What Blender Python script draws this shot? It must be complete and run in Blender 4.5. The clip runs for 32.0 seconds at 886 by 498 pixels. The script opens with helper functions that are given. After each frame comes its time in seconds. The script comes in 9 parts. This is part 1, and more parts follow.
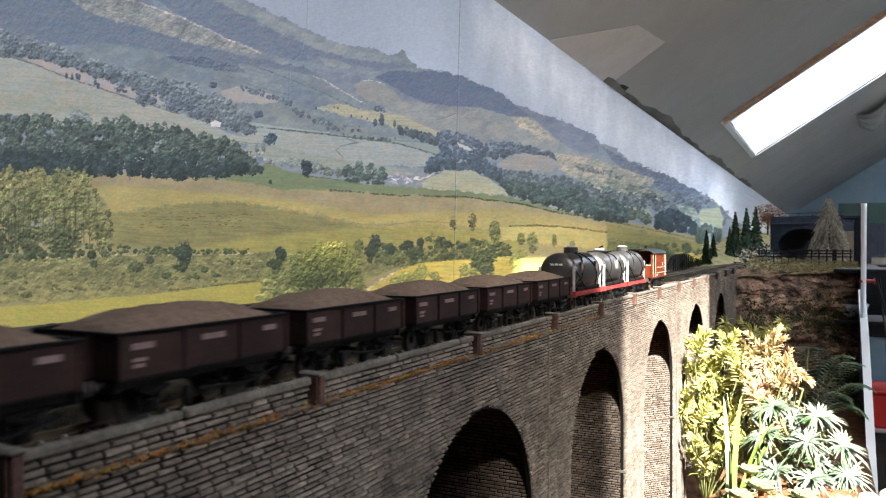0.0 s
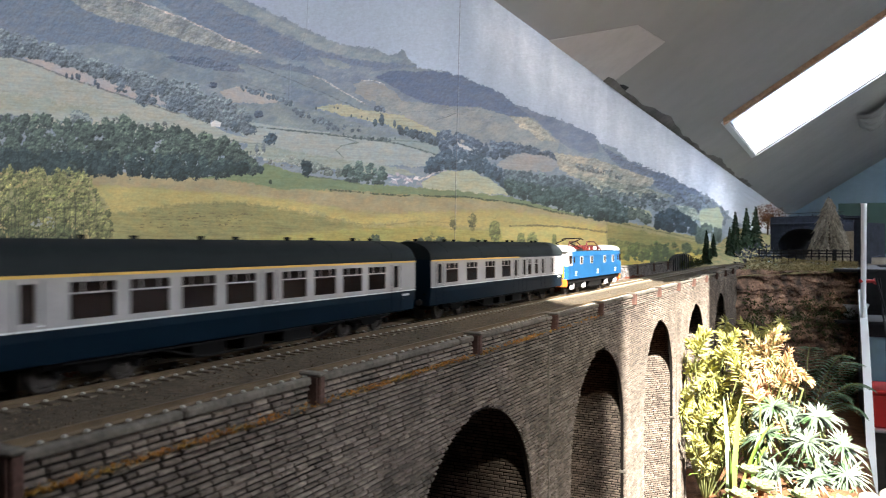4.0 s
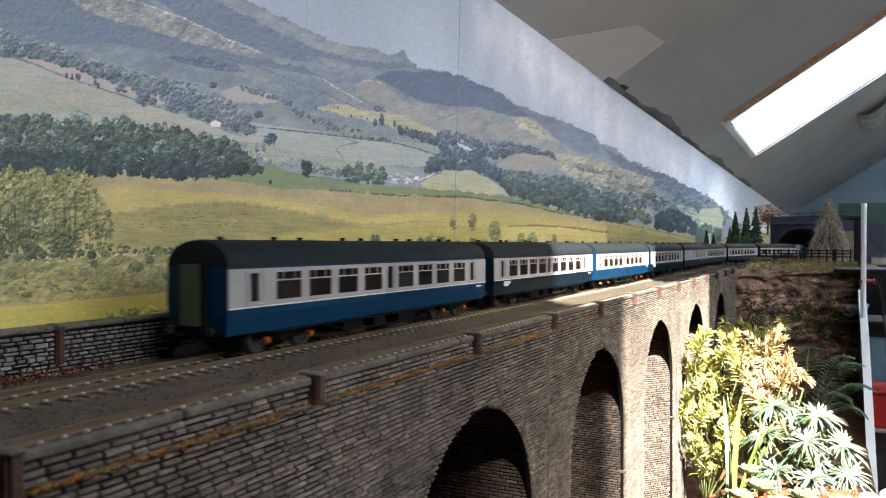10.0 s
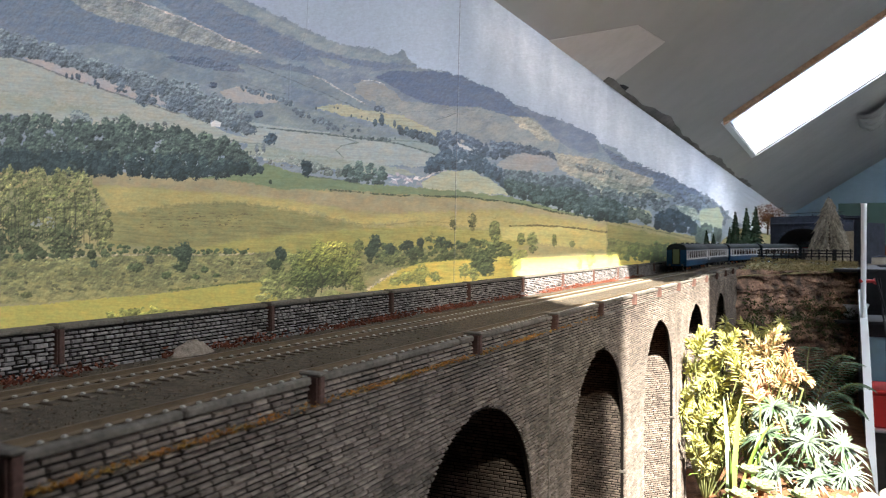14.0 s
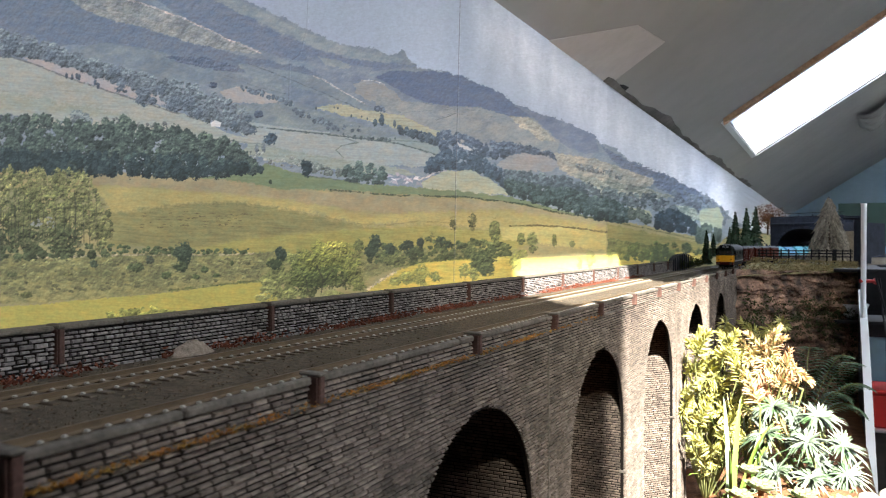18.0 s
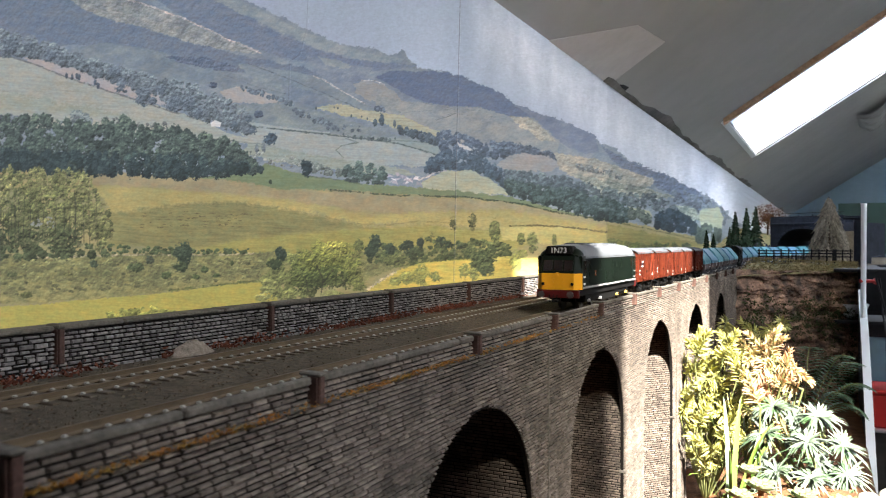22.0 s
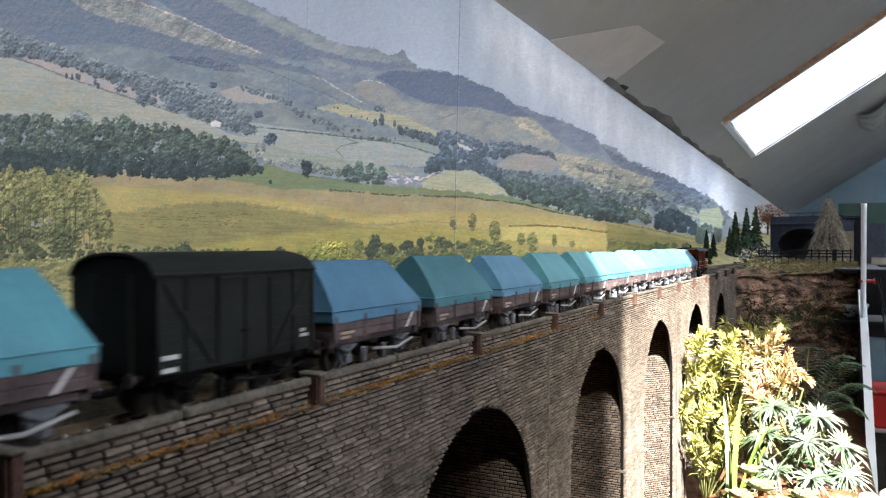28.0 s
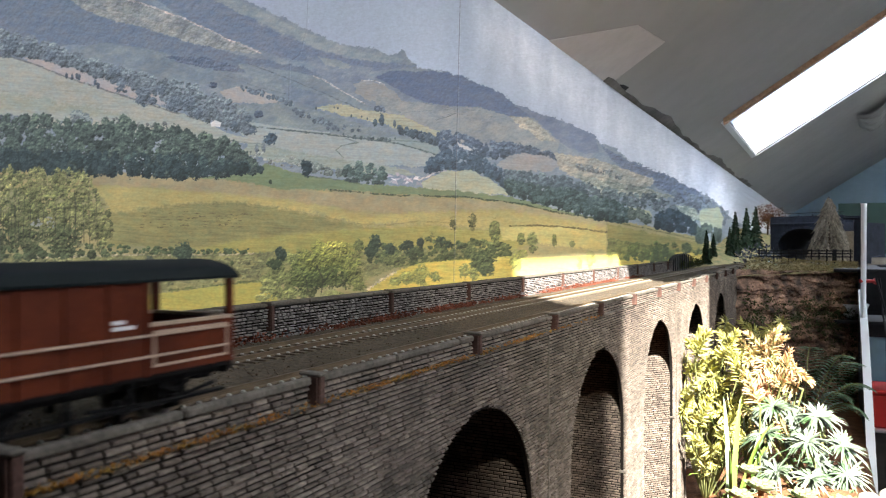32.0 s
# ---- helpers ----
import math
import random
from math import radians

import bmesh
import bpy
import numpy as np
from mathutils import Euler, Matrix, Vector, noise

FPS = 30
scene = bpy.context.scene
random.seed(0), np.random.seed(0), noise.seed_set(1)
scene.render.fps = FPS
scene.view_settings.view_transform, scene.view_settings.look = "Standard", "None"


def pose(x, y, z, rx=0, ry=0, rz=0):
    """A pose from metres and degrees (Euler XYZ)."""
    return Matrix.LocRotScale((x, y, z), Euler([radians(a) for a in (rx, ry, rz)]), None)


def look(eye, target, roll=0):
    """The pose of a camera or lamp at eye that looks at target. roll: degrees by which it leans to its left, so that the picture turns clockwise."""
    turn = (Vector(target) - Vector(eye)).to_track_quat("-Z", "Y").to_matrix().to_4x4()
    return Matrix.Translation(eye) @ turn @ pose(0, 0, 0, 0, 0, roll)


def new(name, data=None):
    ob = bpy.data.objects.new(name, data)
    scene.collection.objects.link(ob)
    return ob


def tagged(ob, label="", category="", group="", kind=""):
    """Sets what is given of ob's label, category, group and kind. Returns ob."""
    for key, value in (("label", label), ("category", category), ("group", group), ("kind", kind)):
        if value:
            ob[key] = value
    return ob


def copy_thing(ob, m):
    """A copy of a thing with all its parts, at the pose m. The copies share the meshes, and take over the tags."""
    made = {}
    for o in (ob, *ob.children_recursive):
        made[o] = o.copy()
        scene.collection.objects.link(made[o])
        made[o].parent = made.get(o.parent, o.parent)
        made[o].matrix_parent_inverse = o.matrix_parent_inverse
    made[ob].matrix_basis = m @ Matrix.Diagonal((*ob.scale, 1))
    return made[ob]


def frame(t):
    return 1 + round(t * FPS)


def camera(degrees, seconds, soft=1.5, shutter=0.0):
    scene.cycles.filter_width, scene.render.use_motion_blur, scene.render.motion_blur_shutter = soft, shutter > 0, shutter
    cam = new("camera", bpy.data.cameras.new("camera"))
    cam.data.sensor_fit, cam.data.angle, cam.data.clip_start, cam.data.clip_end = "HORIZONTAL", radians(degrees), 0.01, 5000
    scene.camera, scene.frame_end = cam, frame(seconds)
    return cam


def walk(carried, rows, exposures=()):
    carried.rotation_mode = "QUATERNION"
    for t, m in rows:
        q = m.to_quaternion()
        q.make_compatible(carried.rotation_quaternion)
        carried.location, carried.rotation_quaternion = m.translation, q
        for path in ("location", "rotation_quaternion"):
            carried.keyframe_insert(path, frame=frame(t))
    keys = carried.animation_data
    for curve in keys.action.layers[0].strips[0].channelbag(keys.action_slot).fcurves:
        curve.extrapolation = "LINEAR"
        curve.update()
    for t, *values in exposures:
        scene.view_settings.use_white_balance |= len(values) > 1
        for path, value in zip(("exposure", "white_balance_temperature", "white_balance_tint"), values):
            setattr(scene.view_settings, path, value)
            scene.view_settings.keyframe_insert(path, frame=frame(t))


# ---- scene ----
# Heights are given relative to the lens (EYE above the room floor); X to the right of the viaduct, Y along it.
EYE = 1.15
RAIL = EYE - 0.051
DECK = RAIL - 0.006
YAW = 26.94
cam = camera(60.66, 32.0, soft=0.95, shutter=0.3)
cam_pose = Matrix.Translation((0, 0, EYE)) @ pose(0, 0, 0, 89.66, 0, YAW)
cam.data.dof.use_dof, cam.data.dof.focus_distance, cam.data.dof.aperture_fstop = True, 0.5, 31.0
walk(cam, [(0.0, cam_pose), (32.0, cam_pose)])

# ---- daylight ----
SUN_WAY = Vector((-1.0, 1.18, -1.25)).normalized()
sky_world = bpy.data.worlds.new("sky")
scene.world = sky_world
sky_world.use_nodes = True
wn = sky_world.node_tree
sky = wn.nodes.new("ShaderNodeTexSky")
sky.sky_type = "NISHITA"
sky.sun_disc = False
sky.sun_elevation = math.asin(-SUN_WAY.z)
sky.sun_rotation = math.atan2(-SUN_WAY.x, -SUN_WAY.y)
sky.dust_density = 2.0
wn.links.new(sky.outputs[0], wn.nodes["Background"].inputs[0])
wn.nodes["Background"].inputs[1].default_value = 0.15
sun = new("sun", bpy.data.lights.new("sun", "SUN"))
sun.data.energy = 5.0
sun.data.angle = radians(0.8)
sun.data.color = (1.0, 0.965, 0.91)
sun.matrix_world = look((2, -2, 4), Vector((2, -2, 4)) + SUN_WAY)
scene.view_settings.exposure = 3.22


def area(name, m, w, h, power, color=(0.88, 0.905, 1.0)):
    la = bpy.data.lights.new(name, "AREA")
    la.shape, la.size, la.size_y, la.energy, la.color = "RECTANGLE", w, h, power, color
    ob = new(name, la)
    ob.matrix_world = m
    return ob


# ---- mesh helpers ----
class Geo:
    """Collects vertices and faces of one mesh."""

    def __init__(self):
        self.v, self.f, self.m, self.slot = [], [], [], 0

    def add(self, vs, fs):
        n = len(self.v)
        self.v.extend(tuple(p) for p in vs)
        self.f.extend(tuple(i + n for i in q) for q in fs)
        self.m.extend([self.slot] * len(fs))
        return self

    def box(self, x0, x1, y0, y1, z0, z1, bev=0.0):
        if bev <= 0:
            vs = [(x, y, z) for x in (x0, x1) for y in (y0, y1) for z in (z0, z1)]
            return self.add(vs, [(0, 1, 3, 2), (4, 6, 7, 5), (0, 4, 5, 1), (2, 3, 7, 6), (0, 2, 6, 4), (1, 5, 7, 3)])
        bev = min(bev, (x1 - x0) * 0.45, (y1 - y0) * 0.45, (z1 - z0) * 0.45)
        bm = bmesh.new()
        bmesh.ops.create_cube(bm, size=1.0)
        for v in bm.verts:
            v.co = Vector(((x0 + x1) / 2 + v.co.x * (x1 - x0), (y0 + y1) / 2 + v.co.y * (y1 - y0), (z0 + z1) / 2 + v.co.z * (z1 - z0)))
        bmesh.ops.bevel(bm, geom=bm.edges[:], offset=bev, segments=1, affect="EDGES", profile=0.5)
        bm.verts.index_update()
        self.add([v.co[:] for v in bm.verts], [[v.index for v in f.verts] for f in bm.faces])
        bm.free()
        return self

    def prism(self, poly, a0, a1, axis="y"):
        """A flat outline drawn out along one axis. For y the outline is (x, z), for x (y, z), for z (x, y)."""
        n = len(poly)
        put = {"y": lambda p, a: (p[0], a, p[1]), "x": lambda p, a: (a, p[0], p[1]), "z": lambda p, a: (p[0], p[1], a)}[axis]
        vs = [put(p, a0) for p in poly] + [put(p, a1) for p in poly]
        fs = [tuple(range(n)), tuple(reversed(range(n, 2 * n)))]
        fs += [(i, (i + 1) % n, n + (i + 1) % n, n + i) for i in range(n)]
        return self.add(vs, fs)

    def cyl(self, p0, p1, r, n=10, r2=None):
        p0, p1 = Vector(p0), Vector(p1)
        q = (p1 - p0).to_track_quat("Z", "Y")
        r2 = r if r2 is None else r2
        vs = []
        for p, rr in ((p0, r), (p1, r2)):
            for i in range(n):
                a = 2 * math.pi * i / n
                vs.append(p + q @ Vector((math.cos(a) * rr, math.sin(a) * rr, 0)))
        fs = [tuple(reversed(range(n))), tuple(range(n, 2 * n))]
        fs += [(i, (i + 1) % n, n + (i + 1) % n, n + i) for i in range(n)]
        return self.add(vs, fs)

    def tube(self, pts, r, n=6):
        for a, b in zip(pts, pts[1:]):
            self.cyl(a, b, r, n)
        return self

    def loft(self, rings, cap=True):
        """Joins closed rings of equally many points."""
        n = len(rings[0])
        vs = [p for ring in rings for p in ring]
        fs = []
        for k in range(len(rings) - 1):
            o = k * n
            fs += [(o + i, o + (i + 1) % n, o + n + (i + 1) % n, o + n + i) for i in range(n)]
        if cap:
            fs += [tuple(reversed(range(n))), tuple(range((len(rings) - 1) * n, len(rings) * n))]
        return self.add(vs, fs)

    def mesh(self, name, mats, smooth=False):
        me = bpy.data.meshes.new(name)
        me.from_pydata(self.v, [], self.f)
        for mt in mats if isinstance(mats, (list, tuple)) else [mats]:
            me.materials.append(mt)
        if any(self.m):
            me.polygons.foreach_set("material_index", self.m)
        bm = bmesh.new()
        bm.from_mesh(me)
        if len(bm.faces) < 60000:
            bmesh.ops.recalc_face_normals(bm, faces=bm.faces)
        bm.to_mesh(me)
        bm.free()
        if smooth:
            me.shade_smooth()
            me.set_sharp_from_angle(angle=radians(40))
        return me


def part(name, geo, material, parent, label="", smooth=False):
    """Links one mesh as a part of a thing."""
    ob = new(name, geo.mesh(name, material, smooth) if isinstance(geo, Geo) else geo)
    ob.parent = parent
    if label:
        ob["label"] = label
    return ob


def thing(name, label, category, group="", kind=""):
    ob = new(name)
    ob.empty_display_size = 0.02
    return tagged(ob, label, category, group, kind)


def solid(name, geo, material, label, category="", group="", kind="", smooth=False):
    return tagged(new(name, geo.mesh(name, material, smooth)), label, category, group, kind)
# ---- materials ----
def mat(name, color, rough=0.6, metal=0.0, spread=0.25, scale=120.0, bump=0.0, color2=None, fine=0.0, per="", spec=0.2, emit=0.0, stain=0.0):
    """A node material: base colour varied by coarse and fine noise, with grain in the bump. Scales are per metre."""
    m = bpy.data.materials.new(name)
    m.use_nodes = True
    nt = m.node_tree
    b = nt.nodes["Principled BSDF"]
    b.inputs["Roughness"].default_value, b.inputs["Metallic"].default_value = rough, metal
    b.inputs["Specular IOR Level"].default_value = spec
    co = nt.nodes.new("ShaderNodeTexCoord")

    def noise_at(s, detail=4.0):
        n = nt.nodes.new("ShaderNodeTexNoise")
        n.inputs["Scale"].default_value, n.inputs["Detail"].default_value = s, detail
        nt.links.new(co.outputs["Object"], n.inputs["Vector"])
        return n.outputs["Fac"]

    c2 = color2 or tuple(max(0.0, c * (1 - spread)) for c in color)
    ramp = nt.nodes.new("ShaderNodeValToRGB")
    ramp.color_ramp.elements[0].position, ramp.color_ramp.elements[1].position = 0.32, 0.68
    ramp.color_ramp.elements[0].color, ramp.color_ramp.elements[1].color = (*c2, 1), (*color, 1)
    nt.links.new(noise_at(scale), ramp.inputs[0])
    out = ramp.outputs[0]

    def modulate(src, lo, hi, out, a=0.3, z=0.7):
        mr = nt.nodes.new("ShaderNodeMapRange")
        mr.inputs["From Min"].default_value, mr.inputs["From Max"].default_value = a, z
        mr.inputs["To Min"].default_value, mr.inputs["To Max"].default_value = lo, hi
        nt.links.new(src, mr.inputs["Value"])
        mx = nt.nodes.new("ShaderNodeMix")
        mx.data_type, mx.blend_type = "RGBA", "MULTIPLY"
        mx.inputs[0].default_value = 1.0
        nt.links.new(out, mx.inputs[6])
        nt.links.new(mr.outputs[0], mx.inputs[7])
        return mx.outputs[2]

    if fine:
        out = modulate(noise_at(scale * 9), 1 - fine, 1 + fine * 0.5, out)
    if stain:
        out = modulate(noise_at(scale * 0.12, 6.0), 1 - stain, 1.0, out)
    if per == "island":
        g = nt.nodes.new("ShaderNodeNewGeometry")
        out = modulate(g.outputs["Random Per Island"], 0.68, 1.28, out, 0.0, 1.0)
    if per == "object":
        g = nt.nodes.new("ShaderNodeObjectInfo")
        out = modulate(g.outputs["Random"], 0.68, 1.28, out, 0.0, 1.0)
    nt.links.new(out, b.inputs["Base Color"])
    if bump:
        bp = nt.nodes.new("ShaderNodeBump")
        bp.inputs["Strength"].default_value, bp.inputs["Distance"].default_value = bump, 0.001
        nt.links.new(noise_at(scale * 6), bp.inputs["Height"])
        nt.links.new(bp.outputs[0], b.inputs["Normal"])
    if emit:
        nt.links.new(out, b.inputs["Emission Color"])
        b.inputs["Emission Strength"].default_value = emit
    return m


STONE = mat("viaduct_stone", (0.225, 0.18, 0.142), 0.9, spread=0.45, scale=60, fine=0.35, bump=0.4, per="island", stain=0.45)
STONE_ONE = mat("viaduct_stone_single", (0.225, 0.18, 0.142), 0.9, spread=0.45, scale=60, fine=0.35, bump=0.4, per="object", stain=0.45)
MORTAR = mat("stone_joint", (0.011, 0.009, 0.0075), 0.95, spread=0.4, scale=90, fine=0.3, spec=0.08)
GREY_STONE = mat("parapet_stone", (0.205, 0.182, 0.168), 0.9, spread=0.3, scale=80, fine=0.35, bump=0.4, per="island")
COPING = mat("coping", (0.15, 0.132, 0.105), 0.85, spread=0.4, scale=70, fine=0.35, bump=0.4, stain=0.3)
RUST = mat("rusty_pilaster", (0.085, 0.044, 0.032), 0.8, spread=0.5, scale=150, fine=0.3, bump=0.4)
MOSS = mat("moss", (0.24, 0.15, 0.03), 0.95, spread=0.5, scale=200, fine=0.4, bump=0.6, color2=(0.30, 0.11, 0.02))
BALLAST = mat("ballast", (0.098, 0.077, 0.052), 0.95, spread=0.5, scale=400, fine=0.4, bump=0.8)
SLEEPER = mat("sleeper", (0.125, 0.10, 0.068), 0.85, spread=0.4, scale=200, fine=0.3, bump=0.3)
CHAIR = mat("rail_chair", (0.34, 0.33, 0.29), 0.6, spread=0.3, scale=300)
RAILMAT = mat("rail", (0.10, 0.07, 0.04), 0.6, metal=0.1, spread=0.3, scale=150)
CEIL = mat("ceiling_paint", (0.46, 0.447, 0.43), 0.85, spread=0.12, scale=2.0, fine=0.05, stain=0.1)
WALLP = mat("wall_paint", (0.30, 0.41, 0.49), 0.8, spread=0.12, scale=3.0, fine=0.05)
FLOORM = mat("floor_board", (0.06, 0.045, 0.035), 0.7, spread=0.4, scale=6.0, fine=0.2)
PINE = mat("pine_frame", (0.72, 0.45, 0.27), 0.5, spread=0.35, scale=25, fine=0.2)
PLY = mat("baseboard_ply", (0.36, 0.25, 0.15), 0.75, spread=0.3, scale=14, fine=0.2)
GREY_STONE_ONE = mat("parapet_stone_single", (0.205, 0.182, 0.168), 0.9, spread=0.3, scale=80, fine=0.35, bump=0.4, per="object")
WEED = mat("dried_weed", (0.15, 0.048, 0.026), 0.95, spread=0.5, scale=200, per="island")
RUBBLE = mat("fine_rubble", (0.33, 0.27, 0.21), 0.95, spread=0.4, scale=500, fine=0.5, bump=1.0)
GRIT = mat("ballast_grain", (0.14, 0.108, 0.07), 0.95, spread=0.4, scale=500, per="island")
DRYGRASS2 = mat("grass_bank", (0.30, 0.22, 0.10), 0.95, spread=0.5, scale=60, fine=0.4, bump=0.8, color2=(0.10, 0.12, 0.05))
GREENCARD = mat("green_card", (0.08, 0.13, 0.11), 0.9, spread=0.2, scale=5)
PEBBLE = mat("pebble", (0.55, 0.52, 0.42), 0.5, spread=0.2, scale=60, fine=0.1)
REDPL = mat("red_plastic", (0.45, 0.03, 0.025), 0.4, spread=0.15, scale=60)
SHEET = mat("grey_sheet", (0.66, 0.62, 0.60), 0.7, spread=0.15, scale=8, fine=0.05)
# ---- room ----
WALL_X, EAVE, SLOPE = -0.304, 0.249, 0.64
Y0, Y1, X1 = -3.0, 7.2, 4.6
EAST_Y = (0.6, 1.9, 4.3)
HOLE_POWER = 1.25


def roof_z(x):
    return EYE + EAVE + SLOPE * (x - WALL_X)


RIDGE_X = 2.2
# roof opening through which the sun falls, and the seen skylight
SUN_HOLE = []
for yy, zz in ((0.345, -0.55), (0.345, 0.188), (1.038, 0.188), (1.038, -0.55)):
    p = Vector((-0.138, yy, EYE + zz))
    s = (roof_z(p.x) - p.z) / (1.25 - SLOPE)
    SUN_HOLE.append((p.x + s, p.y - 1.18 * s))
SKYLIGHT = [(-0.219, 1.936), (0.80, 1.936), (0.80, 2.776), (-0.219, 2.776)]


def roof_plane(name, label, x0, x1, y0, y1, zf, holes, thick):
    """A sloping ceiling board with openings cut through it."""
    bm = bmesh.new()
    outer = [(x0, y0), (x1, y0), (x1, y1), (x0, y1)]
    edges = []
    for loop in [outer] + holes:
        vs = [bm.verts.new((x, y, zf(x))) for x, y in loop]
        edges += [bm.edges.new((vs[i], vs[(i + 1) % len(vs)])) for i in range(len(vs))]
    bmesh.ops.triangle_fill(bm, use_beauty=True, edges=edges)
    ext = bmesh.ops.extrude_face_region(bm, geom=bm.faces[:])
    for g in ext["geom"]:
        if isinstance(g, bmesh.types.BMVert):
            g.co.z += thick
    bmesh.ops.recalc_face_normals(bm, faces=bm.faces)
    me = bpy.data.meshes.new(name)
    bm.to_mesh(me)
    bm.free()
    me.materials.append(CEIL)
    return tagged(new(name, me), label, "ceiling", kind="structure")


roof_plane("ceiling", "grey painted sloping loft ceiling", WALL_X, RIDGE_X, Y0, Y1, roof_z, [SUN_HOLE, SKYLIGHT], 0.06)
zr = roof_z(RIDGE_X)
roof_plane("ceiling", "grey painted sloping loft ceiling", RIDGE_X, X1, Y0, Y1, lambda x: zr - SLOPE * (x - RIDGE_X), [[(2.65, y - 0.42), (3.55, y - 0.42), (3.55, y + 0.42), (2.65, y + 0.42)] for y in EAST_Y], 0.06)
gable = [(WALL_X, 0), (X1, 0), (X1, zr - SLOPE * (X1 - RIDGE_X)), (RIDGE_X, zr), (WALL_X, EYE + EAVE)]
solid("wall_north", Geo().prism(gable, Y1, Y1 + 0.1), WALLP, "blue-grey painted gable wall", "wall", kind="structure")
solid("wall_south", Geo().prism(gable, Y0 - 0.1, Y0), WALLP, "blue-grey painted gable wall", "wall", kind="structure")
solid("wall_west", Geo().box(WALL_X - 0.1, WALL_X - 0.004, Y0, Y1, 0, EYE + EAVE), WALLP, "low knee wall behind the printed scenery", "wall", kind="structure")
solid("wall_east", Geo().box(X1, X1 + 0.1, Y0, Y1, 0, zr - SLOPE * (X1 - RIDGE_X)), WALLP, "low knee wall of the loft", "wall", kind="structure")
solid("floor", Geo().box(WALL_X - 0.1, X1 + 0.1, Y0 - 0.1, Y1 + 0.1, -0.1, 0), FLOORM, "dark boarded loft floor", "floor", kind="structure")
# roof windows: the seen skylight with an added white blind, and unseen ones added in the other slope to light the room
def roof_window(name, x0, x1, y0, y1, zf, slope, label):
    t = thing(name, label, "skylight", kind="structure")
    w = 0.022

    def slab(g, xa, xb, ya, yb, lo, hi):
        vs = [(x, y, zf(x) + d) for x in (xa, xb) for y in (ya, yb) for d in (lo, hi)]
        g.add(vs, [(0, 1, 3, 2), (4, 6, 7, 5), (0, 4, 5, 1), (2, 3, 7, 6), (0, 2, 6, 4), (1, 5, 7, 3)])

    for k, (xa, xb, ya, yb) in enumerate(((x0 - 0.004, x1 + w, y0 - w, y0), (x0, x1, y1, y1 + 0.006), (x0 - 0.012, x0, y0, y1), (x1, x1 + 0.012, y0, y1))):
        g = Geo()
        slab(g, xa, xb, ya, yb, -0.014 if k < 1 else -0.002, 0.09)
        part("frame", g, PINE if k < 1 else WHITEP, t, "pine frame" if k < 1 else "white painted frame")
    # sheet added across the opening so that no direct sun comes through
    g = Geo().add([(x, y, zf(x) + 0.006) for x, y in ((x0, y0), (x1, y0), (x1, y1), (x0, y1))], [(0, 1, 2, 3)])
    part("blind", g, BLIND, t, "white translucent blind added to diffuse the sun")
    return t


WHITEP = mat("white_paint", (0.78, 0.8, 0.82), 0.5, spread=0.06, scale=10)
BLIND = bpy.data.materials.new("sun_diffusing_cloth")
BLIND.use_nodes = True
nt = BLIND.node_tree
tr = nt.nodes.new("ShaderNodeBsdfTranslucent")
tr.inputs[0].default_value = (0.80, 0.87, 0.93, 1)
nt.links.new(tr.outputs[0], nt.nodes["Material Output"].inputs[0])
roof_window("window_1", -0.219, 0.80, 1.936, 2.776, roof_z, SLOPE, "skylight in the sloping ceiling, pine frame, white blind added")


# an unseen dark sheet added over half the roof opening lets a little sun through; a bar blocks it at the edge
SUN_DIMMER = bpy.data.materials.new("sun_dimming_sheet")
SUN_DIMMER.use_nodes = True
nt = SUN_DIMMER.node_tree
thin = nt.nodes.new("ShaderNodeBsdfTransparent")
thin.inputs[0].default_value = (0.038, 0.0365, 0.034, 1)
nt.links.new(thin.outputs[0], nt.nodes["Material Output"].inputs[0])
drawn = []
for yy, zz in ((0.545, -0.57), (0.545, 0.2), (0.28, 0.2), (0.28, -0.57)):
    p = Vector((-0.138, yy, EYE + zz))
    s = (roof_z(p.x) - p.z) / (1.25 - SLOPE)
    q = p + Vector((1, -1.18, 1.25)) * s
    drawn.append((q.x, q.y, roof_z(q.x) + 0.066))
rim = []
for yy, zz in ((0.576, -0.57), (0.576, 0.2), (0.545, 0.2), (0.545, -0.57)):
    p = Vector((-0.138, yy, EYE + zz))
    s = (roof_z(p.x) - p.z) / (1.25 - SLOPE)
    rim.append((p.x + s, p.y - 1.18 * s))
solid("blind_rail", Geo().add([(x, y, roof_z(x) + d) for d in (0.062, 0.07) for x, y in rim], [(3, 2, 1, 0), (4, 5, 6, 7), (0, 1, 5, 4), (1, 2, 6, 5), (2, 3, 7, 6), (3, 0, 4, 7)]), WHITEP, "unseen white bar added to block sun beside the dimming sheet", "blind rail", kind="structure")
solid("blind", Geo().add(drawn, [(0, 1, 2, 3)]), SUN_DIMMER, "unseen dark sheet added over the roof opening to dim the sun", "blind", kind="structure")


def east_z(x):
    return zr - SLOPE * (x - RIDGE_X)


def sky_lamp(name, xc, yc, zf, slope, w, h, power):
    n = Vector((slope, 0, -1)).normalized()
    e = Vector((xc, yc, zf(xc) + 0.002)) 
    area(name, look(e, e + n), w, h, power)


# lamps added in the openings, one seen, the rest unseen, stand in for daylight
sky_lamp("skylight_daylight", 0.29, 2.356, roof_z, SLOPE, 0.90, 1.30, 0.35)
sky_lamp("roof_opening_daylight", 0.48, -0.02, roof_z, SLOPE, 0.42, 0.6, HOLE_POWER)
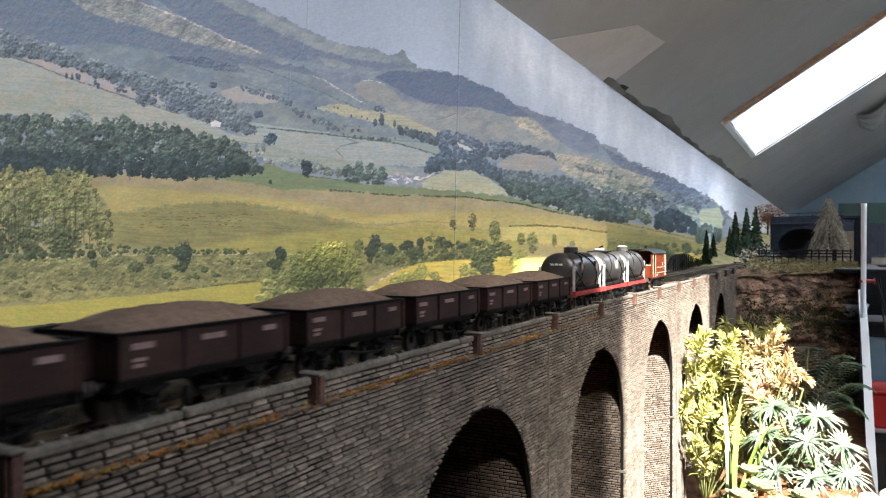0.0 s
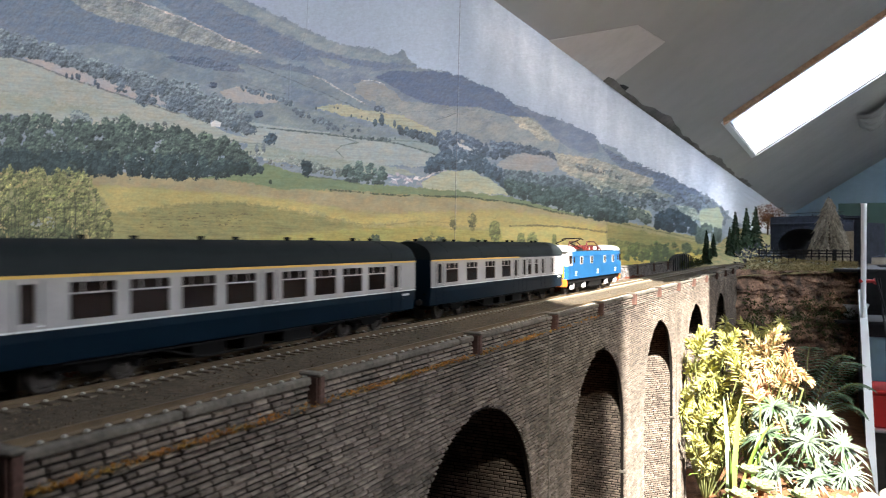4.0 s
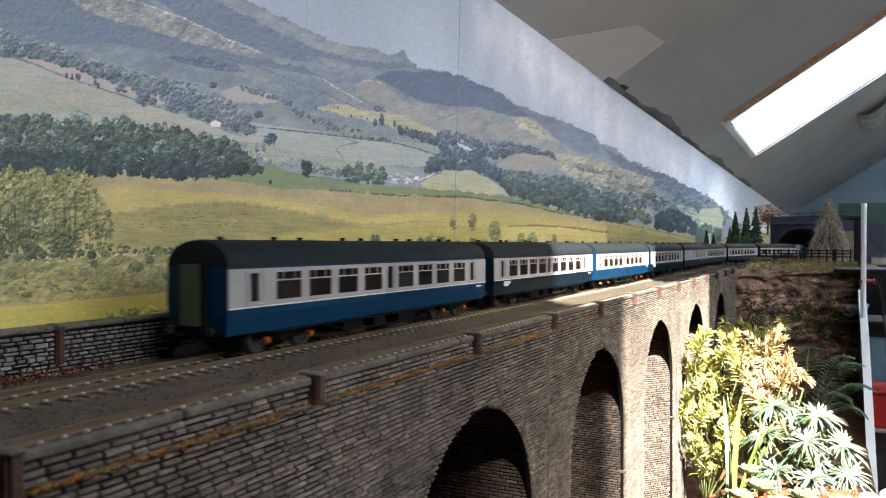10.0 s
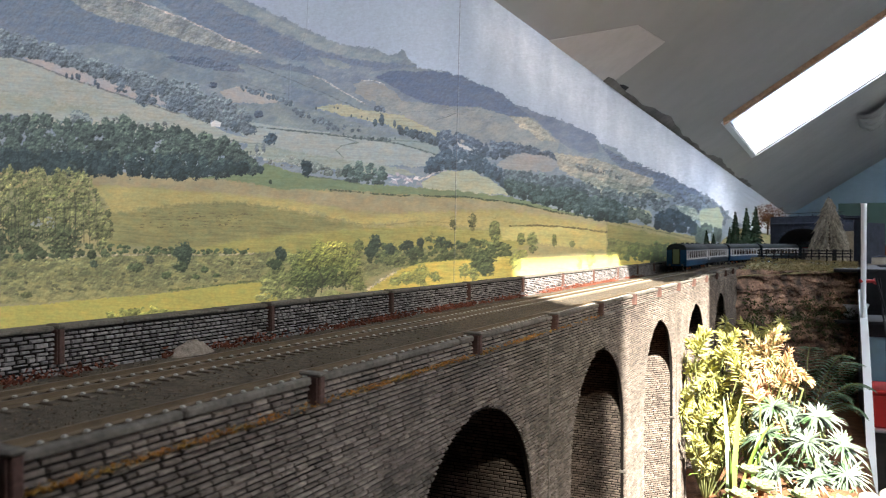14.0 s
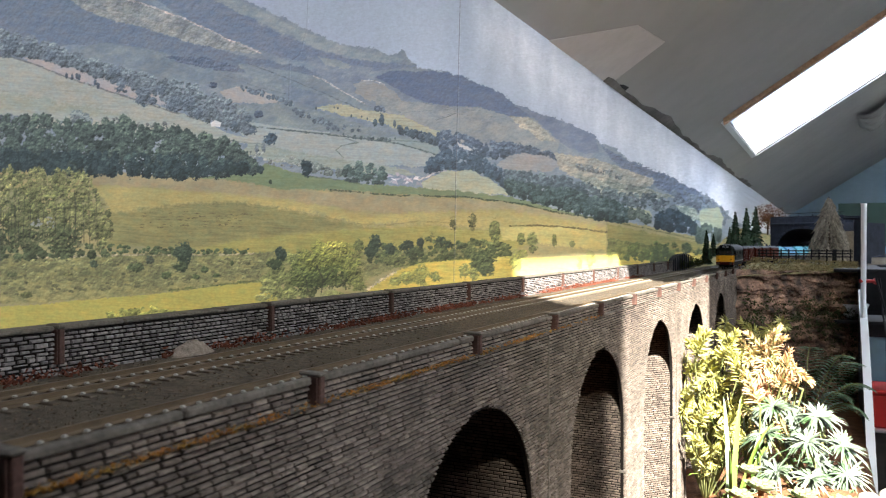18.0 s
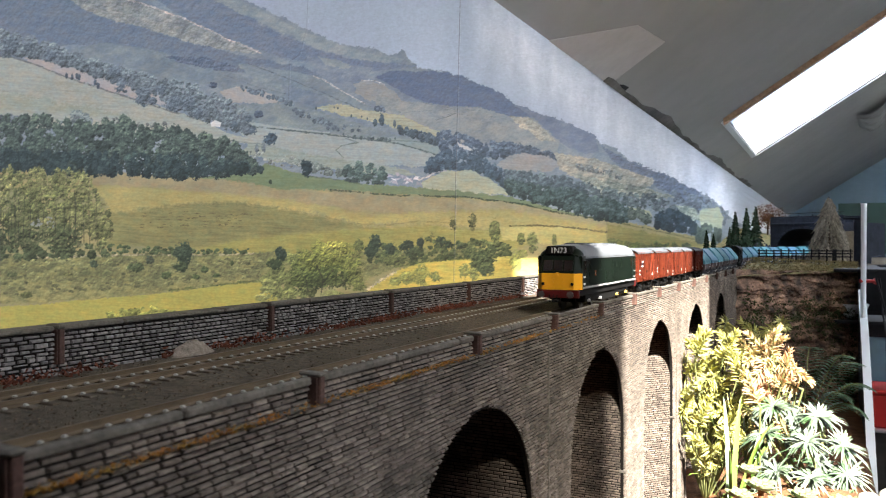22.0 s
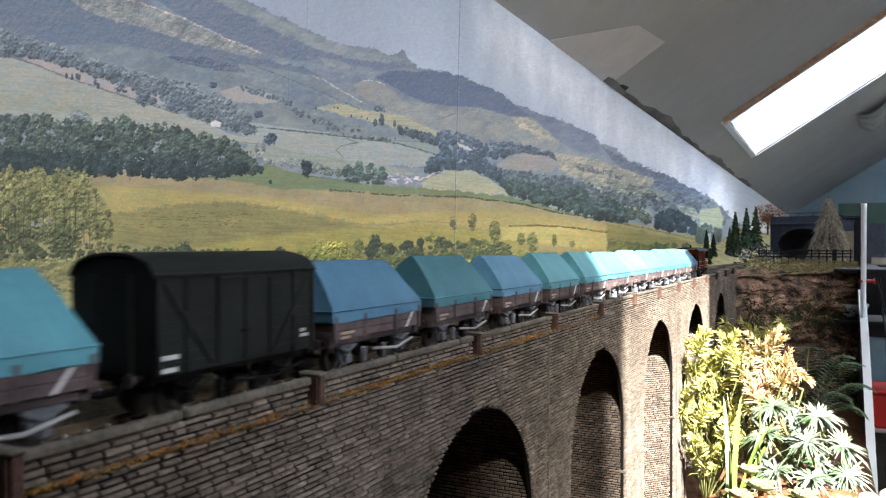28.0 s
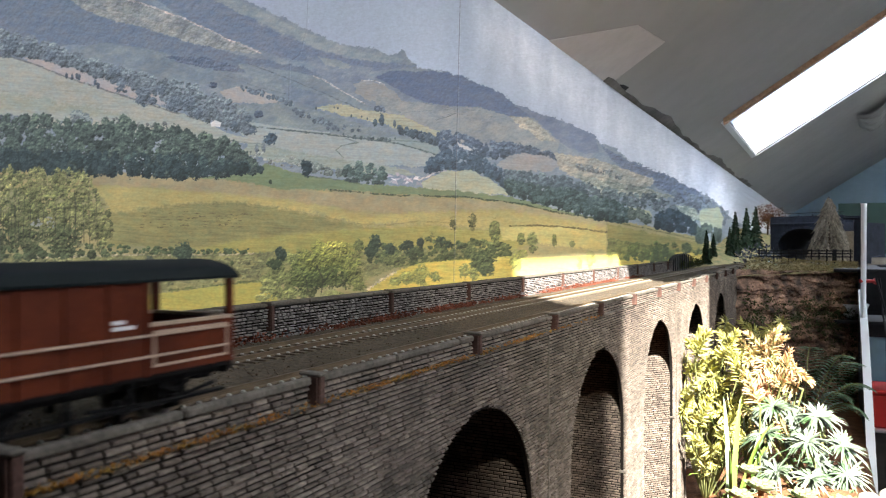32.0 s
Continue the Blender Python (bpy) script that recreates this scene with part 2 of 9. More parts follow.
# no such windows are known; these and their lamps are added as fill
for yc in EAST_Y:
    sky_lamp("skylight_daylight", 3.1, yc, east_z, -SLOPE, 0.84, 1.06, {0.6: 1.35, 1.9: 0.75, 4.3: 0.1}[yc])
    roof_window("window_2", 2.65, 3.55, yc - 0.42, yc + 0.42, east_z, -SLOPE, "unseen skylight with a white blind, added to light the room")
# ---- viaduct ----
NEAR, FAR = -0.138, -0.285
VY0, VY1, BASE = -0.35, 1.62, EYE - 0.46
ARCHES = (-0.2905, -0.0905, 0.1095, 0.3095, 0.511, 0.716, 0.931, 1.162)
ARCH_R = 0.0675
SPRING = EYE - 0.1385
SPRINGS = tuple(SPRING - d for d in (0.0036, 0.0036, 0.0036, 0.0036, 0.0014, 0.0, 0.0, 0.0))
PARA = EYE - 0.0397
LEDGE = EYE - 0.0478


def viaduct():
    v = thing("viaduct", "stone-faced model railway viaduct with round arches and low parapets", "viaduct")
    # thin arched skins on hollow bays: flat pier walls run up to the deck
    ends = [VY0] + [(p + q) / 2 for p, q in zip(ARCHES, ARCHES[1:])] + [VY1]
    for cy, sp, a, b in zip(ARCHES, SPRINGS, ends, ends[1:]):
        arc = [(cy + ARCH_R * math.cos(math.pi * i / 32), sp + ARCH_R * math.sin(math.pi * i / 32)) for i in range(33)]
        bay = [(a, BASE), (a, DECK - 0.001), (b, DECK - 0.001), (b, BASE), (cy + ARCH_R, BASE)] + arc + [(cy - ARCH_R, BASE)]
        part("arch_bay", Geo().prism(bay, NEAR - 0.0032, NEAR - 0.0012, "x"), MORTAR, v)
        part("arch_bay", Geo().prism(bay, FAR + 0.004, FAR + 0.006, "x"), MORTAR, v)
        part("deck_slab", Geo().box(FAR + 0.006, NEAR - 0.0032, a, b, DECK - 0.012, DECK - 0.001), MORTAR, v)
    for p, q in zip(ARCHES, ARCHES[1:] + (VY1 + ARCH_R,)):
        part("pier", Geo().box(FAR + 0.006, NEAR - 0.0032, p + ARCH_R + 0.0008, q - ARCH_R - 0.0008, BASE, DECK - 0.012), MORTAR, v)
    return v


VIADUCT = viaduct()
g = Geo().box(NEAR - 0.0019, NEAR - 0.001, VY0, VY1, DECK - 0.01, PARA - 0.0025)
part("parapet", g, MORTAR, VIADUCT)
g = Geo().box(FAR - 0.009, FAR, VY0, VY1, DECK - 0.02, EYE - 0.0364)
part("parapet", g, MORTAR, VIADUCT)


def path_table():
    """Centre line between the tracks: arc length, x, y, heading (from +Y towards +X)."""
    out, ds = [], 0.01
    x, y, h, s = -0.2145, 0.0, 0.0, 0.0
    fw = [(s, x, y, h)]
    while s < 13:
        kap = 0 if s < 1.75 else (1 / 2.2 if h < 1.57 else (1 / 1.0 if h < 3.14 else 0))
        h += kap * ds
        x, y, s = x + math.sin(h) * ds, y + math.cos(h) * ds, s + ds
        fw.append((s, x, y, h))
    x, y, h, s = -0.2145, 0.0, 0.0, 0.0
    bw = []
    while s > -11:
        kap = 0 if s > -1.0 else (1 / 0.8 if h > -math.pi else 0)
        h -= kap * ds
        x, y, s = x - math.sin(h) * ds, y - math.cos(h) * ds, s - ds
        bw.append((s, x, y, h))
    return bw[::-1] + fw


PATH = path_table()


def on_track(s, side):
    """Pose on the near (side 0.0325) or far (-0.0325) track at arc length s."""
    i = min(max((s - PATH[0][0]) / 0.01, 0), len(PATH) - 2)
    j = int(i)
    f = i - j
    a, b = PATH[j], PATH[j + 1]
    x, y, h = (a[n] + (b[n] - a[n]) * f for n in (1, 2, 3))
    x, y = x + math.cos(h) * side, y - math.sin(h) * side
    return Matrix.Translation((x, y, RAIL)) @ Matrix.Rotation(-h, 4, "Z")
NEAR_T, FAR_T = 0.0325, -0.0325
# pilasters, copings and ledges
vr = random.Random(5)


TB = RAIL - 0.0031


def pilaster_mesh(front):
    g = Geo()
    g.box(-0.002, front, -0.0014, 0.0014, 0, 0.0120, 0.0004)
    g.slot = 1
    g.box(-0.0045, front + 0.0005, -0.0023, 0.0018, 0.0120, 0.0137, 0.0006)
    return g.mesh("pilaster", [RUST, COPING])


def strip_mesh(front):
    return Geo().box(-0.001, front - 0.0006, -0.0022, -0.0015, 0.0, 0.0120, 0.0003).mesh("edge_strip", RUST)


PIL, STRIP = pilaster_mesh(0.0032), strip_mesh(0.0032)


def pilasters(x, z, places, height):
    for y in places:
        ob = part("pilaster", PIL, None, VIADUCT)
        ob.location, ob.scale = (x, y, z), (1, 1, height / 0.0138)
        ob.rotation_euler = (0, vr.uniform(-0.02, 0.02), 0)
        part("edge_strip", STRIP, None, ob, "rusty brown edge strip")


pilasters(NEAR, LEDGE, [0.090, 0.1857, 0.3022, 0.4079] + [0.505 + 0.1 * i for i in range(12)], 0.0096)
pilasters(FAR, EYE - 0.0495, [0.0739 + 0.1336 * i for i in range(12)], 0.0168)


def copings(x0, x1, z0, z1, y, end, step, label=""):
    while y < end:
        ln = step * vr.uniform(0.9, 1.1)
        g = Geo().box(x0, x1, y + 0.0004, min(y + ln, end) - 0.0004, z0, z1 + vr.uniform(-0.0002, 0.0002), 0.0006)
        part("coping_stone", g, COPING, VIADUCT)
        y += ln


copings(NEAR - 0.0021, NEAR + 0.0006, PARA - 0.0025, PARA, VY0, VY1, 0.054)
copings(FAR - 0.0105, FAR + 0.0008, EYE - 0.0358, EYE - 0.0339, VY0, VY1, 0.067)
copings(NEAR - 0.002, NEAR + 0.0007, LEDGE - 0.0012, LEDGE, VY0, VY1, 0.11)
# imposts under the arches
for cy in ARCHES[1:]:
    for yy in (cy - ARCH_R - 0.0022, cy + ARCH_R + 0.0022):
        g = Geo().box(NEAR - 0.0044, NEAR + 0.0012, yy - 0.0024, yy + 0.0024, EYE - 0.1755, EYE - 0.1725, 0.0006)
        part("impost", g, COPING, VIADUCT)
# upright joints of the facing
for yy in (0.401, 0.801, 1.201):
    part("joint_cover", Geo().box(NEAR - 0.001, NEAR + 0.0004, yy - 0.0006, yy + 0.0006, BASE, LEDGE - 0.003, 0.0003), COPING, VIADUCT)


# ---- stone facing ----
def stone_rows(u0, u1, v0, v1, course, lmin, lmax, blocked, seed, uneven=0.08):
    """Courses of stones of random length; blocked(lo, hi) names the stretches of a course that stay open."""
    r = random.Random(seed)
    out = []
    v = v1
    while v - course > v0 - 1e-6:
        h = course * r.uniform(1 - uneven, 1 + uneven)
        shut = blocked(v - h, v)
        u = u0 - r.uniform(0, lmax)
        while u < u1:
            ln = r.uniform(lmin, lmax)
            a, b = max(u, u0), min(u + ln, u1)
            for lo, hi in shut:
                if a < hi and b > lo:
                    a, b = (a, lo) if (a + b) / 2 < (lo + hi) / 2 else (hi, b)
            if b - a > lmin * 0.25:
                out.append((a, b, v - h, v, r.uniform(0.7, 1.25)))
            u += ln
        v -= h
    return out


def stone_geo(rows, place, depth=0.0012, joint=0.00033, side=0.68, rag=0.00007):
    """Shallow blocks with bevelled fronts; place(u, v, d) gives the point d in front of the wall."""
    g = Geo()
    r = random.Random(3)
    for a, b, lo, hi, k in rows:
        j = joint * r.uniform(0.7, 1.5)
        d, e = depth * k, 0.00026
        a, b, lo, hi = a + j * side, b - j * side, lo + j * 0.74 + rag * r.uniform(-1, 1), hi - j * 0.74 + rag * r.uniform(-1, 1)
        t = r.uniform(-0.0002, 0.0002)
        base = [place(a, lo, 0.0002), place(b, lo, 0.0002), place(b, hi, 0.0002), place(a, hi, 0.0002)]
        top = [place(a + e, lo + e, d + t), place(b - e, lo + e, d), place(b - e, hi - e, d), place(a + e, hi - e, d - t)]
        g.add(base + top, [(4, 5, 6, 7), (0, 1, 5, 4), (1, 2, 6, 5), (2, 3, 7, 6), (3, 0, 4, 7)])
    return g


def no_openings(lo, hi):
    return ()


def arch_openings(lo, hi):
    out = []
    for cy, sp in zip(ARCHES, SPRINGS):
        rise = max(0.0, (hi if hi < sp + ARCH_R else lo) - sp)
        if rise < ARCH_R:
            half = math.sqrt(ARCH_R ** 2 - rise ** 2)
            out.append((cy - half, cy + half))
    return out


def off_arch(u, v):
    """Keeps a corner of a stone out of the arch openings."""
    for cy, sp in zip(ARCHES, SPRINGS):
        rise = max(0.0, v - sp)
        if rise < ARCH_R:
            half = math.sqrt(ARCH_R ** 2 - rise ** 2)
            if abs(u - cy) < half:
                return cy + (half if u > cy else -half)
    return u


wall_rows = stone_rows(0.0, VY1, EYE - 0.34, LEDGE - 0.0013, 0.0018, 0.0036, 0.0105, arch_openings, 1)
near_rows = [q for q in wall_rows if 0.19 < q[0] < 0.26 and q[3] > EYE - 0.085][:290]
chosen = set(near_rows)
on_near = lambda u, v, d: (NEAR - 0.0012 + d, off_arch(u, v), v)
facing = part("facing", stone_geo([q for q in wall_rows if q not in chosen], on_near), STONE, VIADUCT, "small coursed stones, weathered brown and grey")
tagged(facing, kind="stuff")
for q in near_rows:
    part("stone", stone_geo([q], on_near).mesh("stone", STONE_ONE), None, VIADUCT)
par_rows = stone_rows(0.0, VY1, LEDGE - 0.001, PARA - 0.0026, 0.00178, 0.0034, 0.0095, no_openings, 2)
tagged(part("facing", stone_geo(par_rows, lambda u, v, d: (NEAR - 0.0012 + d, u, v)), STONE, VIADUCT), kind="stuff")
far_rows = stone_rows(0.1, VY1, DECK - 0.002, EYE - 0.0365, 0.00195, 0.0028, 0.0075, no_openings, 4, 0.28)
far_pick = set(far_rows[i] for i in range(len(far_rows)) if 0.2 < far_rows[i][0] < 0.42)
far_pick = set(list(sorted(far_pick))[:280])
on_far = lambda u, v, d: (FAR + d, u, v)
tagged(part("facing", stone_geo([q for q in far_rows if q not in far_pick], on_far, joint=0.00042, side=1.2, rag=0.00026), GREY_STONE, VIADUCT, "grey coursed stones with dark joints"), kind="stuff")
for q in sorted(far_pick):
    part("stone", stone_geo([q], on_far, joint=0.00042, side=1.2, rag=0.00026).mesh("stone", GREY_STONE_ONE), None, VIADUCT)
# the inner faces of the piers
g = Geo()
for k, cy in enumerate(ARCHES[3:]):
    rws = stone_rows(FAR + 0.008, NEAR - 0.0033, EYE - 0.34, DECK - 0.0125, 0.0019, 0.0034, 0.009, no_openings, 20 + k)
    q = stone_geo(rws, lambda u, v, d, cy=cy: (u, cy + ARCH_R + 0.0008 - d * 0.6, v), 0.0008, 0.00028)
    g.add(q.v, q.f)
tagged(part("arch_lining", g, STONE, VIADUCT, "stone lining of the arches"), kind="stuff")


def tuft_geo(pts, size, n, seed, up=1.0):
    """Clumps of small crumpled flakes, for moss and weeds."""
    r = random.Random(seed)
    g = Geo()
    for x, y, z in pts:
        for _ in range(n):
            c = Vector((x + r.gauss(0, size * 0.5), y + r.gauss(0, size * 0.6), z + abs(r.gauss(0, size * 0.45)) * up))
            s = size * r.uniform(0.15, 0.4)
            p = [c + Vector((r.uniform(-s, s), r.uniform(-s, s), r.uniform(-s, s) * up)) for _ in range(4)]
            g.add(p, [(0, 1, 2), (0, 2, 3), (0, 3, 1), (1, 3, 2)])
    return g


# moss along the ledge and rusty weeds along the far parapet
pts = []
y = 0.06
while y < 0.5:
    thick = 1.0 if 0.06 < y < 0.17 or 0.2 < y < 0.29 or 0.34 < y < 0.38 else 0.3
    if vr.random() < thick:
        pts.append((NEAR + 0.0012, y, LEDGE - 0.0004))
    y += 0.0008
tagged(part("moss", tuft_geo(pts, 0.0022, 7, 8, 0.6), MOSS, VIADUCT, "ochre and yellow moss on the ledge"), kind="stuff")
pts = []
y = 0.12
while y < 1.3:
    dense = 0.5 + 0.5 * math.sin(y * 31) * math.sin(y * 17 + 1)
    if vr.random() < dense:
        pts.append((FAR + vr.uniform(0.001, 0.006), y, TB + 0.0002))
    y += 0.0011
weeds = solid("weeds", tuft_geo(pts, 0.0042, 9, 9, 1.0), WEED, "rust-red dried weeds along the parapet foot", "weeds", kind="stuff")
r0 = random.Random(77)
g = Geo()
ring = []
for i in range(9):
    hgt = 0.0080 * (1 - (i / 8) ** 1.6)
    rr = 0.002 + 0.013 * (i / 8)
    ring.append([(FAR + 0.006 + 0.4 * rr * math.cos(a) * r0.uniform(0.9, 1.1), 0.276 + rr * math.sin(a) * r0.uniform(0.85, 1.15), TB - 0.001 + hgt * r0.uniform(0.9, 1.05)) for a in [2 * math.pi * j / 14 for j in range(14)]])
g.loft(ring)
solid("rubble_heap", g, RUBBLE, "small tan heap of fine rubble against the parapet", "rubble", smooth=True)

# ---- trackbed and track ----
solid("trackbed", Geo().box(FAR + 0.0005, NEAR - 0.0019, VY0, VY1, DECK - 0.012, TB), BALLAST, "brown-grey ballast between the parapets", "trackbed", kind="structure")
gr = random.Random(2)
g = Geo()
for _ in range(9000):
    y = 0.1 + 1.3 * gr.random() ** 1.7
    x = gr.uniform(FAR + 0.006, NEAR - 0.004)
    s = gr.uniform(0.0003, 0.0008)
    c = Vector((x, y, TB + s * 0.3))
    p = [c + Vector((gr.uniform(-s, s), gr.uniform(-s, s), gr.uniform(-s, s))) for _ in range(4)]
    g.add(p, [(0, 1, 2), (0, 2, 3), (0, 3, 1), (1, 3, 2)])
solid("ballast_stones", g, GRIT, "loose grey and tan ballast grains", "ballast", kind="stuff")


def sleeper_mesh():
    g = Geo().box(-0.016, 0.016, -0.0017, 0.0017, -0.0054, -0.0023, 0.0003)
    g.slot = 1
    for r in (-0.00825, 0.00825):
        for d in (-0.0019, 0.0019):
            g.box(r + d - 0.0009, r + d + 0.0009, -0.0008, 0.0008, -0.0028, -0.0017, 0.0004)
    return g.mesh("sleeper", [SLEEPER, CHAIR])


SLEEPER_ME = sleeper_mesh()


def track(side, label):
    t = thing("track", label, "railway track", "tracks over the viaduct")
    for r in (-0.00825, 0.00825):
        g = Geo()
        sec = [(-0.0011, -0.0026), (0.0011, -0.0026), (0.0009, -0.0021), (0.0004, -0.0018), (0.0004, -0.0009), (0.0006, -0.0007), (0.0006, 0.0), (-0.0006, 0.0), (-0.0006, -0.0007), (-0.0004, -0.0009), (-0.0004, -0.0018), (-0.0009, -0.0021)]
        ss = [-0.9, 1.7] + [1.8 + 0.1 * i for i in range(100)]
        ss = [-9.0 + 0.1 * i for i in range(81)] + ss
        g.loft([[on_track(s, side + r) @ Vector((x, 0, z)) for x, z in sec] for s in ss])
        part("rail", g, RAILMAT, t, "steel rail, brown with rust")
    s = 0.06
    while s < 1.95:
        ob = part("sleeper", SLEEPER_ME, None, t)
        ob.matrix_local = on_track(s, side)
        s += 0.0072
    return t


track(NEAR_T, "nearer railway track with dark sleepers on ballast")
track(FAR_T, "railway track with dark sleepers beside the far parapet")

# ---- printed landscape on the knee wall ----
def value_noise(x, y, seed=0):
    xi, yi = np.floor(x).astype(np.int64), np.floor(y).astype(np.int64)
    fx, fy = x - xi, y - yi
    fx, fy = fx * fx * (3 - 2 * fx), fy * fy * (3 - 2 * fy)

    def h(i, j):
        n = (i * 374761393 + j * 668265263 + seed * 1274126177) & 0x7FFFFFFF
        n = ((n ^ (n >> 13)) * 1274126177) & 0x7FFFFFFF
        return ((n ^ (n >> 16)) & 0xFFFF) / 65535.0

    top = h(xi, yi) * (1 - fx) + h(xi + 1, yi) * fx
    low = h(xi, yi + 1) * (1 - fx) + h(xi + 1, yi + 1) * fx
    return top * (1 - fy) + low * fy


def fbm(x, y, seed=0, octaves=4):
    v, amp, tot = 0.0, 1.0, 0.0
    for o in range(octaves):
        a = 0.6 + 0.9 * o
        v, tot = v + amp * value_noise((x * math.cos(a) - y * math.sin(a)) * 2 ** o, (x * math.sin(a) + y * math.cos(a)) * 2 ** o, seed + o), tot + amp
        amp *= 0.55
    return v / tot


# the sheet's mesh is spaced to fit the camera's view, finest nearest the lens; the outlines drawn on it are placed to
# fit it too
DEPTH = 1 / np.linspace(1 / 0.262, 1 / 2.9, 1480)
cols = np.concatenate([(DEPTH - 0.1377) / 0.8915, [3.5, 4.6, 7.19]])
DEPTH = 0.1377 + 0.8915 * cols
LOW = -0.046
HIGH = np.minimum(EAVE - 0.0004, 0.342 * DEPTH)
NR = 610
PY = np.broadcast_to(cols, (NR, len(cols))).copy()
PZ = LOW + (HIGH - LOW) * np.linspace(0, 1, NR)[:, None]
UNIT = DEPTH / 1340  # one pixel of the camera's view at that distance
ACROSS = 457 * (1 / 0.262 - 1 / DEPTH)
GA = np.broadcast_to(ACROSS, PY.shape)
GU = PZ / UNIT
ROWH = (HIGH - LOW) / (NR - 1)
INK = np.zeros(PY.shape + (3,))


def clump(size, seed):
    """Rounded clumps lit from above and one side."""
    a = fbm(GA / size, GU / size, seed, 3)
    b = fbm((GA + size * 0.14) / size, (GU - size * 0.3) / size, seed, 3)
    e = a - b
    return e / e.std()


LEAF = fbm(GA / 3.2, GU / 3.2, 3, 3)
LEAF = (LEAF - LEAF.mean()) / LEAF.std()
CL_S, CL_M, CL_L = clump(4.5, 31), clump(8.0, 35), clump(15.0, 39)
BROAD = fbm(GA / 60, GU / 30, 9, 4)
BROAD = (BROAD - BROAD.mean()) / BROAD.std()
MID = fbm(GA / 14, GU / 9, 12, 4)
MID = (MID - MID.mean()) / MID.std()
TURF = fbm(GA / 34, (GU + GA * 0.05) / 2.2, 21, 4)
TURF = (TURF - TURF.mean()) / TURF.std()
FLECK = fbm(GA / 5, GU / 1.8, 27, 3)
FLECK = (FLECK - FLECK.mean()) / FLECK.std()
TEX = {
    "sky": 0.25 * BROAD,
    "grass": 0.5 * TURF + 0.45 * BROAD + 0.2 * FLECK,
    "field": 0.22 * TURF + 0.6 * BROAD + 0.15 * FLECK,
    "hill": 0.35 * CL_S + 0.55 * MID + 0.5 * BROAD,
    "wood": 0.75 * CL_S + 0.55 * CL_M + 0.3 * MID,
    "scrub": 0.8 * CL_S + 0.9 * CL_M + 0.9 * MID + 0.5 * FLECK + 0.5 * BROAD,
}


def colrow(y, z):
    c = np.interp(y, cols, np.arange(len(cols)))
    j = int(round(float(c)))
    return j, (z - LOW) / ROWH[j]


def span(ys, zs, pad):
    j0, j1 = np.searchsorted(cols, (min(ys), max(ys)))
    j0, j1 = max(j0 - pad, 0), min(j1 + pad, len(cols))
    h = np.maximum(ROWH[j0:j1], 1e-6)
    i0 = int(max(0, ((min(zs) - LOW) / h).min() - pad))
    i1 = int(min(NR, ((max(zs) - LOW) / h).max() + pad + 1))
    return slice(i0, i1), slice(j0, j1)


def lay(w, alpha, colour, tex, amt):
    k = 1 + amt * TEX[tex][w]
    warm = 0.018 * MID[w]
    tint = np.stack([1 + warm, np.ones_like(warm), 1 - warm], -1)
    new_ink = np.array(colour) * np.clip(k, 0.35, 1.8)[..., None] * tint
    a = np.clip(alpha, 0, 1)[..., None]
    INK[w] = INK[w] * (1 - a) + new_ink * a


def fill(loop, colour, tex="field", amt=0.06, rough=1.2, soft=1.5):
    """A patch of land with a slightly ragged, soft edge."""
    w = span([p[0] for p in loop], [p[1] for p in loop], 6)
    a, u = GA[w] + rough * MID[w], GU[w] + rough * (0.6 * LEAF[w] + 0.5 * MID[w])
    pts = [(float(np.interp(y, cols, ACROSS)), z / float(np.interp(y, cols, UNIT))) for y, z in loop]
    hit = np.zeros(a.shape, bool)
    near = np.full(a.shape, 1e9)
    for (x1, y1), (x2, y2) in zip(pts, pts[1:] + pts[:1]):
        if abs(y1 - y2) < 1e-6:
            y2 += 1e-4
        hit ^= ((y1 > u) != (y2 > u)) & (a < (x2 - x1) * (u - y1) / (y2 - y1) + x1)
        dx, dy = x2 - x1, y2 - y1
        t = np.clip(((a - x1) * dx + (u - y1) * dy) / (dx * dx + dy * dy + 1e-9), 0, 1)
        near = np.minimum(near, (a - x1 - t * dx) ** 2 + (u - y1 - t * dy) ** 2)
    dist = np.sqrt(near) * np.where(hit, 1, -1)
    lay(w, 0.5 + dist / soft, colour, tex, amt)


def stroke(line, colour, width, strength=1.0, gaps=0.0):
    """A hedge, wall, track or crease."""
    w = span([p[0] for p in line], [p[1] for p in line], 8)
    a, u = GA[w], GU[w] + 0.5 * MID[w]
    pts = [(float(np.interp(y, cols, ACROSS)), z / float(np.interp(y, cols, UNIT))) for y, z in line]
    near = np.full(a.shape, 1e9)
    for (x1, y1), (x2, y2) in zip(pts, pts[1:]):
        dx, dy = x2 - x1, y2 - y1
        t = np.clip(((a - x1) * dx + (u - y1) * dy) / (dx * dx + dy * dy + 1e-9), 0, 1)
        near = np.minimum(near, (a - x1 - t * dx) ** 2 + (u - y1 - t * dy) ** 2)
    m = np.clip(width * (1 + 0.35 * LEAF[w]) - np.sqrt(near) + 0.5, 0, 1)
    if gaps:
        m = m * np.clip(1.2 + 1.5 * (MID[w] + 1.2 - 2.4 * gaps), 0, 1)
    lay(w, m * strength, colour, "wood", 0.12)


rng = random.Random(11)


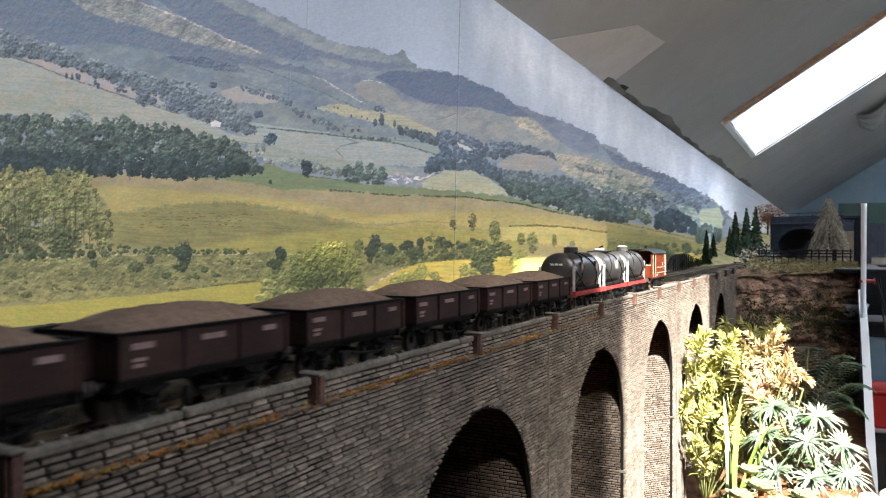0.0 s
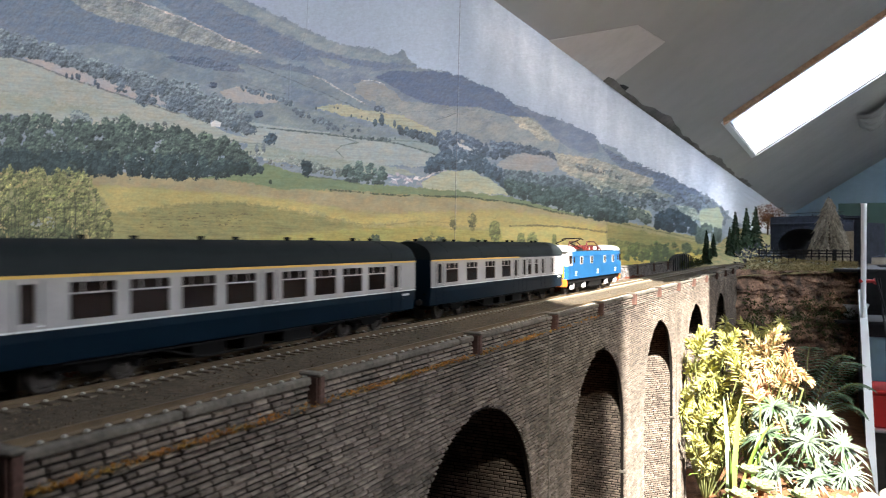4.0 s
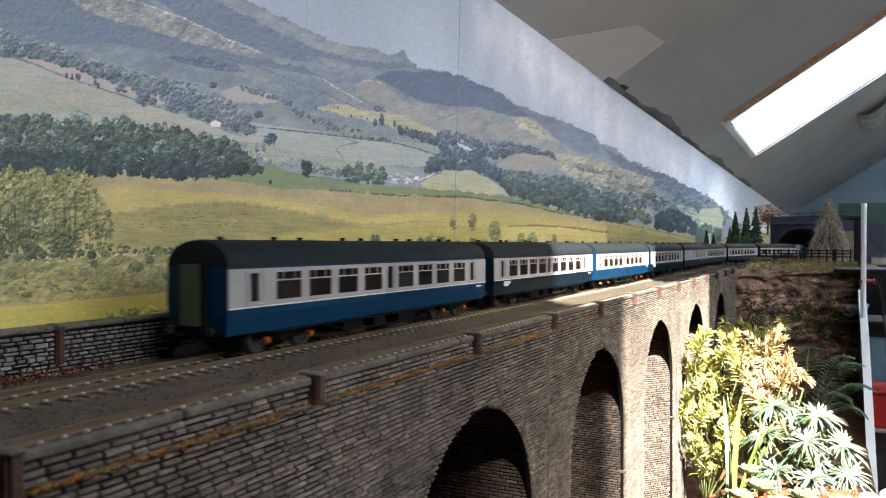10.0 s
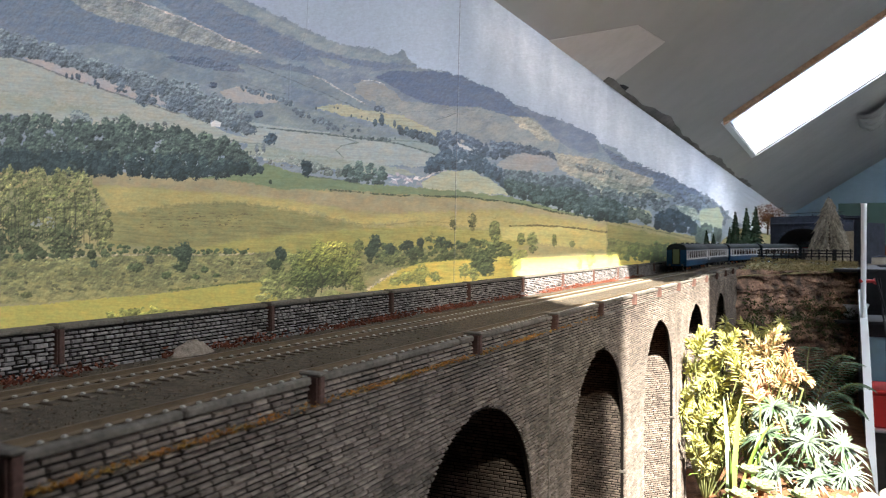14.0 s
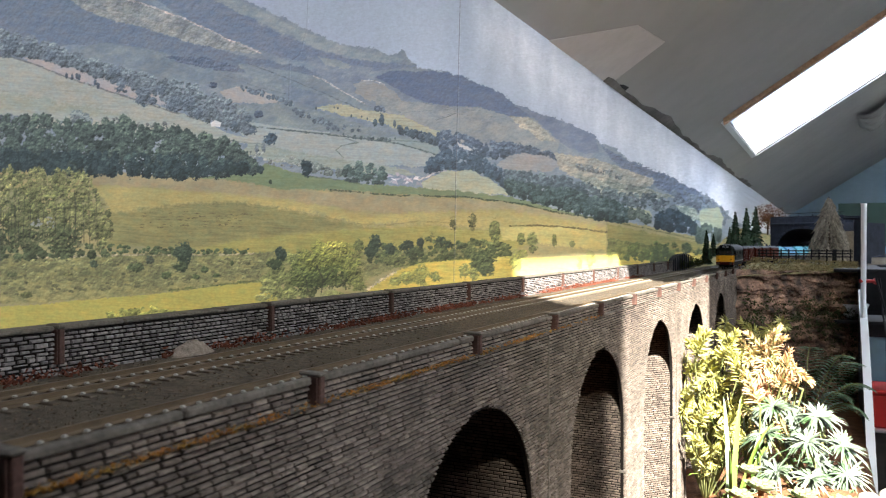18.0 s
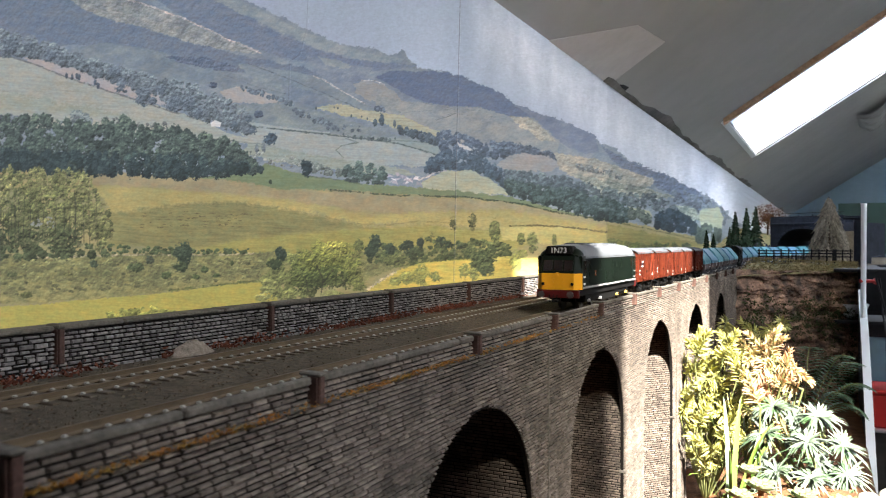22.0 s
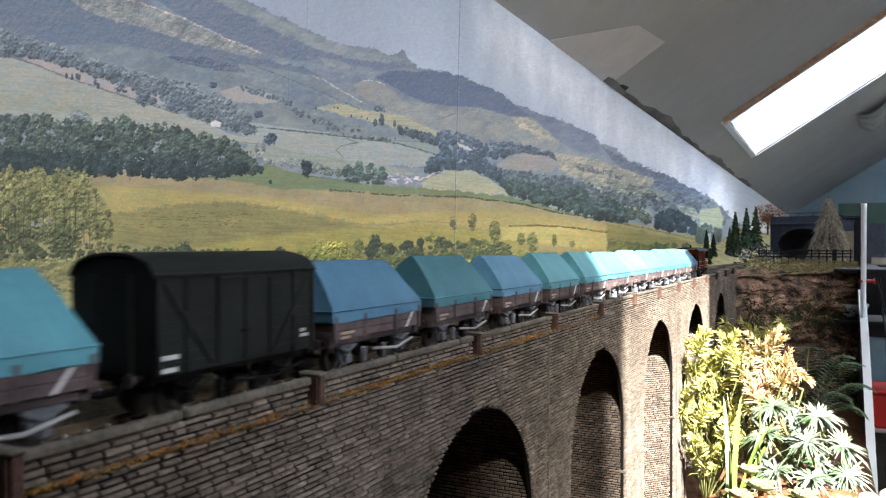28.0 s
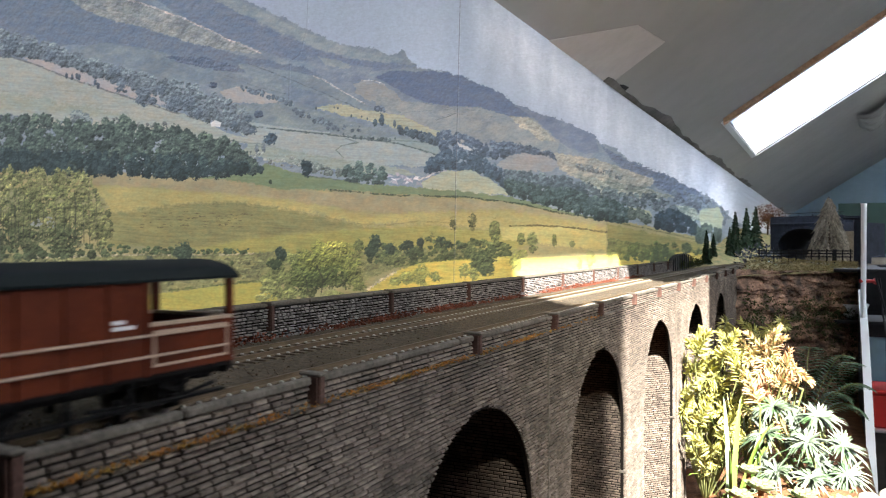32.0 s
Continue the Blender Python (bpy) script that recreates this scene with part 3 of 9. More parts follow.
def tree(y, z, rw, rh, colour, light=0.3, tone=1.0, open_crown=0.0, blocky=0.0):
    """One tree: ragged crown, clumps of leaves lit from above."""
    j, i = colrow(y, z)
    hr = rh * UNIT[j] / ROWH[j]
    hc = rw / 1.073
    j0, j1 = max(0, int(j - hc * 1.4) - 1), min(len(cols), int(j + hc * 1.4) + 2)
    i0, i1 = max(0, int(i - hr * 1.4) - 1), min(NR, int(i + hr * 1.4) + 2)
    if j1 <= j0 or i1 <= i0:
        return
    w = (slice(i0, i1), slice(j0, j1))
    u, v = (GA[w] - ACROSS[j]) / rw, (GU[w] - z / UNIT[j]) / rh
    edge = (u * u + v * v if not blocky else np.abs(u) ** 2.6 + np.abs(v) ** 2.6) + 0.16 * MID[w] + 0.15 * LEAF[w] * (1 + open_crown)
    size = 0.8 * CL_S[w] + (0.7 * CL_M[w] if min(rw, rh) > 7 else 0) + (0.5 * CL_L[w] if min(rw, rh) > 22 else 0)
    k = tone * (0.92 + light * (0.42 * v - 0.16 * u) + (0.03 + 0.25 * light) * size + 0.03 * LEAF[w])
    m = np.clip((0.84 - edge) * 3.2, 0, 1)
    if open_crown:
        m = m * np.clip(0.95 + open_crown * 1.3 * (MID[w] + 0.7 * LEAF[w]), 0, 1)
    rgb = np.array(colour) * np.clip(k, 0.45, 2.0)[..., None]
    hot = np.clip(k - 1.05, 0, 1)[..., None]
    rgb = rgb * (1 + hot * np.array((0.16, 0.08, -0.12)))
    INK[w] = INK[w] * (1 - m[..., None]) + rgb * m[..., None]


def belt(top, bottom, colour, size, n, light, tall=1.2, spread_tone=0.2, open_crown=0.0):
    """A belt of trees between two lines, the farthest first."""
    a, b = np.array(top), np.array(bottom)
    ya, yb = np.interp((a[0, 0], a[-1, 0]), cols, ACROSS)
    made = []
    for _ in range(n):
        y = float(np.interp(rng.uniform(ya, yb), ACROSS, cols))
        made.append((rng.random() ** 0.85, y, np.interp(y, a[:, 0], a[:, 1]), np.interp(y, b[:, 0], b[:, 1])))
    for q, y, zt, zb in sorted(made):
        s = size * rng.uniform(0.65, 1.35)
        un = float(np.interp(y, cols, UNIT))
        z = zt + (zb - zt) * q
        z = max(min(z, zt - 0.5 * s * tall * un), zb + 0.4 * s * tall * un)
        tree(y, z, s, s * tall, colour, light, rng.uniform(1 - spread_tone, 1 + spread_tone) * (1.08 - 0.16 * q), open_crown)


# sky: pale blue-grey with a bank of bright haze leaning along the ridge
INK[:] = (158, 170, 184)
lean = GU + 0.78 * (GA - ACROSS[0])
axis = float((0.8403, 0.2135)[1] / np.interp((0.8403, 0.2135)[0], cols, UNIT) + 0.78 * (np.interp((0.8403, 0.2135)[0], cols, ACROSS) - ACROSS[0]))
streak = fbm(GA / 26, GU / 120, 5, 4) - 0.5
start = float(np.interp((0.6340, 0.2006)[0], cols, ACROSS))
bank = np.exp(-((lean - axis) / 80) ** 2) * np.clip((GA - start) / 60, 0, 1)
INK += (bank * (0.85 + 0.8 * streak))[..., None] * np.array((54, 46, 37))
INK += (14 * np.exp(-((GA - start + 60) / 70) ** 2) + 13 * streak * np.clip((GA - start + 90) / 100, 0.25, 1))[..., None]
# the far hills
fill([(0.3183, 0.1391), (0.3411, 0.1425), (0.3770, 0.1422), (0.4029, 0.1411), (0.4249, 0.1397), (0.4559, 0.1423), (0.4785, 0.1467), (0.5070, 0.1472), (0.5183, 0.1511), (0.5245, 0.1565), (0.5373, 0.1521), (0.5497, 0.1478), (0.5830, 0.1509), (0.6280, 0.1560), (0.6788, 0.1567), (0.7367, 0.1587), (0.7606, 0.1539), (0.8404, 0.1541), (0.9473, 0.1597), (1.0949, 0.1578), (1.1167, 0.1513), (1.2115, 0.1544), (1.2966, 0.1447), (1.5248, 0.1463), (1.7781, 0.1478), (1.9793, 0.1405), (2.2273, 0.1395), (2.6906, 0.1155), (3.1934, 0.0736), (3.1955, -0.0155), (0.7527, 0.0199), (0.1817, 0.0253), (0.1820, 0.1012)], (126, 137, 147), "hill", 0.05, 1.5)
fill([(0.3271, 0.1417), (0.3459, 0.1412), (0.4029, 0.1388), (0.4670, 0.1408), (0.5336, 0.1495), (0.4824, 0.1358), (0.4121, 0.1314), (0.3609, 0.1332), (0.3183, 0.1344)], (136, 145, 149), "hill", 0.05)
fill([(0.2712, 0.1252), (0.3183, 0.1359), (0.3459, 0.1333), (0.3769, 0.1310), (0.4121, 0.1306), (0.4523, 0.1326), (0.5526, 0.1480), (0.4670, 0.1259), (0.4121, 0.1208), (0.3881, 0.1172), (0.3609, 0.1168), (0.3271, 0.1168), (0.2974, 0.1198)], (110, 123, 141), "wood", 0.035)
fill([(0.1820, 0.1012), (0.2298, 0.1131), (0.2479, 0.1077), (0.2858, 0.1079), (0.3363, 0.1099), (0.3998, 0.1153), (0.4249, 0.1136), (0.3769, 0.1063), (0.3362, 0.0995), (0.2974, 0.0988), (0.2510, 0.0951), (0.2213, 0.0881), (0.1819, 0.0811)], (107, 120, 136), "wood", 0.035)
fill([(0.2242, 0.1114), (0.2559, 0.1202), (0.2858, 0.1196), (0.3271, 0.1161), (0.3583, 0.1152), (0.3363, 0.1112), (0.3034, 0.1080), (0.2748, 0.1081), (0.2479, 0.1066), (0.2327, 0.1083)], (141, 144, 141), "scrub", 0.05)
stroke([(0.2527, 0.1187), (0.2712, 0.1196), (0.2896, 0.1198), (0.3076, 0.1188), (0.3271, 0.1168), (0.3568, 0.1151)], (182, 172, 163), 1.7, 0.85)
fill([(0.2213, 0.0851), (0.2447, 0.0947), (0.2712, 0.0981), (0.2974, 0.0988), (0.3362, 0.0988), (0.3881, 0.0963), (0.4120, 0.0915), (0.3939, 0.0798), (0.3409, 0.0826), (0.3225, 0.0891), (0.2857, 0.0851), (0.2510, 0.0865)], (119, 131, 138), "hill", 0.045)
fill([(0.2820, 0.0971), (0.2974, 0.1000), (0.3182, 0.1027), (0.3410, 0.1024), (0.3362, 0.0995), (0.3182, 0.0970), (0.3055, 0.0963), (0.2896, 0.0953)], (98, 110, 128), "wood", 0.08)
fill([(0.3363, 0.1047), (0.3661, 0.1083), (0.4121, 0.1122), (0.4745, 0.1037), (0.4986, 0.0990), (0.4382, 0.0973), (0.3881, 0.0956), (0.3507, 0.0984)], (124, 135, 140), "hill", 0.05)
fill([(0.3769, 0.0999), (0.4121, 0.1009), (0.4382, 0.0989), (0.4120, 0.0915), (0.3824, 0.0903)], (113, 125, 137), "hill", 0.05)
fill([(0.3999, 0.1234), (0.4383, 0.1264), (0.4824, 0.1324), (0.4669, 0.1169), (0.4382, 0.1095), (0.4121, 0.1141)], (120, 131, 143), "hill", 0.06)
fill([(0.4121, 0.1253), (0.4383, 0.1280), (0.4559, 0.1277), (0.4452, 0.1239), (0.4216, 0.1221)], (138, 145, 145), "hill", 0.05)
stroke([(0.4090, 0.1119), (0.4216, 0.1110), (0.4382, 0.1083), (0.4707, 0.1035)], (186, 181, 176), 1.1, 0.85)
stroke([(0.3458, 0.1067), (0.3769, 0.1049), (0.4121, 0.1028), (0.4522, 0.0996), (0.4863, 0.0967)], (92, 102, 112), 0.8, 0.7)
stroke([(0.3248, 0.0959), (0.3507, 0.0943), (0.3881, 0.0948)], (100, 112, 122), 0.9, 0.6, 0.4)
stroke([(0.3608, 0.0839), (0.4120, 0.0855), (0.4669, 0.0880)], (108, 120, 126), 0.7, 0.6)
fill([(0.4559, 0.1148), (0.4707, 0.1205), (0.4986, 0.1228), (0.5156, 0.1189), (0.5290, 0.1140), (0.5070, 0.1086), (0.4707, 0.1068), (0.4595, 0.1098)], (150, 148, 142), "field", 0.05)
stroke([(0.4669, 0.1198), (0.4863, 0.1231), (0.4986, 0.1228)], (180, 174, 166), 0.9, 0.8)
fill([(0.4863, 0.1120), (0.5336, 0.1157), (0.6163, 0.1265), (0.6926, 0.1368), (0.8405, 0.1462), (0.9473, 0.1516), (0.9130, 0.1157), (0.8034, 0.1089), (0.7069, 0.1025), (0.6163, 0.0928), (0.5336, 0.0938), (0.4863, 0.0992)], (141, 145, 143), "hill", 0.05)
for line in ([(0.5526, 0.1189), (0.6049, 0.1226), (0.6789, 0.1313)], [(0.5156, 0.1038), (0.5726, 0.1145), (0.6221, 0.1234)], [(0.5830, 0.1083), (0.6163, 0.1194), (0.6526, 0.1229)], [(0.6926, 0.1284), (0.7525, 0.1332), (0.8033, 0.1318)]):
    stroke(line, (116, 124, 128), 0.7, 0.6, 0.3)
fill([(0.4848, 0.1253), (0.5070, 0.1349), (0.5726, 0.1483), (0.6304, 0.1565), (0.6788, 0.1567), (0.7367, 0.1587), (0.7606, 0.1533), (0.8642, 0.1557), (0.8123, 0.1452), (0.7525, 0.1369), (0.6789, 0.1346), (0.6163, 0.1250), (0.5726, 0.1203), (0.5336, 0.1203), (0.5070, 0.1244)], (95, 109, 133), "wood", 0.03)
fill([(0.7606, 0.1533), (0.8404, 0.1541), (0.9473, 0.1597), (1.0949, 0.1578), (1.1105, 0.1371), (1.0233, 0.1261), (0.9130, 0.1327), (0.8405, 0.1448)], (112, 124, 144), "hill", 0.05)
fill([(0.7525, 0.1369), (0.8123, 0.1446), (0.8602, 0.1396), (0.9130, 0.1299), (0.8602, 0.1235), (0.8033, 0.1293)], (164, 160, 142), "scrub", 0.05)
fill([(1.1167, 0.1496), (1.2966, 0.1438), (1.5248, 0.1452), (1.7781, 0.1465), (2.1215, 0.1378), (2.7720, 0.1071), (2.4726, 0.0717), (1.7785, 0.1042), (1.4217, 0.1206), (1.2116, 0.1299)], (104, 117, 137), "wood", 0.08)
# valley sides
fill([(0.1819, 0.0753), (0.2005, 0.0781), (0.2106, 0.0776), (0.2269, 0.0748), (0.2509, 0.0725), (0.2857, 0.0699), (0.3096, 0.0676), (0.3270, 0.0631), (0.3660, 0.0626), (0.3608, 0.0600), (0.3269, 0.0586), (0.2973, 0.0574), (0.2675, 0.0542), (0.2446, 0.0533), (0.2212, 0.0517), (0.1818, 0.0463)], (161, 163, 149), "grass", 0.035)
fill([(0.1819, 0.0615), (0.2106, 0.0638), (0.2446, 0.0634), (0.2711, 0.0625), (0.2385, 0.0593), (0.2054, 0.0567), (0.1818, 0.0530)], (154, 157, 139), "grass", 0.03, 3, 6)
fill([(0.2055, 0.0794), (0.2213, 0.0811), (0.2385, 0.0807), (0.2608, 0.0786), (0.2857, 0.0752), (0.2872, 0.0708), (0.2509, 0.0727), (0.2269, 0.0748), (0.2106, 0.0774)], (168, 160, 155), "field", 0.03)
stroke([(0.1886, 0.0764), (0.2005, 0.0783), (0.2106, 0.0776), (0.2269, 0.0748), (0.2509, 0.0725), (0.2819, 0.0696), (0.3079, 0.0676)], (96, 98, 100), 1.3, 0.75, 0.25)
stroke([(0.1956, 0.0635), (0.2106, 0.0633), (0.2212, 0.0622)], (138, 142, 128), 1.0, 0.6, 0.3)
for px in ((0.2263, 0.0757), (0.2291, 0.0757), (0.2314, 0.0767), (0.2329, 0.0762), (0.2410, 0.0754), (0.2428, 0.0742)):
    tree(*px, 3.2, 6.5, (88, 98, 108), 0.2)
fill([(0.3234, 0.0861), (0.3362, 0.0916), (0.3609, 0.0925), (0.3835, 0.0905), (0.3557, 0.0844), (0.3288, 0.0806)], (164, 158, 151), "field", 0.04)
fill([(0.3293, 0.0794), (0.3768, 0.0879), (0.4120, 0.0892), (0.4669, 0.0872), (0.5156, 0.0860), (0.5993, 0.0907), (0.5916, 0.0789), (0.5156, 0.0806), (0.4382, 0.0760), (0.3768, 0.0724), (0.3409, 0.0715)], (127, 138, 140), "hill", 0.05)
fill([(0.3385, 0.0718), (0.3660, 0.0730), (0.4120, 0.0757), (0.4669, 0.0777), (0.5156, 0.0798), (0.5960, 0.0784), (0.5884, 0.0726), (0.5574, 0.0649), (0.4669, 0.0583), (0.4120, 0.0584), (0.3608, 0.0600), (0.3385, 0.0639)], (156, 162, 155), "grass", 0.03)
fill([(0.3457, 0.0602), (0.3880, 0.0595), (0.4522, 0.0601), (0.5336, 0.0609), (0.5525, 0.0569), (0.4669, 0.0529), (0.4120, 0.0509), (0.3608, 0.0511), (0.3409, 0.0537)], (150, 157, 143), "grass", 0.04)
fill([(0.4669, 0.0785), (0.5156, 0.0838), (0.5916, 0.0888), (0.5894, 0.0777), (0.5156, 0.0789)], (139, 150, 144), "field", 0.03)
fill([(0.4095, 0.0904), (0.4382, 0.0985), (0.4745, 0.0991), (0.5290, 0.1036), (0.5746, 0.0994), (0.6071, 0.0967), (0.5675, 0.0888), (0.5156, 0.0922), (0.4745, 0.0916), (0.4382, 0.0906)], (168, 165, 134), "grass", 0.05)
stroke([(0.3385, 0.0692), (0.3608, 0.0706), (0.3998, 0.0733), (0.4382, 0.0760), (0.4669, 0.0773), (0.5070, 0.0800), (0.5525, 0.0795), (0.5982, 0.0776)], (70, 82, 80), 1.1, 0.8, 0.1)
stroke([(0.4669, 0.0773), (0.5156, 0.0820), (0.5894, 0.0885)], (92, 104, 104), 0.8, 0.6)
stroke([(0.4437, 0.0613), (0.4341, 0.0654), (0.4396, 0.0687), (0.4624, 0.0738), (0.4465, 0.0747)], (112, 120, 112), 0.8, 0.8)
stroke([(0.3269, 0.0592), (0.3506, 0.0601), (0.3660, 0.0606)], (108, 114, 112), 0.9, 0.6)
# the belt of trees coming down the valley
belt([(0.1864, 0.0881), (0.2005, 0.0884), (0.2106, 0.0885), (0.2297, 0.0870), (0.2510, 0.0849), (0.2747, 0.0853), (0.3054, 0.0859), (0.3270, 0.0835), (0.3458, 0.0768)], [(0.1864, 0.0759), (0.2005, 0.0785), (0.2106, 0.0805), (0.2297, 0.0804), (0.2509, 0.0776), (0.2747, 0.0762), (0.3054, 0.0688), (0.3270, 0.0669), (0.3457, 0.0662)], (112, 124, 130), 8.0, 420, 0.34, 1.1, 0.12)
for px, r in (((0.2558, 0.0766), 16), ((0.2519, 0.0824), 12), ((0.2697, 0.0741), 20), ((0.2801, 0.0794), 12), ((0.2887, 0.0728), 17), ((0.2989, 0.0750), 16), ((0.3062, 0.0714), 12), ((0.2005, 0.0837), 18), ((0.2080, 0.0845), 14), ((0.2186, 0.0830), 13), ((0.2747, 0.0727), 9)):
    tree(*px, r, r * 0.95, (104, 117, 127), 0.36)
for px, r in (((0.3492, 0.0673), 9), ((0.3343, 0.0686), 8), ((0.3457, 0.0735), 8)):
    tree(*px, r, r, (92, 106, 116), 0.3)
tree(*(0.3650, 0.0642), 13, 13, (74, 92, 104), 0.3)
tree(*(0.3177, 0.0885), 9, 8, (82, 95, 114), 0.2)
tree(*(0.3552, 0.0783), 9, 8, (88, 101, 118), 0.25)
for px in ((0.3531, 0.0567), (0.3587, 0.0584)):
    tree(*px, 5, 14, (112, 122, 126), 0.25, 1.0, 0.4)
belt([(0.3386, 0.0927), (0.3609, 0.0928), (0.3881, 0.0905)], [(0.3386, 0.0901), (0.3608, 0.0894), (0.3881, 0.0884)], (104, 118, 128), 4, 40, 0.2)
belt([(0.3881, 0.0876), (0.4248, 0.0851), (0.4669, 0.0863)], [(0.3881, 0.0840), (0.4248, 0.0789), (0.4669, 0.0814)], (108, 121, 130), 3.6, 46, 0.2, 1.0, 0.15)
fill([(0.3146, 0.0670), (0.3181, 0.0691), (0.3234, 0.0686), (0.3225, 0.0660), (0.3155, 0.0653)], (212, 210, 204), "field", 0.03, 0.4)
belt([(0.1956, 0.0551), (0.2004, 0.0536), (0.2105, 0.0536)], [(0.1956, 0.0510), (0.2004, 0.0498), (0.2105, 0.0497)], (104, 113, 120), 6, 16, 0.25)
belt([(0.2226, 0.0569), (0.2311, 0.0597), (0.2385, 0.0593)], [(0.2226, 0.0504), (0.2311, 0.0505), (0.2385, 0.0515)], (114, 125, 126), 8, 26, 0.3)
belt([(0.2446, 0.0602), (0.2607, 0.0616), (0.2857, 0.0629)], [(0.2446, 0.0560), (0.2607, 0.0571), (0.2857, 0.0594)], (116, 120, 116), 3.2, 44, 0.3)
# clumps on the right-hand slopes
tree(*(0.4952, 0.0959), 5.5, 12, (78, 94, 104), 0.25)
tree(*(0.4855, 0.0915), 5, 8, (84, 100, 108), 0.25)
tree(*(0.5139, 0.0946), 3, 8, (100, 112, 114), 0.2)
for px in ((0.4328, 0.0949), (0.4368, 0.0947), (0.4537, 0.0922), (0.4669, 0.0938), (0.4745, 0.0932), (0.4120, 0.0907)):
    tree(*px, 1.8, 3.5, (88, 98, 96), 0.2)
belt([(0.5200, 0.0946), (0.5525, 0.0945), (0.5938, 0.0930)], [(0.5200, 0.0892), (0.5525, 0.0879), (0.5938, 0.0871)], (84, 100, 110), 5.5, 46, 0.22, 1.2)
belt([(0.4824, 0.1054), (0.4986, 0.1055)], [(0.4824, 0.1020), (0.4986, 0.1020)], (98, 112, 126), 4, 10, 0.2)
belt([(0.4382, 0.0784), (0.4669, 0.0797), (0.5156, 0.0842)], [(0.4382, 0.0753), (0.4669, 0.0768), (0.5156, 0.0811)], (98, 112, 112), 3, 24, 0.2)
belt([(0.5884, 0.0963), (0.6163, 0.1040), (0.6789, 0.1003), (0.7526, 0.1092), (0.8216, 0.1110), (0.9064, 0.1122)], [(0.5884, 0.0845), (0.6163, 0.0784), (0.6789, 0.0837), (0.7526, 0.0947), (0.8216, 0.1032), (0.9064, 0.1051)], (86, 102, 118), 6, 170, 0.26, 1.2)
fill([(0.6257, 0.0939), (0.6426, 0.0938), (0.6629, 0.0908), (0.6552, 0.0888), (0.6328, 0.0906)], (186, 184, 178), "field", 0.05)
fill([(0.7186, 0.0819), (0.7526, 0.0947), (0.8034, 0.1032), (0.8849, 0.1078), (0.9243, 0.0997), (0.8913, 0.0904), (0.7526, 0.0778)], (150, 147, 142), "grass", 0.045)
fill([(0.8977, 0.1140), (1.0233, 0.1230), (1.1168, 0.1260), (1.2885, 0.1276), (1.5249, 0.1285), (1.4718, 0.1093), (1.2118, 0.0918), (1.0235, 0.0885), (0.9243, 0.0954)], (160, 156, 138), "scrub", 0.045)
fill([(0.9717, 0.0959), (1.1763, 0.0983), (1.4718, 0.1071), (1.7785, 0.1068), (1.4720, 0.0877), (1.1107, 0.0741)], (140, 144, 130), "scrub", 0.07)
belt([(0.9969, 0.1095), (1.1106, 0.1153), (1.2491, 0.1186)], [(0.9970, 0.1019), (1.1106, 0.1052), (1.2491, 0.1074)], (122, 130, 128), 3.2, 60, 0.25, 1.2, 0.2, 0.4)
belt([(0.5675, 0.0706), (0.6049, 0.0833), (0.6789, 0.0870), (0.7216, 0.0798), (0.7607, 0.0773)], [(0.5675, 0.0610), (0.6049, 0.0672), (0.6789, 0.0715), (0.7216, 0.0670), (0.7607, 0.0554)], (72, 90, 104), 6, 170, 0.28, 1.25)
belt([(0.7446, 0.0795), (0.8406, 0.0841), (0.9475, 0.0872), (1.0512, 0.0858)], [(0.7447, 0.0640), (0.8406, 0.0655), (0.9476, 0.0711), (1.0512, 0.0714)], (92, 108, 114), 5.5, 150, 0.3, 1.2)
belt([(1.0512, 0.0890), (1.2493, 0.0869), (1.5252, 0.0983), (1.7786, 0.0913)], [(1.0512, 0.0730), (1.2494, 0.0663), (1.5254, 0.0682), (1.7789, 0.0656)], (98, 112, 114), 5, 120, 0.28, 1.2, 0.2, 0.3)
fill([(1.2889, 0.0644), (1.4721, 0.0660), (1.4984, 0.0539), (1.3309, 0.0465)], (158, 160, 124), "grass", 0.06)
belt([(1.7080, 0.1276), (2.1216, 0.1333), (2.7719, 0.1130)], [(1.7085, 0.0831), (2.1223, 0.0803), (2.7729, 0.0605)], (110, 122, 132), 4.5, 90, 0.2)
fill([(1.7429, 0.0896), (2.0253, 0.0943), (2.1742, 0.0667), (1.8548, 0.0549)], (136, 146, 132), "scrub", 0.08)
fill([(2.1021, 0.0916), (2.4990, 0.1183), (2.6444, 0.0913), (2.5564, 0.0452), (2.1227, 0.0501)], (164, 170, 140), "grass", 0.05)
# the village and the far edge of the near fields
for k in range(34):
    px = ((0.5052, 0.0531), (0.5156, 0.0513), (0.5262, 0.0543), (0.5373, 0.0525), (0.5506, 0.0549), (0.5624, 0.0529), (0.5104, 0.0491), (0.5299, 0.0496), (0.5545, 0.0509), (0.5209, 0.0557))[k % 10]
    un = 0.0005
    fill([(px[0] + dx * un * 3.0 + rng.uniform(-1, 1) * 0.006, px[1] + dz * un * 1.5 + rng.uniform(-1, 1) * 0.0012) for dx, dz in ((-2, -1), (2, -1), (2, 0.8), (0, 1.6), (-2, 0.8))][:4], rng.choice(((206, 194, 194), (176, 166, 172), (214, 208, 206), (150, 146, 156))), "field", 0.04, 0.3, 1.0)
for px in ((0.3597, 0.0516), (0.3660, 0.0509), (0.3724, 0.0526), (0.3795, 0.0515), (0.3869, 0.0529), (0.3926, 0.0517), (0.3835, 0.0501)):
    tree(*px, 5.5, 3.4, (186, 184, 172), 0.1, 1.0, 0.9)
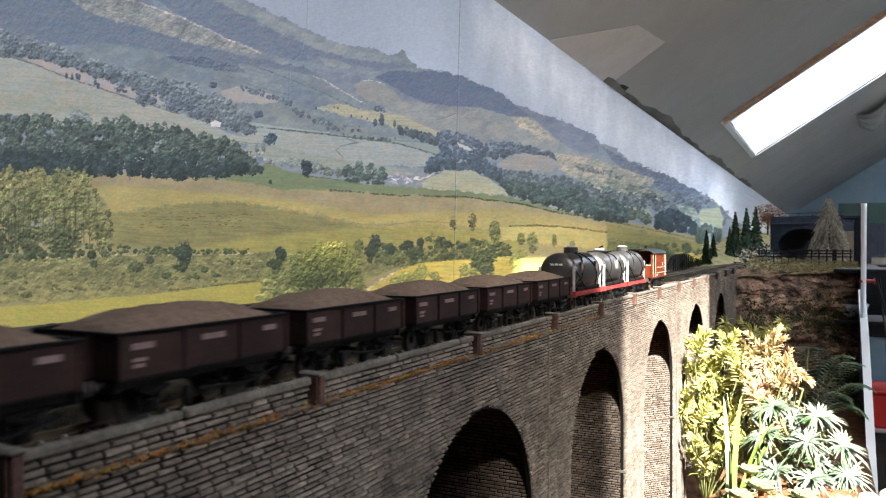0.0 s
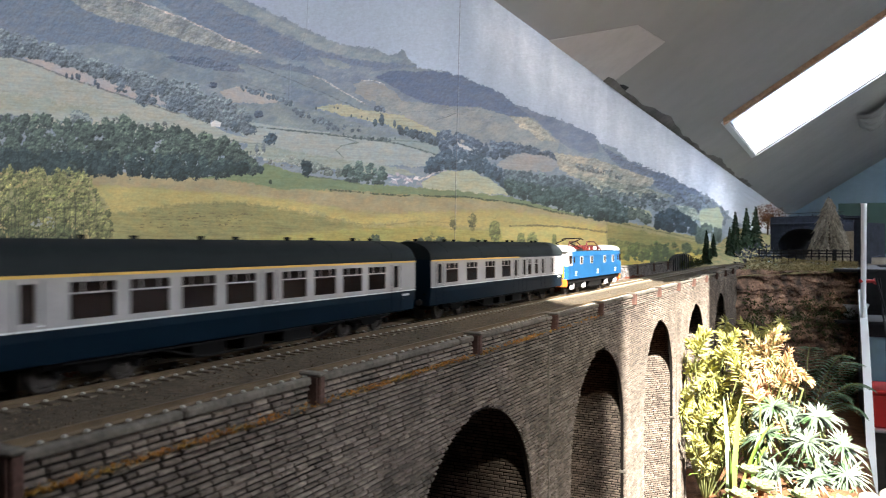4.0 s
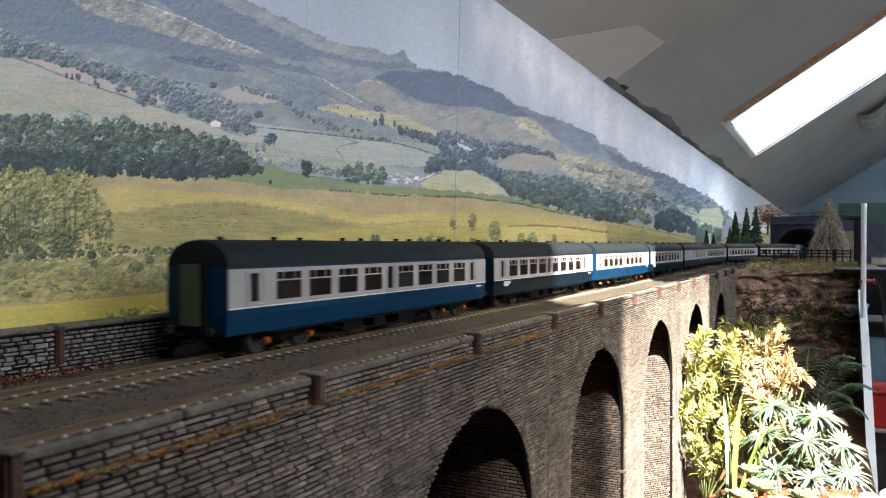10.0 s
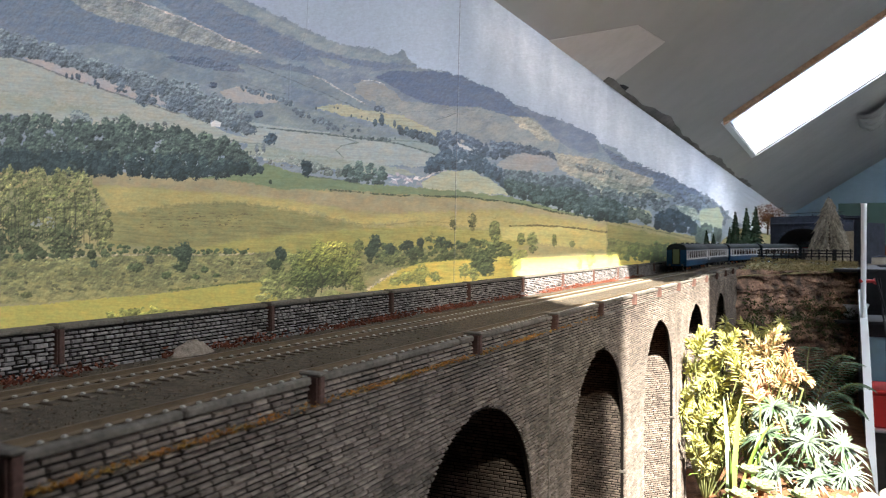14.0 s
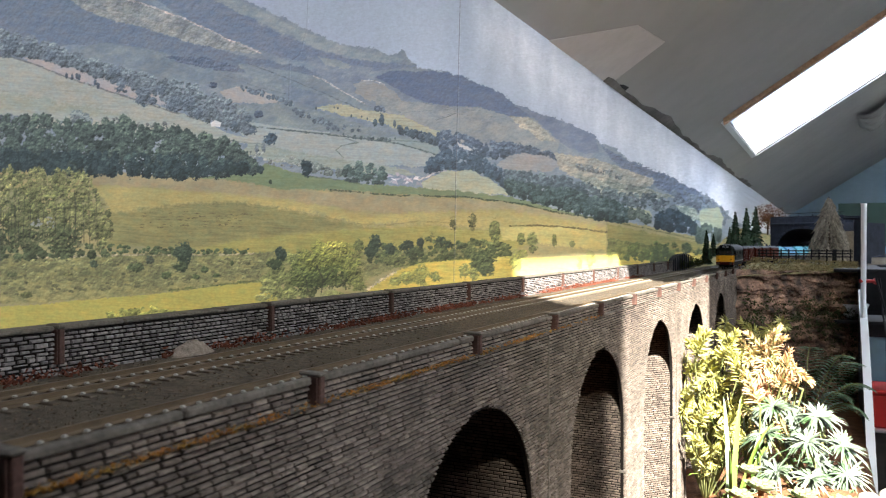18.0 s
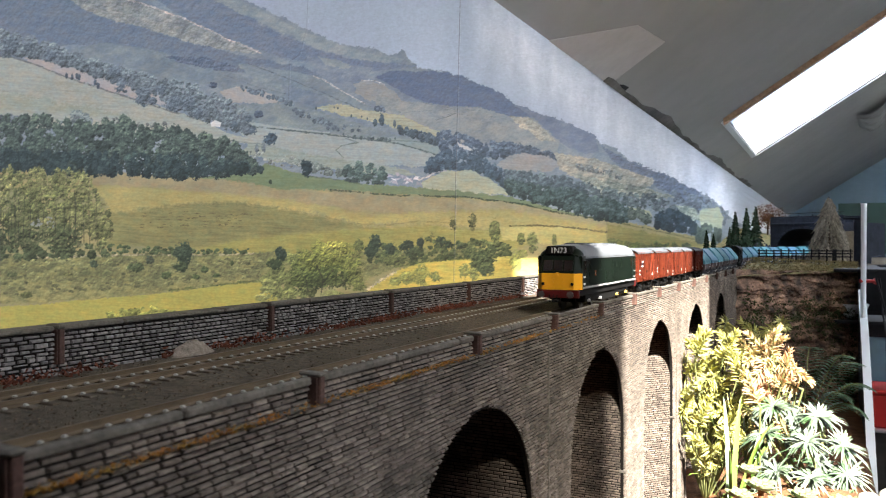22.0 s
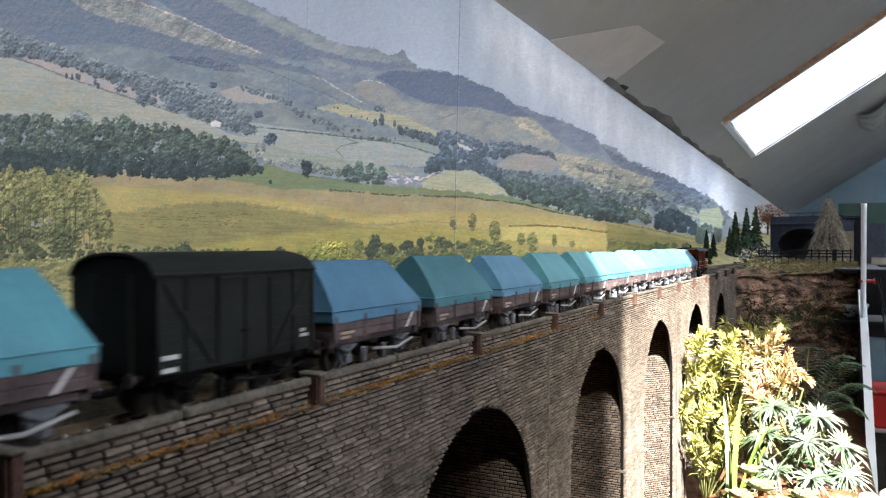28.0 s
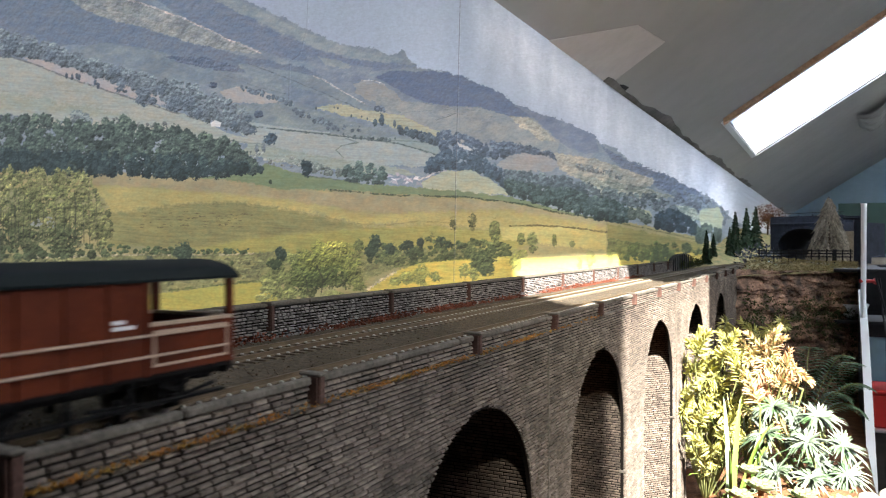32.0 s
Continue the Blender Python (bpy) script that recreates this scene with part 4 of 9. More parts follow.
belt([(0.3457, 0.0569), (0.3608, 0.0558), (0.3938, 0.0558)], [(0.3457, 0.0496), (0.3608, 0.0483), (0.3938, 0.0500)], (140, 144, 136), 3.4, 46, 0.35, 1.0, 0.2, 0.5)
belt([(0.3997, 0.0549), (0.4248, 0.0528), (0.4522, 0.0537)], [(0.3997, 0.0483), (0.4248, 0.0474), (0.4522, 0.0480)], (116, 126, 118), 4.5, 34, 0.3)
fill([(0.5574, 0.0516), (0.5778, 0.0589), (0.6049, 0.0657), (0.6527, 0.0703), (0.6955, 0.0661), (0.7607, 0.0530), (0.6280, 0.0484), (0.5624, 0.0472)], (169, 169, 139), "grass", 0.035)
stroke([(0.5545, 0.0542), (0.5778, 0.0609), (0.6049, 0.0662)], (196, 184, 176), 1.4, 0.7)
belt([(0.4465, 0.0548), (0.4669, 0.0607), (0.4887, 0.0603), (0.5019, 0.0554)], [(0.4465, 0.0436), (0.4669, 0.0442), (0.4887, 0.0449), (0.5019, 0.0458)], (84, 102, 96), 7, 40, 0.34, 1.2)
# near fields in bands of green, straw and ochre
fill([(0.1817, 0.0306), (0.2104, 0.0328), (0.2414, 0.0342), (0.3012, 0.0364), (0.3408, 0.0412), (0.3608, 0.0487), (0.4027, 0.0452), (0.4669, 0.0442), (0.5336, 0.0467), (0.6280, 0.0489), (0.7607, 0.0512), (0.9245, 0.0438), (1.1596, 0.0394), (1.5257, 0.0347), (2.4737, 0.0053), (2.9531, -0.0764), (0.7528, -0.0646), (0.1815, -0.0418)], (157, 145, 97), "field", 0.04)
fill([(0.2972, 0.0361), (0.3408, 0.0415), (0.3608, 0.0490), (0.4027, 0.0452), (0.4669, 0.0442), (0.5336, 0.0467), (0.6280, 0.0489), (0.7607, 0.0512), (0.9245, 0.0445), (1.1596, 0.0394), (1.1596, 0.0359), (0.9132, 0.0405), (0.7526, 0.0453), (0.6163, 0.0436), (0.5156, 0.0397), (0.4314, 0.0378), (0.3767, 0.0343), (0.3408, 0.0366)], (116, 131, 92), "grass", 0.035)
stroke([(0.3997, 0.0450), (0.4248, 0.0451), (0.4669, 0.0442)], (84, 98, 80), 1.2, 0.6, 0.3)
stroke([(0.4280, 0.0372), (0.4669, 0.0380), (0.5156, 0.0388), (0.5726, 0.0416), (0.6402, 0.0444), (0.7216, 0.0449), (0.7946, 0.0448), (0.9132, 0.0405), (1.1596, 0.0367)], (62, 72, 52), 1.4, 0.9, 0.15)
fill([(0.2399, 0.0349), (0.3012, 0.0364), (0.3408, 0.0366), (0.3767, 0.0343), (0.4314, 0.0370), (0.5156, 0.0383), (0.7526, 0.0441), (1.1429, 0.0354), (1.1430, 0.0251), (0.7527, 0.0368), (0.5156, 0.0245), (0.4381, 0.0256), (0.3659, 0.0287), (0.2856, 0.0284), (0.2399, 0.0275)], (158, 143, 104), "field", 0.035, 1.5, 5)
fill([(0.2384, 0.0274), (0.2856, 0.0284), (0.3361, 0.0284), (0.3880, 0.0278), (0.4381, 0.0248), (0.4823, 0.0216), (0.5726, 0.0276), (0.7527, 0.0368), (1.1596, 0.0271), (1.1598, -0.0061), (0.7527, 0.0127), (0.6049, 0.0177), (0.5156, 0.0165), (0.4668, 0.0145), (0.4119, 0.0207), (0.3456, 0.0236), (0.3012, 0.0221), (0.2508, 0.0148)], (172, 157, 92), "field", 0.04, 2, 7)
fill([(0.2444, 0.0141), (0.2709, 0.0178), (0.2972, 0.0216), (0.3361, 0.0242), (0.3880, 0.0220), (0.4381, 0.0162), (0.4823, 0.0131), (0.4119, 0.0079), (0.3456, 0.0030), (0.3052, -0.0021), (0.2444, -0.0008)], (139, 132, 80), "grass", 0.06, 2, 6)
fill([(0.3052, -0.0021), (0.3456, 0.0037), (0.4119, 0.0083), (0.4823, 0.0127), (0.5726, 0.0169), (0.7527, 0.0115), (0.8605, 0.0061), (0.7527, -0.0078), (0.4668, -0.0045), (0.3360, -0.0062)], (157, 147, 76), "grass", 0.05, 2, 6)
fill([(0.4119, 0.0230), (0.4521, 0.0190), (0.4985, 0.0213), (0.5726, 0.0266), (0.4985, 0.0161), (0.4594, 0.0147)], (182, 165, 92), "field", 0.04, 2, 6)
stroke([(0.4157, 0.0201), (0.4521, 0.0149), (0.5069, 0.0154), (0.5525, 0.0193), (0.6163, 0.0200)], (122, 114, 66), 1.0, 0.45, 0.2)
stroke([(0.3456, 0.0223), (0.3880, 0.0199), (0.4381, 0.0162)], (130, 122, 72), 1.0, 0.35)
for k in range(70):
    j = rng.random()
    px = (0.255 + 0.085 * j + 0.012 * rng.random(), 0.0075 + 0.0085 * rng.random() + 0.003 * j)
    tree(*px, rng.uniform(3, 7), 1.0, (112, 104, 62), 0.0, 1.0, 0.4)
fill([(0.7217, 0.0181), (0.8407, 0.0232), (1.0237, 0.0228), (1.1596, 0.0201), (1.1598, -0.0096), (0.8605, 0.0007), (0.7369, 0.0054)], (181, 168, 98), "field", 0.045, 1.5, 4)
stroke([(0.7559, 0.0194), (0.8407, 0.0225), (0.9769, 0.0226), (1.1597, 0.0193)], (98, 90, 56), 1.3, 0.8, 0.1)
stroke([(1.1596, 0.0367), (1.2891, 0.0337), (1.5257, 0.0280), (2.0263, 0.0131)], (108, 104, 58), 1.3, 0.7, 0.2)
fill([(1.1596, 0.0324), (1.3753, 0.0255), (2.0264, 0.0073), (2.4740, -0.0122), (1.6440, -0.0083), (1.1597, 0.0114)], (142, 133, 72), "grass", 0.06)
fill([(1.1597, 0.0114), (1.6440, -0.0083), (2.4740, -0.0122), (2.7755, -0.0720), (1.1599, -0.0323)], (116, 118, 66), "scrub", 0.07)
# the dark wood
belt([(0.1840, 0.0511), (0.2004, 0.0536), (0.2105, 0.0551), (0.2296, 0.0559), (0.2509, 0.0590), (0.2558, 0.0619), (0.2676, 0.0581), (0.2857, 0.0612), (0.3013, 0.0609), (0.3225, 0.0593), (0.3324, 0.0592), (0.3418, 0.0545), (0.3496, 0.0486)], [(0.1840, 0.0295), (0.2003, 0.0312), (0.2104, 0.0318), (0.2296, 0.0330), (0.2508, 0.0342), (0.2557, 0.0346), (0.2675, 0.0351), (0.2856, 0.0357), (0.3012, 0.0364), (0.3224, 0.0400), (0.3324, 0.0418), (0.3418, 0.0429), (0.3496, 0.0439)], (71, 85, 78), 8.5, 620, 0.42, 1.5, 0.22)
belt([(0.1840, 0.0385), (0.2105, 0.0400), (0.2508, 0.0439), (0.3013, 0.0476), (0.3457, 0.0482)], [(0.1840, 0.0293), (0.2104, 0.0316), (0.2508, 0.0337), (0.3012, 0.0361), (0.3457, 0.0429)], (54, 70, 70), 7.0, 230, 0.34, 1.7, 0.2)
tree(*(0.3319, 0.0430), 10, 12, (50, 66, 62), 0.25)
tree(*(0.3561, 0.0452), 7, 9, (58, 74, 70), 0.25)
tree(*(0.4015, 0.0499), 11, 19, (48, 64, 66), 0.25)
tree(*(0.3649, 0.0384), 3, 5, (62, 76, 56), 0.2)
# woods at the edge of the fields towards the far end
belt([(0.7462, 0.0689), (0.8406, 0.0682), (0.9476, 0.0711), (1.0803, 0.0698), (1.2119, 0.0682), (1.2971, 0.0589)], [(0.7463, 0.0557), (0.8407, 0.0510), (0.9476, 0.0462), (1.0804, 0.0403), (1.2121, 0.0391), (1.2972, 0.0396)], (70, 88, 86), 6.0, 300, 0.34, 1.5, 0.24)
belt([(1.2889, 0.0682), (1.3982, 0.0651), (1.4722, 0.0552)], [(1.2890, 0.0471), (1.3984, 0.0445), (1.4723, 0.0401)], (92, 104, 92), 5, 26, 0.3, 1.2)
belt([(1.5255, 0.0548), (1.6122, 0.0741), (1.7788, 0.0759), (2.0444, 0.0600)], [(1.5257, 0.0347), (1.6126, 0.0318), (1.7793, 0.0296), (2.0448, 0.0308)], (52, 68, 78), 6, 90, 0.2, 1.2)
belt([(2.0446, 0.0454), (2.2852, 0.0569), (2.5418, 0.0664)], [(2.0451, 0.0103), (2.2860, 0.0049), (2.5428, 0.0055)], (72, 88, 78), 4, 36, 0.25, 2.2)
# scrub, hedges and the pale path
fill([(0.1816, -0.0029), (0.2103, -0.0051), (0.2507, -0.0051), (0.2971, -0.0045), (0.3456, -0.0043), (0.4119, -0.0064), (0.4668, -0.0045), (0.5726, -0.0034), (0.7527, -0.0018), (0.7527, -0.0223), (0.5155, -0.0183), (0.4668, -0.0277), (0.3555, -0.0227), (0.2971, -0.0237), (0.2382, -0.0248), (0.1815, -0.0244)], (128, 125, 78), "scrub", 0.055, 2.5)
fill([(0.1816, -0.0150), (0.2210, -0.0167), (0.2639, -0.0181), (0.3052, -0.0186), (0.3555, -0.0186), (0.3555, -0.0234), (0.2971, -0.0243), (0.2382, -0.0253), (0.1815, -0.0244)], (142, 135, 84), "scrub", 0.045, 2.5, 5)
stroke([(0.2103, -0.0056), (0.2294, -0.0054), (0.2605, -0.0050), (0.2855, -0.0055), (0.3179, -0.0056), (0.3505, -0.0054)], (176, 160, 128), 1.5, 0.7, 0.3)
belt([(0.2444, 0.0008), (0.2606, -0.0003), (0.2855, -0.0014), (0.3052, -0.0027), (0.3456, -0.0023)], [(0.2444, -0.0040), (0.2605, -0.0044), (0.2855, -0.0047), (0.3052, -0.0052), (0.3456, -0.0050)], (84, 96, 62), 4.0, 120, 0.35, 0.8)
belt([(0.1838, -0.0016), (0.2103, -0.0012), (0.2324, 0.0003), (0.2475, 0.0008)], [(0.1838, -0.0065), (0.2103, -0.0061), (0.2323, -0.0059), (0.2475, -0.0051)], (88, 97, 64), 8, 70, 0.34, 0.9)
belt([(0.1861, -0.0066), (0.2210, -0.0062), (0.2639, -0.0075), (0.3052, -0.0076), (0.3555, -0.0074)], [(0.1860, -0.0220), (0.2210, -0.0217), (0.2639, -0.0209), (0.3052, -0.0205), (0.3555, -0.0200)], (127, 126, 82), 6.0, 300, 0.34, 0.6, 0.2, 0.3)
for px, rw, rh, c in (((0.2951, -0.0045), 19, 25, (66, 80, 60)), ((0.2931, -0.0116), 14, 10, (72, 84, 56)), ((0.2398, -0.0092), 9, 9, (78, 90, 66)), ((0.2726, -0.0077), 9, 8, (84, 92, 70)), ((0.2639, -0.0114), 20, 9, (86, 96, 62)), ((0.2836, -0.0160), 10, 7, (88, 100, 62)), ((0.3102, -0.0139), 8, 7, (84, 98, 60)), ((0.3192, -0.0173), 7, 5, (80, 94, 56)), ((0.3313, -0.0107), 5, 5, (84, 96, 56)), ((0.2067, -0.0214), 14, 6, (104, 106, 62)), ((0.2002, -0.0125), 12, 6, (108, 112, 72)), ((0.3035, -0.0174), 8, 5, (92, 104, 62)), ((0.2266, -0.0134), 10, 5, (112, 112, 66))):
    tree(*px, rw, rh, c, 0.36)
stroke([(0.2854, -0.0237), (0.3093, -0.0231), (0.3360, -0.0219), (0.3580, -0.0215)], (92, 98, 52), 2.0, 0.8, 0.3)
# the bright strip below
fill([(0.1815, -0.0253), (0.2102, -0.0260), (0.2382, -0.0253), (0.2673, -0.0253), (0.2971, -0.0243), (0.3267, -0.0230), (0.3606, -0.0223), (0.3712, -0.0304), (0.3711, -0.0444), (0.1815, -0.0418)], (178, 165, 74), "grass", 0.025, 1.2)
belt([(0.2474, -0.0318), (0.2605, -0.0309), (0.2744, -0.0308), (0.2873, -0.0332)], [(0.2474, -0.0361), (0.2604, -0.0367), (0.2743, -0.0368), (0.2873, -0.0373)], (150, 150, 72), 7, 50, 0.45, 0.8)
# grove of tall poplars at the near end
for px, rw, rh, c in (((0.1919, 0.0141), 34, 72, (92, 98, 58)), ((0.2008, 0.0130), 26, 74, (88, 95, 58)), ((0.2104, 0.0153), 28, 72, (102, 108, 64)), ((0.2225, 0.0163), 28, 72, (104, 109, 64)), ((0.2330, 0.0173), 24, 66, (108, 112, 66)), ((0.2420, 0.0098), 24, 44, (110, 113, 66)), ((0.2476, 0.0083), 13, 26, (112, 114, 66)), ((0.2052, 0.0031), 44, 30, (80, 88, 56)), ((0.2238, 0.0033), 44, 30, (84, 92, 58)), ((0.1930, 0.0019), 34, 30, (76, 86, 56))):
    tree(*px, rw, rh, c, 0.55, 1.0, 0.25)
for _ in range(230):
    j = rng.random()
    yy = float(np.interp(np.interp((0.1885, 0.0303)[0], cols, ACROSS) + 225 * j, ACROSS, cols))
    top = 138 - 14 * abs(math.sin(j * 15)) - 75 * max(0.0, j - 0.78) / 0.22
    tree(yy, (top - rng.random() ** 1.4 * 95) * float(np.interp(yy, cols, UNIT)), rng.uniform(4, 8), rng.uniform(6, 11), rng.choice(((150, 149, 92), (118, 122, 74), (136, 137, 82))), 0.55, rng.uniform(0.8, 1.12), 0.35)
for k in range(26):
    j = rng.random()
    yy = float(np.interp(np.interp((0.1907, 0.0076)[0], cols, ACROSS) + 205 * j, ACROSS, cols))
    un = float(np.interp(yy, cols, UNIT))
    stroke([(yy, rng.uniform(-2, 12) * un), (yy + rng.uniform(-3, 5) * 0.0002, rng.uniform(60, 100) * un)], (58, 60, 46), 0.6, 0.7, 0.3)
for _ in range(20):
    tree(*(0.2085 + 0.013 * rng.random(), 0.0075 + 0.005 * rng.random()), rng.uniform(2, 5), rng.uniform(1.5, 4), (158, 160, 150), 0.0, 1.0, 0.8)
# trees along the meadow edge
belt([(0.4668, 0.0021), (0.5155, 0.0005), (0.5726, 0.0063), (0.6527, 0.0059), (0.7527, 0.0006)], [(0.4668, -0.0120), (0.5155, -0.0165), (0.5726, -0.0140), (0.6527, -0.0134), (0.7527, -0.0114)], (94, 102, 62), 6.5, 130, 0.36, 0.9)
for px, rw, rh, c in (((0.4846, 0.0004), 11, 18, (62, 74, 56)), ((0.4783, -0.0050), 12, 16, (60, 72, 54)), ((0.5086, -0.0031), 12, 13, (64, 75, 56)), ((0.5354, -0.0014), 15, 13, (60, 72, 54)), ((0.5554, 0.0014), 8, 13, (58, 70, 56)), ((0.5477, -0.0079), 18, 14, (74, 84, 54)), ((0.5938, 0.0025), 11, 9, (72, 83, 58)), ((0.6105, 0.0000), 8, 10, (66, 78, 56)), ((0.5155, -0.0129), 26, 12, (104, 108, 62)), ((0.4631, -0.0008), 12, 13, (104, 110, 64)), ((0.6305, -0.0015), 9, 9, (78, 88, 60))):
    tree(*px, rw, rh, c, 0.32)
for px, rw, rh in (((0.6174, 0.0180), 7, 17), ((0.6591, 0.0222), 9, 19), ((0.6630, 0.0261), 5, 10), ((0.5799, 0.0093), 6, 8)):
    tree(*px, rw, rh, (110, 108, 66), 0.3, 1.0, 0.6)
for px, rw, rh in (((0.7143, 0.0133), 11, 24), ((0.7172, 0.0006), 10, 18), ((0.7894, 0.0057), 8, 13), ((0.8255, 0.0046), 10, 16), ((0.8293, -0.0046), 10, 10), ((0.9045, 0.0050), 5, 14), ((0.9820, 0.0008), 6, 6)):
    tree(*px, rw, rh, (106, 113, 64), 0.42, 1.0, 0.1)
fill([(0.4706, -0.0362), (0.4919, -0.0279), (0.5199, -0.0202), (0.5574, -0.0156), (0.6163, -0.0138), (0.7217, -0.0128), (0.8605, -0.0169), (1.1598, -0.0166), (1.6440, -0.0155), (2.4742, -0.0227), (2.9544, -0.1385), (0.7528, -0.0646), (0.4744, -0.0448)], (196, 176, 76), "grass", 0.05)
stroke([(0.4759, -0.0331), (0.4968, -0.0264), (0.5155, -0.0218)], (206, 188, 150), 2.4, 0.8)
stroke([(0.5155, -0.0174), (0.5726, -0.0140), (0.6527, -0.0129), (0.7217, -0.0122)], (88, 96, 50), 1.8, 0.7, 0.2)
tree(*(0.6830, -0.0161), 24, 25, (86, 96, 62), 0.42)
tree(*(0.6956, -0.0243), 17, 14, (78, 88, 58), 0.4)
tree(*(0.7070, -0.0074), 14, 14, (92, 102, 64), 0.4)
for px, rw, rh in (((0.5574, -0.0251), 14, 22), ((0.5354, -0.0271), 16, 14), ((0.5830, -0.0279), 14, 12), ((0.5155, -0.0290), 14, 8), ((0.6427, -0.0249), 11, 18), ((0.6630, -0.0288), 10, 14)):
    tree(*px, rw, rh, (128, 132, 72), 0.42, 1.0, 0.2)
for px, rw, rh in (((0.7758, -0.0179), 13, 22), ((0.7965, -0.0107), 10, 12), ((1.0132, -0.0256), 6, 12), ((1.0689, -0.0219), 9, 18), ((1.1769, -0.0203), 5, 14), ((1.2499, -0.0177), 8, 10)):
    tree(*px, rw, rh, (126, 130, 62), 0.35, 1.0, 0.2)
belt([(1.2893, -0.0009), (1.5259, 0.0056), (1.7796, 0.0013)], [(1.2895, -0.0278), (1.5263, -0.0368), (1.7800, -0.0398)], (92, 104, 56), 6, 60, 0.3, 1.0)
for px, rw, rh in (((1.5261, -0.0134), 6, 16), ((1.6315, -0.0142), 7, 16), ((1.8957, -0.0095), 12, 12), ((2.0741, -0.0192), 12, 8)):
    tree(*px, rw, rh, (74, 88, 56), 0.3)
# the great round tree and its bushes
belt([(0.3606, -0.0099), (0.3879, -0.0061), (0.4119, -0.0026)], [(0.3606, -0.0298), (0.3879, -0.0350), (0.4118, -0.0328)], (118, 122, 70), 9, 60, 0.4)
tree(*(0.3750, -0.0060), 11, 14, (58, 72, 56), 0.28)
tree(*(0.3696, -0.0122), 16, 10, (66, 80, 52), 0.3)
for px, rw, rh, c in (((0.4026, -0.0167), 40, 42, (90, 100, 52)), ((0.4381, -0.0130), 44, 44, (116, 121, 58)), ((0.4247, -0.0085), 42, 36, (126, 130, 60)), ((0.4347, -0.0027), 34, 20, (156, 154, 72)), ((0.4045, -0.0108), 28, 22, (116, 120, 58)), ((0.4535, -0.0190), 26, 34, (108, 112, 56)), ((0.4279, -0.0221), 40, 24, (80, 90, 48)), ((0.3937, -0.0215), 26, 24, (96, 104, 56)), ((0.4087, -0.0243), 30, 18, (72, 82, 44))):
    tree(*px, rw, rh, c, 0.6, 1.0, 0.2)
for line in ([(0.4169, -0.0331), (0.4195, -0.0237), (0.4119, -0.0139)], [(0.4195, -0.0256), (0.4313, -0.0175)], [(0.4026, -0.0304), (0.3996, -0.0210)], [(0.4464, -0.0316), (0.4422, -0.0218)]):
    stroke(line, (52, 50, 36), 1.2, 0.7, 0.1)
for px, rw, rh, c in (((0.3658, -0.0266), 24, 20, (140, 142, 84)), ((0.3596, -0.0318), 18, 12, (152, 152, 92)), ((0.3850, -0.0312), 18, 12, (140, 142, 80)), ((0.4313, -0.0339), 24, 7, (146, 148, 84)), ((0.4630, -0.0296), 18, 14, (122, 126, 66)), ((0.3766, -0.0208), 18, 14, (130, 134, 78))):
    tree(*px, rw, rh, c, 0.42, 1.0, 0.15)
# the print is soft at this size
INK *= (1 + 0.012 * LEAF + 0.012 * FLECK)[..., None]
# seams between the sheets, the lap of the next sheet, and a tear
def crease(line, dark, light=0.0):
    stroke(line, (70, 74, 80), 0.35, dark)
    if light:
        stroke([(y + 0.0016, z) for y, z in line], (214, 216, 220), 0.35, light)


crease([(0.6198, -0.0345), (0.6245, 0.0689), (0.6292, 0.1474), (0.6328, 0.2264)], 0.75, 0.3)
crease([(1.1565, -0.0322), (1.1562, 0.0375)], 0.4)
crease([(0.3830, 0.0904), (0.3836, 0.1155), (0.3939, 0.1221), (0.4017, 0.1415), (0.4029, 0.1603)], 0.3, 0.18)
crease([(0.5862, 0.1083), (0.6049, 0.1141), (0.6245, 0.1206)], 0.8)
j = int(np.searchsorted(cols, (1.1562, 0.0288)[0]))
INK[:, j:] *= 0.975

PRINT = bpy.data.materials.new("printed_landscape")
PRINT.use_nodes = True
nt = PRINT.node_tree
att = nt.nodes.new("ShaderNodeVertexColor")
att.layer_name = "ink"
nt.links.new(att.outputs[0], nt.nodes["Principled BSDF"].inputs["Base Color"])
nt.nodes["Principled BSDF"].inputs["Roughness"].default_value = 0.5
nt.nodes["Principled BSDF"].inputs["Specular IOR Level"].default_value = 0.35


